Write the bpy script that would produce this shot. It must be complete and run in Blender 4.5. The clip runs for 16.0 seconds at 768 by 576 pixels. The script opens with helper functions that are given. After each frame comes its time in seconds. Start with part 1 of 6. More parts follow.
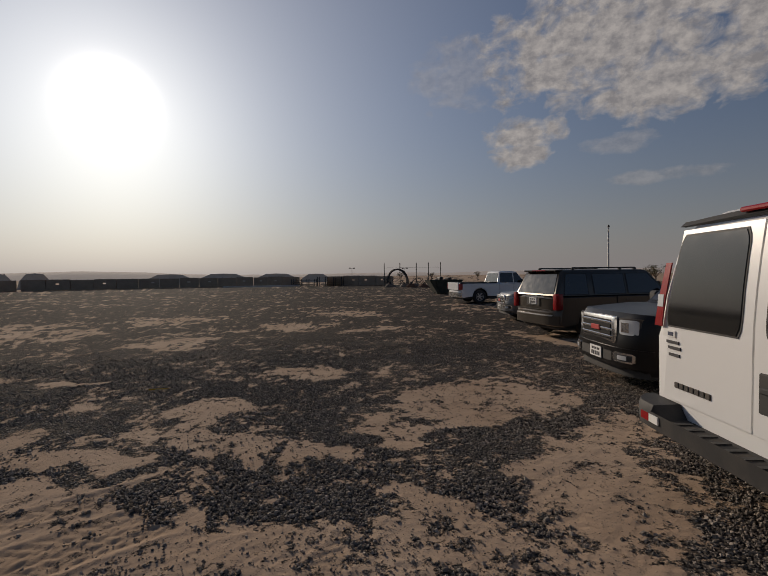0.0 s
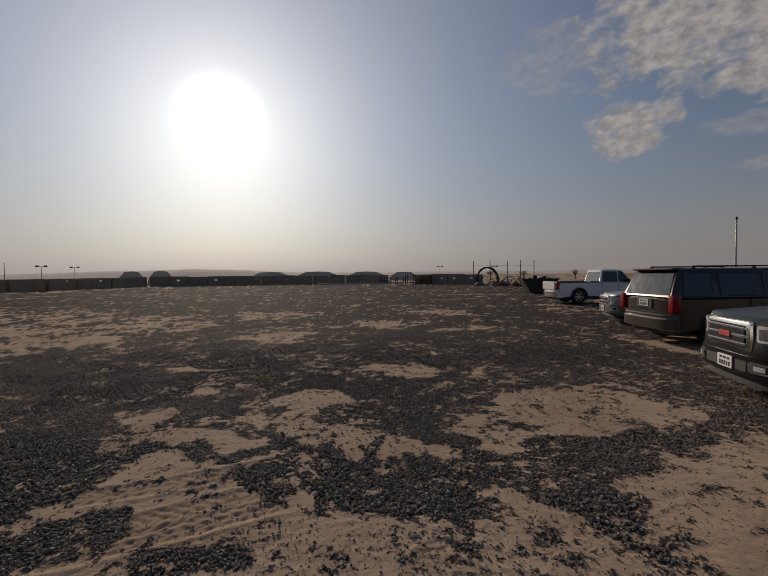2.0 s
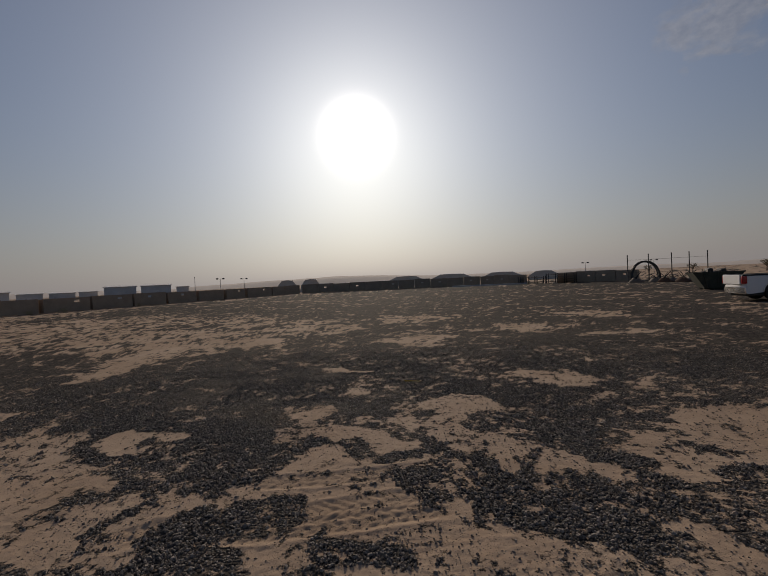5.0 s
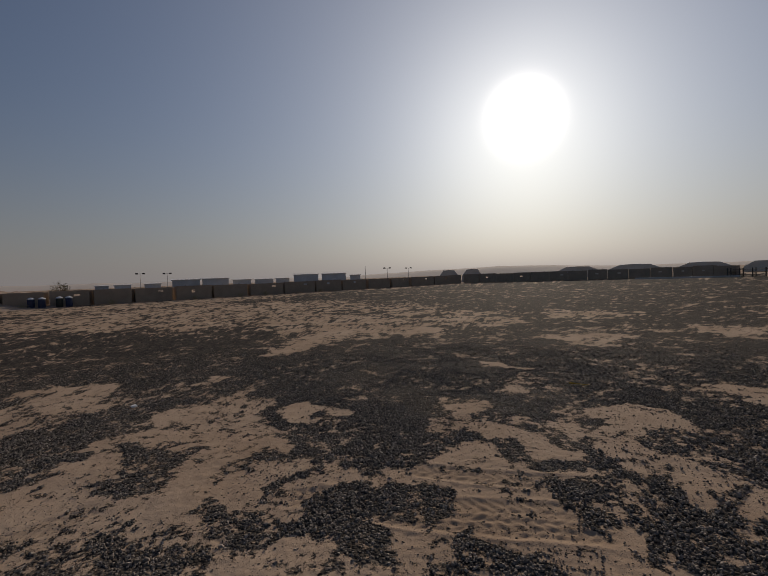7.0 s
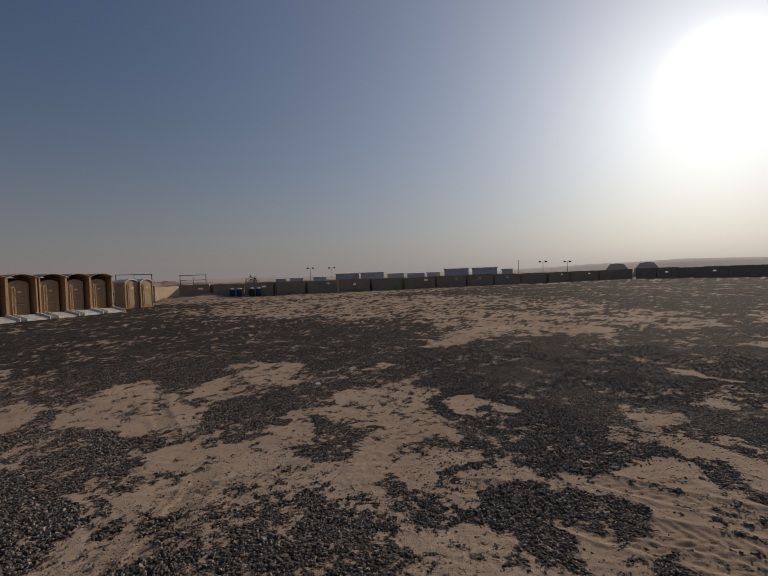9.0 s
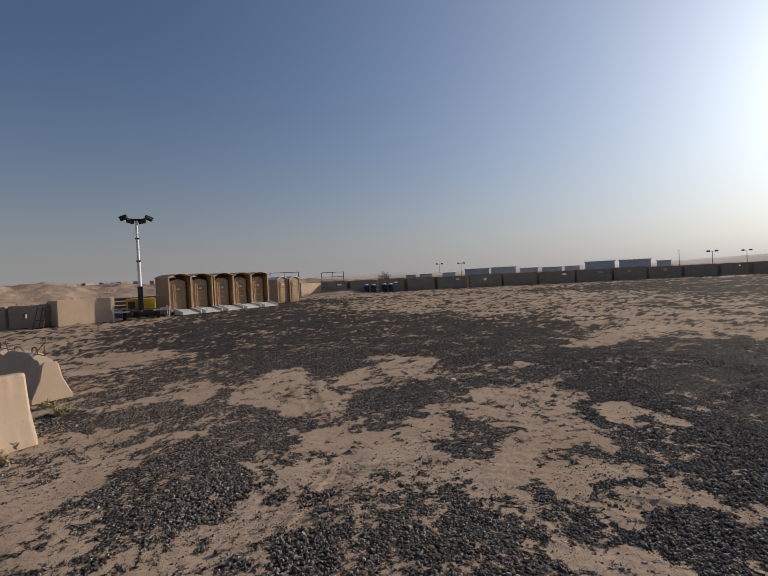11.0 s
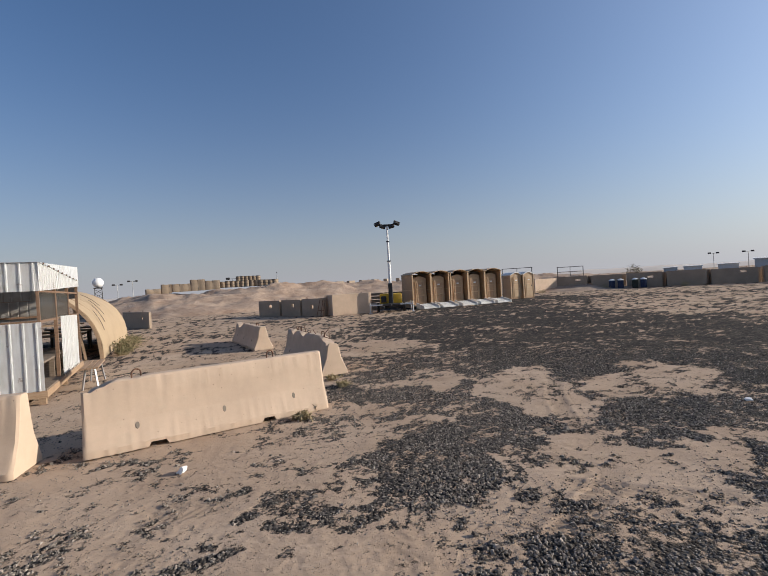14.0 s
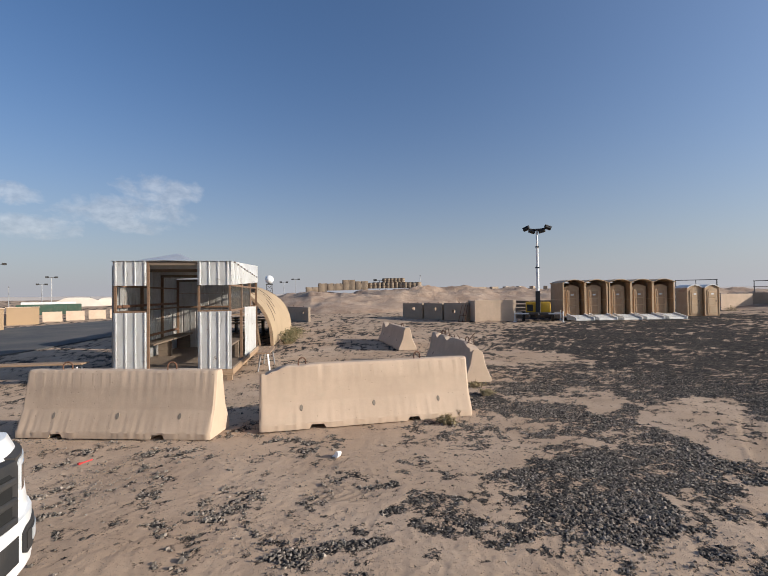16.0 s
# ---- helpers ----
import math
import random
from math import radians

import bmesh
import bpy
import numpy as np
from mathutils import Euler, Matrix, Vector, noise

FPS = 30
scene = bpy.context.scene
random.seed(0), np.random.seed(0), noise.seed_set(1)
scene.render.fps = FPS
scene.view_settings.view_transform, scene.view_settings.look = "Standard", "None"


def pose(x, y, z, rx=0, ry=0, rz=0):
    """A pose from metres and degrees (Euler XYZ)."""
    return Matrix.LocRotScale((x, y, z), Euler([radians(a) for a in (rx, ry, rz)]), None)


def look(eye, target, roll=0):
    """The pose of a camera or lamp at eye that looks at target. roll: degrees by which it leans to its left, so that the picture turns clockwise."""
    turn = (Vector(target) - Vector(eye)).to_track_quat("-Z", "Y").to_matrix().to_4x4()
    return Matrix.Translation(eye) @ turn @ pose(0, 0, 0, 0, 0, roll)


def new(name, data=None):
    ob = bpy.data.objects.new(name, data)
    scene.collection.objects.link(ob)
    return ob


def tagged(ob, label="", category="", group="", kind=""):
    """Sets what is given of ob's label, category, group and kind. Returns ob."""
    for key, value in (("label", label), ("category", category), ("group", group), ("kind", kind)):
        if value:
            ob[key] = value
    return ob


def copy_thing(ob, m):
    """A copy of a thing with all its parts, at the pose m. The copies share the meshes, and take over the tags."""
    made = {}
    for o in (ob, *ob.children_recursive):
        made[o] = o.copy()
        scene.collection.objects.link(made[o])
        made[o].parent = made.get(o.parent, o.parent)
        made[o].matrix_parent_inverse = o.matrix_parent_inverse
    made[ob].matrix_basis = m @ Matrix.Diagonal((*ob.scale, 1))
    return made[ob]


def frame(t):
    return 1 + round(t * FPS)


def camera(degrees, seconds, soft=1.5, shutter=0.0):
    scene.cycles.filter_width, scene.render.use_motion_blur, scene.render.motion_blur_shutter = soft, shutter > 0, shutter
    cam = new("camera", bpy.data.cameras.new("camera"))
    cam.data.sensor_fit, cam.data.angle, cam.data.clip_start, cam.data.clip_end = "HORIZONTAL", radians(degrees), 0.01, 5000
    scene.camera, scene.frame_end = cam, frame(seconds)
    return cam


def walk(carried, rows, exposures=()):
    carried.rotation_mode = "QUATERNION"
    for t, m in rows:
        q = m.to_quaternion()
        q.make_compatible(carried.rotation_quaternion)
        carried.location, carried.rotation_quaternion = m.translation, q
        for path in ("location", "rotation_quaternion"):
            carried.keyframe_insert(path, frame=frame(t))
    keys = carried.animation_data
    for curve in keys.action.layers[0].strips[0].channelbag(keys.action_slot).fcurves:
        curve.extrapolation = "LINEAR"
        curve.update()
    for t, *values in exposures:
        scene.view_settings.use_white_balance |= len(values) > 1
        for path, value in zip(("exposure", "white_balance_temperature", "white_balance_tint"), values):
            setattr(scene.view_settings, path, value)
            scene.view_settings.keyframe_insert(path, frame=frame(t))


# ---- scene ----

# ---- camera: seconds, eye x y z, heading to the left, tilt up, lean ----
cam = camera(83.40, 16.0, soft=0.6)
ROWS = [
    (0.0, 0.210, 0.164, 1.733, 0.36, -1.75, -0.71),
    (0.5, 0.190, 0.169, 1.733, 3.89, -1.80, -0.56),
    (1.0, 0.160, 0.165, 1.731, 6.40, -1.71, -0.37),
    (1.5, 0.134, 0.153, 1.736, 9.23, -1.87, -0.64),
    (2.0, 0.099, 0.138, 1.744, 11.95, -1.88, -0.54),
    (2.5, 0.058, 0.132, 1.747, 14.10, -1.74, -0.75),
    (3.0, 0.034, 0.116, 1.748, 16.79, -1.37, -1.48),
    (5.5, -0.043, 0.137, 1.776, 34.05, -1.37, -2.51),
    (6.0, -0.033, 0.215, 1.778, 39.54, -1.72, -2.12),
    (6.5, -0.023, 0.234, 1.799, 46.02, -1.75, -1.91),
    (7.0, -0.028, 0.227, 1.798, 50.89, -1.54, -2.12),
    (7.5, -0.043, 0.168, 1.805, 56.66, -1.48, -2.02),
    (8.0, -0.071, 0.092, 1.801, 62.36, -1.47, -1.51),
    (8.5, -0.085, 0.038, 1.800, 66.63, -1.53, -1.66),
    (11.0, -0.140, -0.097, 1.802, 87.61, -1.50, -2.68),
    (11.5, -0.123, -0.125, 1.803, 92.29, -1.41, -2.86),
    (12.0, -0.125, -0.153, 1.800, 97.09, -1.63, -3.21),
    (12.5, -0.125, -0.185, 1.796, 102.67, -1.60, -2.73),
    (13.0, -0.115, -0.204, 1.798, 107.55, -1.40, -2.23),
    (13.5, -0.110, -0.227, 1.799, 112.62, -0.90, -2.66),
    (14.0, -0.093, -0.253, 1.804, 117.59, -0.41, -3.33),
    (14.5, -0.067, -0.274, 1.808, 122.33, 0.55, -3.22),
    (15.0, -0.042, -0.309, 1.814, 127.27, 1.05, -2.20),
    (15.5, -0.028, -0.334, 1.815, 132.06, 0.77, -1.45),
    (16.0, -0.028, -0.348, 1.813, 136.15, 0.84, -0.74),
]


def stand(x, y, z, heading, tilt, lean):
    """The camera's pose from its place, heading, tilt and lean."""
    return pose(x, y, z, 90 + tilt, 0, heading) @ pose(0, 0, 0, 0, 0, lean)


EXPOSURES = [(0.0, -0.97, 7300, 13), (3.0, -1.0, 7300, 13), (5.5, -1.06, 7300, 13), (7.0, -1.07, 7300, 13), (8.5, -1.0, 7250, 13), (11.0, -0.35, 6850, 10), (12.5, 0.1, 6500, 9), (14.5, 0.23, 6400, 8), (16.0, 0.28, 6400, 8)]
walk(cam, [(t, stand(*row)) for t, *row in ROWS], EXPOSURES)

# ---- sun and sky ----
SUN_AZ, SUN_EL = radians(32.3), radians(18.6)
SUN_DIR = Vector((-math.sin(SUN_AZ) * math.cos(SUN_EL), math.cos(SUN_AZ) * math.cos(SUN_EL), math.sin(SUN_EL)))


class Nodes:
    """Short hand for a node tree."""

    def __init__(self, tree):
        self.tree = tree
        tree.nodes.clear()

    def add(self, kind, inputs=None, **settings):
        n = self.tree.nodes.new(kind)
        for key, value in settings.items():
            setattr(n, key, value)
        for key, value in (inputs or {}).items():
            if isinstance(value, bpy.types.NodeSocket):
                self.tree.links.new(value, n.inputs[key])
            else:
                n.inputs[key].default_value = value
        return n

    def math(self, op, a, b=0.0, clamp=False):
        return self.add("ShaderNodeMath", {0: a, 1: b}, operation=op, use_clamp=clamp).outputs[0]

    def vec(self, op, a, b=(0, 0, 0)):
        n = self.add("ShaderNodeVectorMath", {0: a, 1: b}, operation=op)
        return n.outputs["Value"] if op in ("DOT_PRODUCT", "LENGTH", "DISTANCE") else n.outputs[0]

    def mix(self, fac, a, b, blend="MIX"):
        n = self.add("ShaderNodeMix", data_type="RGBA", blend_type=blend)
        for socket, value in ((n.inputs[0], fac), (n.inputs[6], a), (n.inputs[7], b)):
            if isinstance(value, bpy.types.NodeSocket):
                self.tree.links.new(value, socket)
            else:
                socket.default_value = value if not isinstance(value, tuple) or len(value) == 4 else (*value, 1)
        return n.outputs[2]

    def ramp(self, fac, stops):
        n = self.add("ShaderNodeValToRGB", {0: fac})
        e = n.color_ramp.elements
        while len(e) < len(stops):
            e.new(0.5)
        for item, (p, c) in zip(e, stops):
            item.position, item.color = p, (c, c, c, 1) if isinstance(c, (int, float)) else (*c, 1)
        return n.outputs[0]

    def noise(self, coord, scale, detail=4.0, rough=0.55, distort=0.0):
        return self.add("ShaderNodeTexNoise", {"Vector": coord, "Scale": scale, "Detail": detail, "Roughness": rough, "Distortion": distort}).outputs[0]


world = bpy.data.worlds.new("sky")
scene.world = world
world.use_nodes = True
n = Nodes(world.node_tree)
ray = n.add("ShaderNodeTexCoord").outputs["Generated"]
sky = n.add("ShaderNodeTexSky", sky_type="NISHITA", sun_disc=False, sun_elevation=SUN_EL, sun_rotation=-SUN_AZ, air_density=1.15, dust_density=0.8, ozone_density=2.5, altitude=30.0).outputs[0]
base = n.mix(1.0, sky, (0.0555, 0.0745, 0.100), "MULTIPLY")
grey = n.add("ShaderNodeRGBToBW", {0: base}).outputs[0]
height = n.math("MULTIPLY", n.math("ARCSINE", n.add("ShaderNodeSeparateXYZ", {0: ray}).outputs[2]), 180 / math.pi)
# dust haze that thickens to the horizon
haze = n.math("EXPONENT", n.math("MULTIPLY", n.math("MAXIMUM", height, 0.0), -1 / 8.5))
base = n.mix(n.math("ADD", n.math("MULTIPLY", haze, 0.6), 0.02), base, grey)
base = n.mix(n.math("MULTIPLY", haze, 0.97), base, (0.358, 0.354, 0.388))
# dusty aureole round the sun
gap = n.math("MULTIPLY", n.math("ARCCOSINE", n.math("MINIMUM", n.vec("DOT_PRODUCT", ray, tuple(SUN_DIR)), 1.0)), 180 / math.pi)
core = n.math("EXPONENT", n.math("MULTIPLY", n.math("POWER", n.math("DIVIDE", gap, 2.5), 2.0), -1.0))
halo = n.math("EXPONENT", n.math("MULTIPLY", n.math("DIVIDE", gap, 20.0), -1.0))
glow = n.math("ADD", n.math("MULTIPLY", core, 9.0), n.math("MULTIPLY", halo, 1.06))
base = n.mix(1.0, base, n.mix(1.0, (1.0, 0.975, 0.965), glow, "MULTIPLY"), "ADD")
# broken fair-weather cloud: one bank high up, one low
turn = n.add("ShaderNodeSeparateXYZ", {0: ray})
bearing = n.math("MULTIPLY", n.math("ARCTAN2", n.math("MULTIPLY", turn.outputs[0], -1.0), turn.outputs[1]), 180 / math.pi)
flat = n.add("ShaderNodeCombineXYZ", {0: n.math("MULTIPLY", bearing, 0.09), 1: n.math("MULTIPLY", height, 0.13), 2: 0.0}).outputs[0]
puff = n.noise(flat, 3.2, 12.0, 0.60, 0.35)


def bank(az, el, wide_az, wide_el):
    """How far into a bank of cloud a direction lies: 1 at its middle, 0 at its rim."""
    u = n.math("POWER", n.math("DIVIDE", n.math("SUBTRACT", bearing, az), wide_az), 2.0)
    v = n.math("POWER", n.math("DIVIDE", n.math("SUBTRACT", height, el), wide_el), 2.0)
    return n.math("SUBTRACT", 1.0, n.math("ADD", u, v))


def cloud_cover(places, reach):
    """Broken cloud over the given banks, from 0 to 1."""
    cover = -1.0
    for place in places:
        cover = n.math("MAXIMUM", bank(*place), cover)
    return n.ramp(n.math("ADD", puff, n.math("MULTIPLY", n.math("SUBTRACT", cover, 0.42), reach)), [(0.40, 0.0), (0.62, 1.0)])


thick = cloud_cover(((-26.0, 25.0, 17.0, 6.5), (-33.0, 20.0, 11.0, 4.0), (-17.6, 17.0, 5.5, 2.0), (-17.2, 14.2, 4.5, 1.9), (-46.0, 25.0, 12.0, 8.0)), 0.34)
thin = cloud_cover(((-28.0, 14.6, 4.5, 1.2), (-32.5, 10.6, 7.0, 0.9), (-10.0, 24.0, 7.0, 4.5), (163.5, 12.4, 5.0, 2.0), (167.0, 9.6, 8.0, 2.2), (177.0, 10.6, 4.0, 1.3), (178.0, 7.5, 8.0, 1.4)), 0.30)
cloud = n.math("MAXIMUM", n.math("MULTIPLY", thick, 0.88), n.math("MULTIPLY", thin, 0.30))
lit = n.mix(n.ramp(n.noise(flat, 7.0, 10.0, 0.62), [(0.36, 0.0), (0.64, 1.0)]), (0.40, 0.40, 0.43), (0.74, 0.725, 0.73))
base = n.mix(cloud, base, lit)
out = n.add("ShaderNodeBackground", {"Color": base, "Strength": 1.0})
n.add("ShaderNodeOutputWorld", {"Surface": out.outputs[0]})

sun = new("sun", bpy.data.lights.new("sun", "SUN"))
sun.data.energy, sun.data.angle, sun.data.color = 4.9, radians(0.6), (1.0, 0.90, 0.78)
sun.matrix_world = look(SUN_DIR * 50, (0, 0, 0))

# ---- materials ----
def material(name, build):
    m = bpy.data.materials.new(name)
    m.use_nodes = True
    k = Nodes(m.node_tree)
    surface = build(k)
    k.add("ShaderNodeOutputMaterial", {"Surface": surface})
    return m


def bsdf(k, color, rough=0.8, metal=0.0, bump=None, strength=0.4, distance=0.01, **more):
    """A surface; color and rough may be sockets."""
    ins = {"Base Color": color if isinstance(color, bpy.types.NodeSocket) else (*color, 1), "Roughness": rough, "Metallic": metal}
    ins.update(more)
    if bump is not None:
        ins["Normal"] = k.add("ShaderNodeBump", {"Height": bump, "Strength": strength, "Distance": distance}).outputs[0]
    return k.add("ShaderNodeBsdfPrincipled", ins).outputs[0]


def where(k):
    """Object coordinates shifted by chance from object to object."""
    co = k.add("ShaderNodeTexCoord").outputs["Object"]
    chance = k.add("ShaderNodeObjectInfo").outputs["Random"]
    return k.vec("ADD", co, k.math("MULTIPLY", chance, 40.0))


def worn(name, color, dirt=(0.33, 0.25, 0.17), rough=0.6, metal=0.0, amount=0.35, scale=3.0, grain=60.0, bump=0.2, spread=0.12, **more):
    """A plain surface with dust stains, streaks and grain."""

    def build(k):
        co = where(k)
        big, fine = k.noise(co, scale, 6.0, 0.6), k.noise(co, grain, 3.0, 0.6)
        chance = k.add("ShaderNodeObjectInfo").outputs["Random"]
        lo, hi = tuple(c * (1 - spread) for c in color), tuple(min(1.0, c * (1 + spread)) for c in color)
        tone = k.mix(k.math("ADD", k.math("MULTIPLY", fine, 0.5), k.math("MULTIPLY", chance, 0.5)), lo, hi)
        stain = k.math("MULTIPLY", k.ramp(big, [(0.42, 0.0), (0.72, 1.0)]), amount)
        return bsdf(k, k.mix(stain, tone, dirt), k.math("ADD", rough, k.math("MULTIPLY", big, 0.15)), metal, k.math("ADD", fine, k.math("MULTIPLY", big, 0.5)), bump, 0.004, **more)

    return material(name, build)


def concrete(name, color, pits=True):
    def build(k):
        co = where(k)
        big, mid, fine = k.noise(co, 1.3, 6.0, 0.62), k.noise(co, 7.0, 5.0, 0.6), k.noise(co, 90.0, 3.0, 0.7)
        streak = k.noise(k.vec("MULTIPLY", co, (9.0, 9.0, 0.8)), 1.0, 4.0, 0.6)
        tone = k.mix(k.ramp(big, [(0.3, 0.0), (0.7, 1.0)]), tuple(c * 0.86 for c in color), tuple(c * 1.1 for c in color))
        tone = k.mix(k.math("MULTIPLY", k.ramp(streak, [(0.5, 0.0), (0.75, 1.0)]), 0.08), tone, (0.30, 0.22, 0.155))
        tone = k.mix(k.math("MULTIPLY", k.ramp(mid, [(0.55, 0.0), (0.7, 1.0)]), 0.2), tone, (0.46, 0.38, 0.28))
        hole = k.add("ShaderNodeTexVoronoi", {"Vector": co, "Scale": 14.0}).outputs["Distance"]
        pit = k.ramp(hole, [(0.05, 1.0), (0.11, 0.0)])
        pit = k.math("MULTIPLY", pit, k.ramp(k.noise(co, 5.0), [(0.5, 0.0), (0.56, 1.0)]))
        tone = k.mix(k.math("MULTIPLY", pit, 0.7), tone, (0.16, 0.12, 0.08))
        relief = k.math("SUBTRACT", k.math("ADD", k.math("MULTIPLY", fine, 0.35), mid), pit)
        return bsdf(k, tone, 0.9, 0.0, relief, 0.35, 0.008)

    return material(name, build)


def paint(name, color, rough=0.32, dust=0.3, metal=0.0, gloss=0.5):
    """Dusty car paint."""

    def build(k):
        co = k.add("ShaderNodeTexCoord").outputs["Object"]
        low = k.ramp(k.add("ShaderNodeSeparateXYZ", {0: co}).outputs[2], [(0.25, 1.0), (0.75, 0.25)])
        cloudy = k.ramp(k.noise(co, 4.0, 6.0, 0.65), [(0.3, 0.4), (0.7, 1.0)])
        fac = k.math("MULTIPLY", k.math("MULTIPLY", low, cloudy), dust)
        return bsdf(k, k.mix(fac, color, (0.36, 0.28, 0.2)), k.math("ADD", rough, k.math("MULTIPLY", fac, 0.5)), metal, k.noise(co, 300.0), 0.03, 0.002, **{"Coat Weight": 0.36 * gloss, "Coat Roughness": 0.2, "Specular IOR Level": gloss})

    return material(name, build)


def metal_sheet(k):
    co = where(k)
    scuff = k.noise(k.vec("MULTIPLY", co, (6.0, 6.0, 1.2)), 2.0, 6.0, 0.65)
    rust = k.ramp(k.noise(co, 5.0, 7.0, 0.7), [(0.62, 0.0), (0.70, 1.0)])
    tone = k.mix(k.ramp(scuff, [(0.35, 0.0), (0.75, 1.0)]), (0.86, 0.86, 0.85), (0.72, 0.70, 0.67))
    tone = k.mix(k.math("MULTIPLY", rust, 0.6), tone, (0.26, 0.13, 0.07))
    return bsdf(k, tone, k.math("ADD", 0.38, k.math("MULTIPLY", scuff, 0.25)), 0.0, scuff, 0.15, 0.004)


def wood(name, light, dark, rough=0.82):
    def build(k):
        co = where(k)
        grain = k.noise(k.vec("MULTIPLY", co, (2.0, 28.0, 28.0)), 2.0, 6.0, 0.6, 0.6)
        stain = k.noise(co, 3.0, 5.0)
        tone = k.mix(k.ramp(grain, [(0.3, 0.0), (0.7, 1.0)]), light, dark)
        tone = k.mix(k.math("MULTIPLY", k.ramp(stain, [(0.5, 0.0), (0.7, 1.0)]), 0.4), tone, (0.14, 0.10, 0.07))
        return bsdf(k, tone, rough, 0.0, grain, 0.4, 0.004)

    return material(name, build)


def ground_surface(k):
    co = k.add("ShaderNodeTexCoord").outputs["Object"]
    field = k.add("ShaderNodeAttribute", attribute_name="sand").outputs["Fac"]
    rut = k.add("ShaderNodeAttribute", attribute_name="rut").outputs["Fac"]
    rim = k.math("ADD", k.math("MULTIPLY", k.math("SUBTRACT", k.noise(co, 30.0, 4.0, 0.72), 0.5), 2.3), k.math("MULTIPLY", k.math("SUBTRACT", k.noise(co, 6.5, 5.0, 0.65), 0.5), 0.9))
    sandy = k.ramp(k.math("ADD", k.math("MULTIPLY", k.math("ADD", field, rim), 0.5), 0.5), [(0.42, 0.0), (0.58, 1.0)])
    # gravel: broken stone about three centimetres across, darkened for its self-shadowing, dusted between
    cell = k.add("ShaderNodeTexVoronoi", {"Vector": co, "Scale": 36.0, "Randomness": 1.0})
    shade = k.add("ShaderNodeSeparateColor", {0: cell.outputs["Color"]}).outputs[0]
    stone = k.mix(k.ramp(shade, [(0.1, 0.0), (0.75, 0.55), (1.0, 1.0)]), (0.025, 0.0225, 0.021), (0.130, 0.114, 0.100))
    clump = k.add("ShaderNodeSeparateColor", {0: k.add("ShaderNodeTexVoronoi", {"Vector": co, "Scale": 13.0}).outputs["Color"]}).outputs[2]
    stone = k.mix(k.ramp(clump, [(0.2, 0.55), (0.9, 0.0)]), stone, (0.022, 0.020, 0.019))
    stone = k.mix(k.ramp(clump, [(0.8, 0.0), (1.0, 0.30)]), stone, (0.19, 0.15, 0.118))
    dusty = k.ramp(k.noise(co, 0.7, 6.0, 0.6), [(0.42, 0.0), (0.80, 0.16)])
    stone = k.mix(k.math("MULTIPLY", dusty, k.ramp(cell.outputs["Distance"], [(0.2, 0.35), (0.55, 1.0)])), stone, (0.25, 0.195, 0.145))
    # sand: fine, warm, with damp-looking darker drifts and strewn pebbles
    drift = k.noise(co, 0.55, 7.0, 0.62)
    fine = k.noise(co, 160.0, 3.0, 0.7)
    sand = k.mix(k.ramp(drift, [(0.32, 0.0), (0.68, 1.0)]), (0.40, 0.284, 0.198), (0.53, 0.402, 0.298))
    sand = k.mix(k.math("MULTIPLY", k.ramp(fine, [(0.3, 0.0), (0.7, 1.0)]), 0.35), sand, (0.32, 0.215, 0.138))
    grit = k.add("ShaderNodeTexVoronoi", {"Vector": co, "Scale": 55.0})
    chip = k.math("MULTIPLY", k.ramp(grit.outputs["Distance"], [(0.16, 1.0), (0.28, 0.0)]), k.ramp(k.noise(co, 2.4, 5.0, 0.7), [(0.36, 0.0), (0.56, 1.0)]))
    sand = k.mix(k.math("MULTIPLY", chip, 0.75), sand, k.mix(k.add("ShaderNodeSeparateColor", {0: grit.outputs["Color"]}).outputs[1], (0.06, 0.055, 0.05), (0.42, 0.37, 0.31)))
    sand = k.mix(k.math("MULTIPLY", rut, 0.25), sand, (0.22, 0.155, 0.10))
    tone = k.mix(sandy, stone, sand)
    relief_stone = k.math("MULTIPLY", k.math("SUBTRACT", 1.0, cell.outputs["Distance"]), 1.6)
    relief_sand = k.math("ADD", k.math("ADD", k.math("MULTIPLY", fine, 0.12), k.math("MULTIPLY", k.noise(co, 14.0, 6.0, 0.72), 0.42)), k.math("MULTIPLY", chip, 0.5))
    relief = k.add("ShaderNodeMix", {0: sandy, 2: relief_stone, 3: relief_sand}, data_type="FLOAT").outputs[0]
    return bsdf(k, tone, 0.95, 0.0, relief, 0.6, 0.022, **{"Specular IOR Level": 0.03})


def stone_surface(k):
    chance = k.add("ShaderNodeNewGeometry").outputs["Random Per Island"]
    co = k.add("ShaderNodeTexCoord").outputs["Object"]
    tone = k.mix(k.ramp(chance, [(0.0, 0.0), (0.7, 0.4), (1.0, 1.0)]), (0.095, 0.079, 0.065), (0.42, 0.35, 0.285))
    tone = k.mix(k.math("MULTIPLY", k.noise(co, 60.0), 0.22), tone, (0.17, 0.135, 0.105))
    return bsdf(k, tone, 0.85, 0.0, k.noise(co, 150.0), 0.4, 0.004)


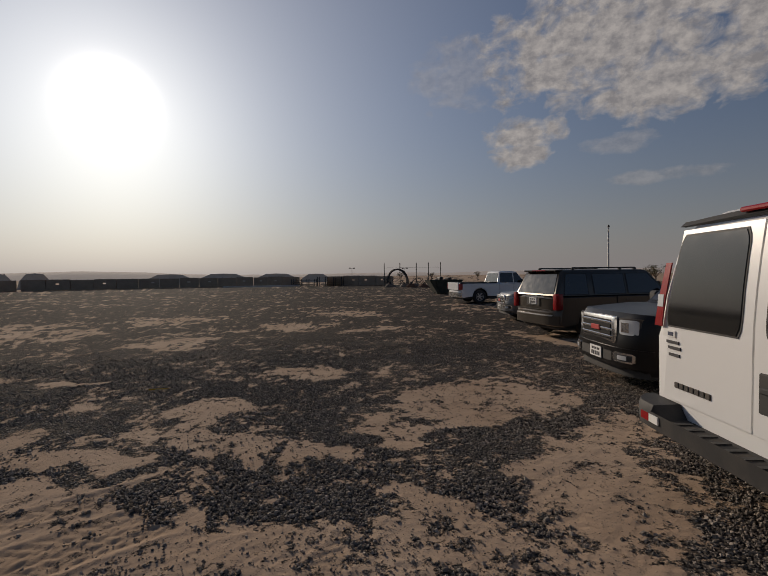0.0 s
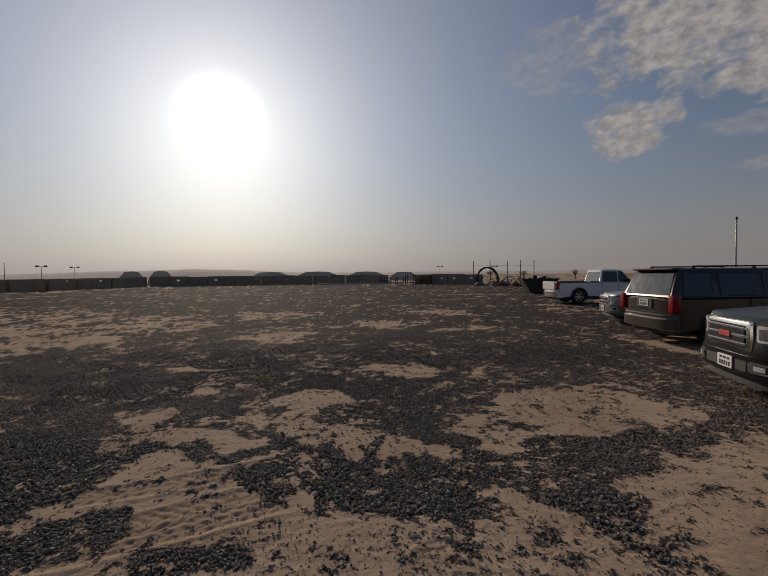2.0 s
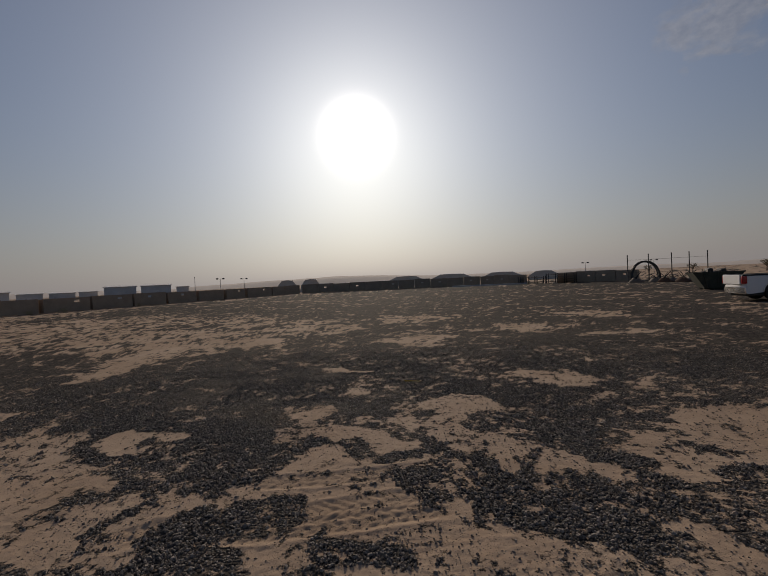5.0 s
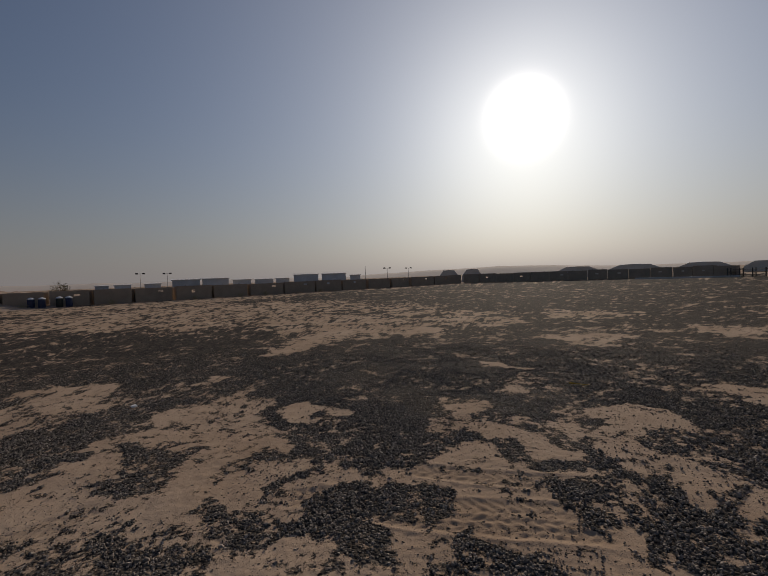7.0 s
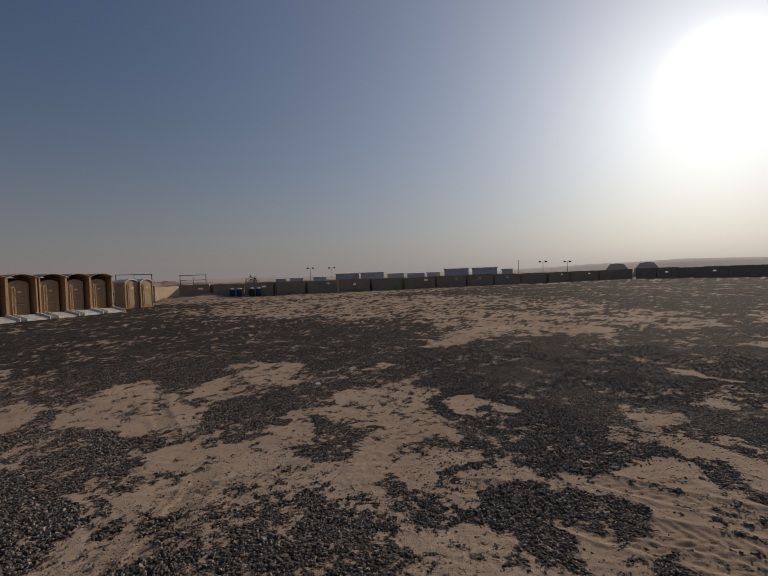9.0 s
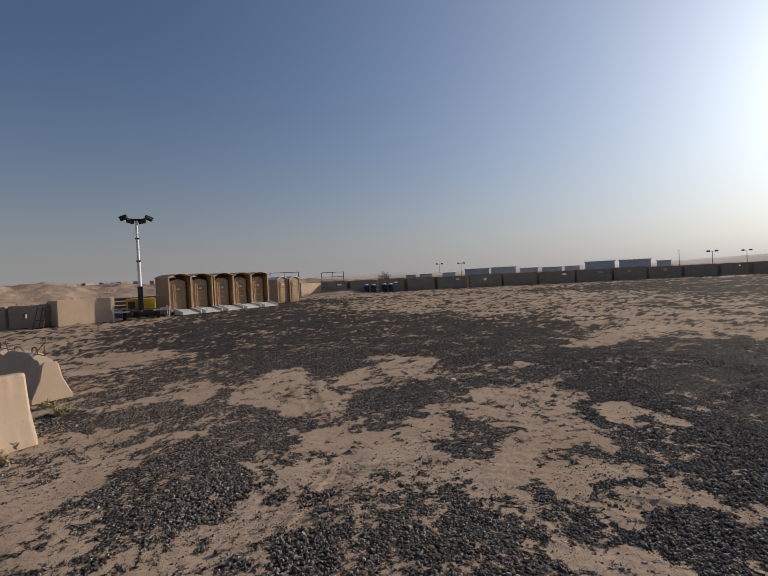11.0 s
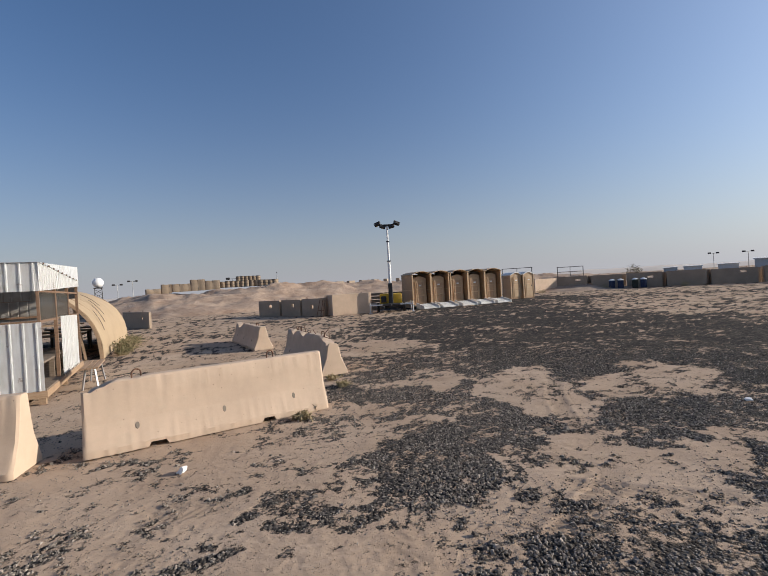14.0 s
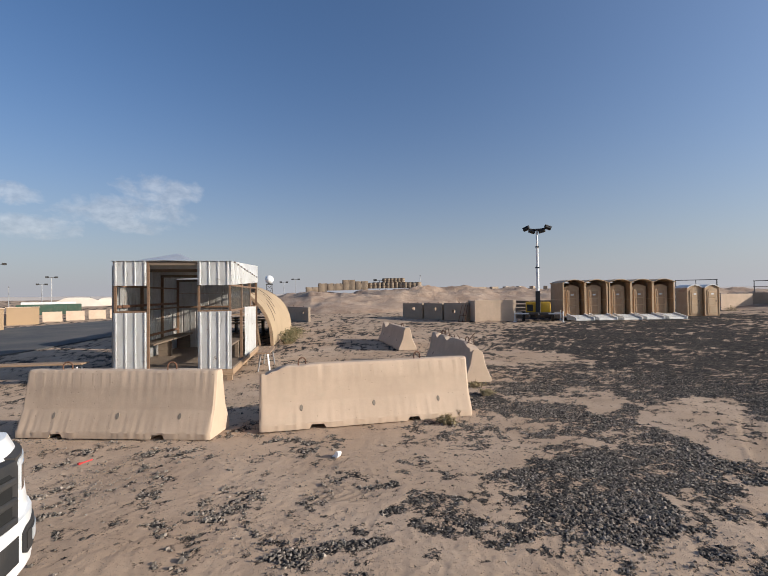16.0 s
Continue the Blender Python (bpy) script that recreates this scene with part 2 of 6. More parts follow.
def berm_surface(k):
    co = k.add("ShaderNodeTexCoord").outputs["Object"]
    gully = k.noise(k.vec("MULTIPLY", co, (1.0, 1.0, 0.25)), 0.35, 8.0, 0.68)
    tone = k.mix(k.ramp(gully, [(0.35, 0.0), (0.65, 1.0)]), (0.27, 0.175, 0.118), (0.46, 0.335, 0.24))
    tone = k.mix(k.math("MULTIPLY", k.ramp(k.noise(co, 2.0, 6.0, 0.7), [(0.55, 0.0), (0.7, 1.0)]), 0.5), tone, (0.17, 0.125, 0.09))
    return bsdf(k, tone, 0.95, 0.0, gully, 0.9, 0.4)


def glass_dark(k):
    co = k.add("ShaderNodeTexCoord").outputs["Object"]
    dust = k.ramp(k.noise(co, 6.0, 6.0, 0.65), [(0.3, 0.02), (0.8, 0.08)])
    return bsdf(k, k.mix(dust, (0.012, 0.013, 0.014), (0.2, 0.17, 0.14)), k.math("ADD", 0.04, dust), 0.0, **{"Specular IOR Level": 0.7})


def clear_glass(k):
    co = k.add("ShaderNodeTexCoord").outputs["Object"]
    film = k.ramp(k.noise(co, 5.0, 5.0, 0.6), [(0.3, 0.12), (0.8, 0.4)])
    clear = k.add("ShaderNodeBsdfTransparent", {0: (0.5, 0.52, 0.52, 1)}).outputs[0]
    gloss = bsdf(k, (0.10, 0.10, 0.09), 0.08)
    return k.add("ShaderNodeMixShader", {0: k.math("ADD", film, 0.2), 1: clear, 2: gloss}).outputs[0]


M = {
    "ground": material("ground", ground_surface),
    "stone": material("stone", stone_surface),
    "berm": material("berm", berm_surface),
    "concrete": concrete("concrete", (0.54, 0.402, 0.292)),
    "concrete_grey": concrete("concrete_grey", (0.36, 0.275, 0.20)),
    "concrete_dark": concrete("concrete_dark", (0.22, 0.18, 0.14)),
    "sheet": material("sheet", metal_sheet),
    # white sheet toned down to grey for the shelter's inner shade, plus stains
    "sheet_shaded": worn("sheet_shaded", (0.46, 0.45, 0.43), (0.24, 0.16, 0.10), 0.55, 0.0, 0.5, 3.0),
    "rust": worn("rust", (0.17, 0.085, 0.05), (0.07, 0.045, 0.035), 0.85, 0.2, 0.7, 8.0),
    "timber": wood("timber", (0.42, 0.29, 0.18), (0.27, 0.17, 0.10)),
    "old_timber": wood("old_timber", (0.24, 0.18, 0.13), (0.13, 0.095, 0.07)),
    "post_wood": wood("post_wood", (0.25, 0.15, 0.09), (0.13, 0.075, 0.045)),
    "bench_wood": wood("bench_wood", (0.40, 0.27, 0.17), (0.26, 0.165, 0.10)),
    "tan_plastic": worn("tan_plastic", (0.44, 0.285, 0.155), (0.52, 0.42, 0.30), 0.5, 0.0, 0.35, 2.5),
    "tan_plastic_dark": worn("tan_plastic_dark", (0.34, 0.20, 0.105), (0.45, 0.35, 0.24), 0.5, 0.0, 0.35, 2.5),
    "white_plastic": worn("white_plastic", (0.74, 0.72, 0.68), (0.4, 0.33, 0.26), 0.5, 0.0, 0.4, 3.0),
    "canvas": worn("canvas", (0.42, 0.31, 0.195), (0.30, 0.22, 0.14), 0.9, 0.0, 0.4, 1.2, 120.0, 0.4),
    "canvas_grey": worn("canvas_grey", (0.62, 0.56, 0.49), (0.4, 0.34, 0.28), 0.9, 0.0, 0.4, 0.5),
    "steel": worn("steel", (0.42, 0.42, 0.42), (0.25, 0.2, 0.16), 0.42, 0.7, 0.3, 4.0),
    "galvanised": worn("galvanised", (0.62, 0.63, 0.64), (0.4, 0.36, 0.3), 0.4, 0.5, 0.25, 4.0),
    "dark_steel": worn("dark_steel", (0.055, 0.052, 0.05), (0.16, 0.12, 0.09), 0.6, 0.4, 0.4, 4.0),
    "grille_black": worn("grille_black", (0.006, 0.006, 0.006), (0.02, 0.018, 0.015), 0.85, 0.0, 0.3, 4.0),
    "black": worn("black", (0.022, 0.022, 0.023), (0.12, 0.1, 0.08), 0.6, 0.0, 0.3, 4.0),
    "rubber": worn("rubber", (0.020, 0.020, 0.021), (0.15, 0.12, 0.09), 0.85, 0.0, 0.45, 6.0),
    "yellow": worn("yellow", (0.62, 0.36, 0.015), (0.35, 0.25, 0.15), 0.45, 0.0, 0.3, 3.0),
    "blue": worn("blue", (0.012, 0.025, 0.075), (0.12, 0.11, 0.1), 0.5, 0.0, 0.25, 3.0),
    "bag": worn("bag", (0.72, 0.72, 0.72), (0.5, 0.48, 0.45), 0.5, 0.0, 0.2, 5.0),
    "green": worn("green", (0.03, 0.07, 0.045), (0.13, 0.11, 0.08), 0.6, 0.0, 0.4, 3.0),
    "dark_green": worn("dark_green", (0.028, 0.036, 0.026), (0.11, 0.09, 0.07), 0.65, 0.1, 0.4, 3.0),
    "red": worn("red", (0.45, 0.02, 0.02), (0.3, 0.2, 0.15), 0.4, 0.0, 0.15, 5.0),
    "hesco": worn("hesco", (0.31, 0.235, 0.165), (0.2, 0.15, 0.105), 0.95, 0.0, 0.5, 1.5, 30.0, 0.5),
    "asphalt": worn("asphalt", (0.055, 0.056, 0.06), (0.17, 0.145, 0.12), 0.9, 0.0, 0.55, 0.35, 60.0, 0.5),
    "tan_wall": worn("tan_wall", (0.38, 0.26, 0.155), (0.3, 0.21, 0.13), 0.9, 0.0, 0.4, 0.6),
    "white_wall": worn("white_wall", (0.62, 0.61, 0.60), (0.45, 0.38, 0.3), 0.8, 0.0, 0.3, 0.5),
    "grey_wall": worn("grey_wall", (0.58, 0.58, 0.58), (0.25, 0.2, 0.16), 0.8, 0.0, 0.3, 0.3),
    "radome": worn("radome", (0.80, 0.80, 0.79), (0.7, 0.68, 0.65), 0.5, 0.0, 0.1, 1.0),
    "paint_white": paint("paint_white", (0.78, 0.78, 0.77), 0.3, 0.12),
    "paint_black": paint("paint_black", (0.006, 0.006, 0.007), 0.3, 0.03, 0.0, 0.25),
    "paint_bronze": paint("paint_bronze", (0.085, 0.072, 0.058), 0.3, 0.10, 0.6),
    "paint_silver": paint("paint_silver", (0.2, 0.205, 0.21), 0.3, 0.12, 0.6),
    "chrome": worn("chrome", (0.72, 0.72, 0.72), (0.4, 0.35, 0.3), 0.14, 1.0, 0.15, 8.0, 60.0, 0.03),
    "alloy": worn("alloy", (0.5, 0.5, 0.51), (0.3, 0.25, 0.2), 0.3, 0.9, 0.3, 8.0),
    "glass": material("glass", glass_dark),
    "acrylic": material("acrylic", clear_glass),
    "lamp_red": worn("lamp_red", (0.32, 0.008, 0.012), (0.3, 0.2, 0.15), 0.15, 0.0, 0.1, 5.0, 60.0, 0.03),
    "lamp_clear": worn("lamp_clear", (0.62, 0.64, 0.65), (0.4, 0.4, 0.4), 0.15, 0.0, 0.2, 8.0, 60.0, 0.03),
    "plate": worn("plate", (0.72, 0.72, 0.70), (0.4, 0.33, 0.26), 0.5, 0.0, 0.15, 8.0),
    "ink": worn("ink", (0.03, 0.03, 0.035), (0.06, 0.05, 0.05), 0.6, 0.0, 0.1, 8.0),
    "brush": worn("brush", (0.11, 0.105, 0.045), (0.25, 0.19, 0.11), 0.9, 0.0, 0.5, 6.0),
    "straw": worn("straw", (0.34, 0.27, 0.15), (0.2, 0.16, 0.09), 0.9, 0.0, 0.5, 6.0),
    # base colour lightened in place of the haze over the distance
    "ridge": worn("ridge", (0.55, 0.48, 0.42), (0.42, 0.36, 0.31), 0.95, 0.0, 0.4, 0.01, 0.2, 0.0),
    "paper": worn("paper", (0.78, 0.78, 0.76), (0.6, 0.5, 0.4), 0.6, 0.0, 0.1, 20.0),
}

# ---- ground ----
YARD = 1.06  # metres to one unit of the yard's plan
# patches of bare sand among the gravel, then of gravel lying on sand: x, y, half across, half deep as seen from the middle
SAND_NORTH = [(-3.31, 4.21, 0.32, 0.54), (-2.98, 4.42, 0.33, 0.26), (-2.20, 4.42, 0.32, 0.21), (-1.19, 4.89, 0.48, 0.45), (-1.23, 4.31, 0.40, 0.33), (-0.43, 4.67, 0.31, 0.39), (-2.00, 5.61, 0.49, 0.58), (1.21, 5.96, 1.15, 0.69), (0.52, 5.04, 0.54, 0.56), (0.41, 4.56, 0.34, 0.18), (1.69, 6.42, 0.93, 0.56), (-1.10, 7.95, 0.54, 0.41), (0.15, 7.88, 0.24, 0.23), (-8.06, 17.40, 1.83, 1.83), (-5.36, 11.38, 0.86, 0.79), (-3.40, 14.93, 1.11, 1.06), (-10.15, 10.08, 0.83, 0.86), (-10.58, 13.54, 1.25, 1.83), (-17.33, 15.89, 2.02, 3.33), (-4.80, 7.28, 0.26, 0.22), (-1.83, 20.15, 1.71, 1.32), (-0.29, 13.89, 0.92, 0.62), (-2.45, 3.39, 0.84, 0.36), (5.00, 11.56, 0.91, 1.36), (0.43, 3.50, 0.30, 0.24), (1.97, 3.93, 0.78, 0.97), (2.86, 4.86, 0.51, 0.63)]
SAND_MIDDLE = [(-3.36, 4.27, 0.36, 0.52), (-2.70, 4.43, 0.39, 0.24), (-2.53, 3.28, 0.76, 0.35), (-2.48, 2.74, 1.15, 0.30), (-5.99, 1.99, 0.70, 1.10), (-4.71, 1.62, 0.32, 0.82), (-8.51, 0.64, 0.51, 1.16), (-7.73, -0.00, 0.41, 0.40), (-4.99, 3.14, 0.28, 0.31), (-8.19, 2.50, 0.35, 0.25), (-3.98, 1.90, 0.19, 0.32), (-5.25, 0.67, 0.22, 0.60), (-4.57, 0.12, 0.71, 0.57), (-4.01, 0.91, 0.48, 0.36), (-5.97, 1.04, 0.38, 0.20), (-28.31, 8.03, 10.28, 9.00), (-14.17, 9.58, 2.58, 3.79), (-10.08, 9.89, 0.96, 1.22), (-47.72, 4.79, 15.03, 9.00), (-11.37, 13.58, 1.34, 2.62), (-10.71, 5.67, 0.86, 0.53), (-2.78, 1.40, 0.27, 0.28), (-1.84, 2.59, 1.08, 0.34)]
SAND_WEST = [(-6.89, -1.21, 0.64, 1.31), (-7.69, -3.14, 0.62, 0.98), (-11.16, -6.30, 1.30, 1.25), (-8.47, -1.92, 0.43, 0.45), (-5.52, -2.53, 0.41, 0.49), (-5.51, 1.90, 0.53, 0.92), (-4.42, 1.43, 0.31, 0.40), (-7.89, 0.25, 0.63, 0.76), (-5.24, 1.08, 0.20, 0.37), (-5.28, 3.14, 0.25, 0.28), (-4.16, 0.03, 0.64, 0.33), (-3.81, 0.80, 0.29, 0.25), (-3.22, 1.08, 0.25, 0.33), (-2.83, 1.17, 0.23, 0.21), (-4.19, -1.03, 0.30, 0.50), (-3.37, -0.98, 0.39, 0.61), (-23.28, 8.40, 5.02, 6.02), (-16.08, 9.57, 2.31, 3.22), (-11.26, 6.99, 1.15, 0.73), (-21.69, -17.13, 6.50, 5.19), (-15.25, -12.82, 2.60, 4.09), (-3.84, 1.64, 0.14, 0.19)]
GRAVEL_NORTH = [(-1.82, 3.62, 0.26, 0.26), (-1.30, 3.80, 0.31, 0.34), (-0.84, 3.48, 0.32, 0.27), (-0.21, 3.98, 0.42, 0.35), (0.40, 4.06, 0.48, 0.34), (1.17, 4.50, 0.51, 0.49), (1.96, 4.96, 0.55, 0.40), (-0.34, 3.30, 0.29, 0.16), (-0.07, 3.14, 0.25, 0.13), (0.82, 3.56, 0.15, 0.27), (-2.51, 2.41, 0.37, 0.28), (-1.67, 2.46, 0.21, 0.15), (-0.97, 3.36, 0.19, 0.18), (-1.27, 5.43, 0.37, 0.39), (-0.26, 5.30, 0.21, 0.46)]
GRAVEL_MIDDLE = [(-3.30, 0.71, 0.37, 0.31), (-2.85, 2.02, 0.33, 0.23), (-2.47, 1.73, 0.20, 0.27), (-3.49, 1.33, 0.25, 0.20), (-1.84, 2.29, 0.15, 0.13), (-4.47, 2.44, 0.39, 0.61), (-4.96, 1.04, 0.26, 0.68)]
GRAVEL_WEST = [(-4.72, -1.43, 0.41, 0.48), (-4.15, -1.80, 0.41, 0.45), (-3.62, -1.84, 0.39, 0.38), (-3.18, -2.09, 0.42, 0.22), (-2.98, -2.66, 0.34, 0.19), (-6.47, -4.33, 0.51, 0.87), (-5.88, -2.20, 0.67, 0.54), (-5.27, -1.45, 0.49, 0.39), (-3.16, 0.45, 0.38, 0.44), (-2.93, 0.02, 0.48, 0.26), (-2.81, -0.72, 0.10, 0.07), (-3.89, -0.60, 0.15, 0.13), (-3.64, 1.31, 0.31, 0.14), (-3.08, 1.69, 0.19, 0.17)]
GRAVEL_SOUTH = [(-6.39, -3.59, 0.80, 0.73), (-4.20, -2.27, 0.54, 0.28), (-5.09, -1.77, 0.52, 0.52), (-4.13, -1.81, 0.44, 0.37), (-3.51, -1.96, 0.41, 0.35), (-3.06, -2.13, 0.35, 0.21), (-2.67, -2.83, 0.21, 0.11), (-1.91, -2.68, 0.40, 0.13), (-4.01, -0.91, 0.15, 0.17), (-14.45, -1.93, 2.58, 2.52), (-17.63, -4.85, 3.42, 3.21), (-9.93, -3.19, 1.49, 0.95)]
SPECKLE = [(1.10, 2.98, 0.24, 0.19), (1.63, 3.05, 0.21, 0.17), (-3.75, 0.12, 0.38, 0.20), (-2.48, 2.21, 0.22, 0.13), (-3.76, -2.88, 0.37, 0.15), (-4.49, -3.83, 0.68, 0.39), (-5.60, -3.21, 0.62, 0.53), (-3.18, -0.28, 0.17, 0.36), (-1.69, -4.02, 0.40, 0.22), (-1.05, -4.69, 0.28, 0.22), (-1.40, -4.98, 0.25, 0.17), (-0.74, -4.53, 0.22, 0.14), (-1.28, -3.61, 0.25, 0.19), (-3.35, -2.77, 0.30, 0.10), (-3.17, -4.96, 0.44, 0.34), (-2.15, -2.96, 0.30, 0.12), (-2.70, -2.39, 0.30, 0.13), (-2.80, -3.32, 0.28, 0.08)]
# wheel tracks pressed into the sand: from x, y to x, y, width
TRACKS = [(-3.38, 1.88, -1.30, 3.45, 0.30), (-3.17, 2.79, -1.77, 3.77, 0.26), (-3.06, 1.88, -1.19, 3.25, 0.24), (-4.06, -0.75, -4.35, 0.71, 0.26), (-8.19, -1.20, -5.68, -0.81, 0.24), (-3.39, 1.71, -3.02, 2.19, 0.30), (-3.23, 0.92, -2.93, 1.32, 0.24), (-7.65, -3.52, -7.71, -2.83, 0.30), (-0.23, 2.57, -0.03, 3.10, 0.24), (-3.10, -0.71, -4.45, -0.34, 0.24), (-4.49, -1.12, -4.70, -0.55, 0.26), (-2.23, -3.90, -2.85, -3.25, 0.40)]


def value_noise(x, y, seed):
    """Smooth noise from -1 to 1."""
    xi, yi = np.floor(x).astype(np.int64), np.floor(y).astype(np.int64)
    u, v = x - xi, y - yi
    u, v = u * u * (3 - 2 * u), v * v * (3 - 2 * v)

    def corner(a, b):
        h = (a * 374761393 + b * 668265263 + seed * 982451653) & 0x7FFFFFFF
        h = ((h ^ (h >> 13)) * 1274126177) & 0x7FFFFFFF
        return ((h ^ (h >> 16)) % 65536) / 32768.0 - 1

    low = corner(xi, yi) * (1 - u) + corner(xi + 1, yi) * u
    high = corner(xi, yi + 1) * (1 - u) + corner(xi + 1, yi + 1) * u
    return low * (1 - v) + high * v


def fractal(x, y, octaves=4, seed=3):
    total, size = 0 * x, 1.0
    for n in range(octaves):
        total = total + size * value_noise(x * 2.03**n + 17.3 * n, y * 2.03**n - 9.1 * n, seed + n)
        size *= 0.55
    return total


def patch(x, y, spots):
    """How deep a place lies in the nearest of the spots: 1 in the middle, 0 at the rim."""
    best = np.full(x.shape, -1.0)
    for cx, cy, across, deep in spots:
        r = math.hypot(cx, cy)
        along = ((x - cx) * cx + (y - cy) * cy) / r
        side = (-(x - cx) * cy + (y - cy) * cx) / r
        best = np.maximum(best, 1 - (side / across) ** 2 - (along / deep) ** 2)
    return best


def step(v, low, high):
    """A soft step from 0 at low to 1 at high."""
    f = np.clip((v - low) / (high - low), 0, 1)
    return f * f * (3 - 2 * f)


def sand_field(x, y):
    """Above 0: sand; below: gravel. Places in metres."""
    r, az = np.hypot(x, y), np.degrees(np.arctan2(-x, y))
    far = step(r, 8, 22)
    ragged = 0.28 * fractal(x * 1.7, y * 1.7, 3, 40) + 0.34 * fractal(x * 5.5, y * 5.5, 3, 90) + 0.42 * fractal(x * 16, y * 16, 3, 120)
    # the patches' rims wander
    size = 0.16 + 0.035 * r
    wx = x + size * fractal(x * 1.3, y * 1.3, 3, 500)
    wy = y + size * fractal(x * 1.3, y * 1.3, 3, 600)
    # gravel over the yard, sand round the middle, to the south and under the parked cars
    base = -0.42 + 0.12 * fractal(x * 0.5, y * 0.5)
    base = base + 0.85 * step(3.35 - 0.75 * step(az, 45, 75) - r, -0.3, 0.4)
    base = base + 0.28 * step(az, 70, 95) * step(9 - r, 0, 3)
    base = base + 0.75 * step(az, 112, 132) + 0.75 * step(-az, 150, 165)
    base = base + 0.9 * step(x, 6.2, 8.0) + 0.8 * step(-x, 40, 56) + 0.7 * step(r, 75, 100)
    base = np.minimum(base, 0.42)
    streak = fractal(x * 0.16 + 5, y * 0.5, 4, 71)
    base = base + far * (0.40 * np.clip(streak - 0.15, 0, 1) - 0.12)
    sand = np.maximum.reduce([patch(wx, wy, s) for s in (SAND_NORTH, SAND_MIDDLE, SAND_WEST)])
    base = base + (np.maximum(base, 0.38 - 0.26 * far) - base) * step(sand, -0.75, 0.45)
    dark = np.maximum.reduce([patch(wx, wy, s) for s in (GRAVEL_NORTH, GRAVEL_MIDDLE, GRAVEL_WEST, GRAVEL_SOUTH)])
    base = base + (np.minimum(base, -0.38) - base) * step(dark, -0.75, 0.45)
    base = base + (np.minimum(base, 0.05) - base) * step(patch(wx, wy, SPECKLE), -0.7, 0.4)
    return np.clip(base + ragged * (1 + 0.3 * far), -1, 1)


def track_relief(x, y):
    """Height of the tread marks and how much a place is rolled flat."""
    high, rolled = 0 * x, 0 * x
    for x0, y0, x1, y1, wide in TRACKS:
        long = math.hypot(x1 - x0, y1 - y0)
        dx, dy = (x1 - x0) / long, (y1 - y0) / long
        s, o = (x - x0) * dx + (y - y0) * dy, -(x - x0) * dy + (y - y0) * dx
        o = o + 0.05 * np.sin(s * 1.7)
        inside = np.clip((wide / 2 - np.abs(o)) / 0.03, 0, 1) * np.clip(s / 0.2, 0, 1) * np.clip((long - s) / 0.3, 0, 1)
        tread = np.clip(2.5 * np.sin((s + np.abs(o) * 1.1) * 2 * math.pi / 0.115), -1, 1) * 0.5
        groove = np.where(np.abs(o) < 0.018, -0.8, 0) + np.where(np.abs(np.abs(o) - wide * 0.3) < 0.012, -0.8, 0)
        high = high + inside * (0.006 * tread + 0.003 * groove - 0.006)
        high = high + 0.007 * np.exp(-(((np.abs(o) - wide / 2 - 0.03) / 0.025) ** 2)) * np.clip(s / 0.2, 0, 1) * np.clip((long - s) / 0.3, 0, 1)
        rolled = np.maximum(rolled, inside)
    return high, rolled


def surface(name, co, faces, mat, attributes=None, smooth=True):
    """A mesh object from arrays of places and quads."""
    me = bpy.data.meshes.new(name)
    me.vertices.add(len(co))
    me.vertices.foreach_set("co", np.ascontiguousarray(co, np.float32).ravel())
    size = faces.shape[1]
    me.loops.add(faces.size)
    me.loops.foreach_set("vertex_index", np.ascontiguousarray(faces, np.int32).ravel())
    me.polygons.add(len(faces))
    me.polygons.foreach_set("loop_start", np.arange(0, faces.size, size, dtype=np.int32))
    me.polygons.foreach_set("loop_total", np.full(len(faces), size, np.int32))
    me.update(calc_edges=True)
    me.polygons.foreach_set("use_smooth", np.full(len(faces), smooth))
    for key, values in (attributes or {}).items():
        me.attributes.new(key, "FLOAT", "POINT").data.foreach_set("value", np.ascontiguousarray(values, np.float32))
    me.materials.append(mat)
    return new(name, me)


def ground_sheet():
    az = np.radians(np.concatenate([np.arange(-52, 186, 0.3), np.arange(186, 308, 2.0)]))
    rings = [0.05, 0.4, 0.8, 1.2]
    while rings[-1] < 3600:
        r = rings[-1]
        rings.append(r * (1.0045 if 2 < r < 6 else 1.011 if r < 14 else 1.02 if r < 60 else 1.12))
    r = np.array(rings)
    rr, aa = np.meshgrid(r, az, indexing="ij")
    x, y = (-np.sin(aa) * rr).ravel(), (np.cos(aa) * rr).ravel()
    sand = sand_field(x, y)
    tracks, rolled = track_relief(x, y)
    near = np.clip((30 - np.hypot(x, y)) / 20, 0, 1)
    soft = np.clip(sand + 0.5, 0, 1)
    z = near * (0.010 * fractal(x * 0.9, y * 0.9, 2, 11) + 0.004 * soft * fractal(x * 5, y * 5, 3, 21) + 0.003 * fractal(x * 26, y * 26, 2, 31)) + tracks * soft - 0.012
    a, b = len(r), len(az)
    i = np.arange(a * b).reshape(a, b)
    nxt = np.roll(i, -1, 1)
    faces = np.stack([i[:-1].ravel(), i[1:].ravel(), nxt[1:].ravel(), nxt[:-1].ravel()], 1)[:, ::-1]
    ob = surface("ground", np.stack([x, y, z], 1), faces, M["ground"], {"sand": sand, "rut": rolled * soft})
    return tagged(ob, "sandy yard strewn with dark crushed gravel", "ground", kind="structure")


ground_sheet()


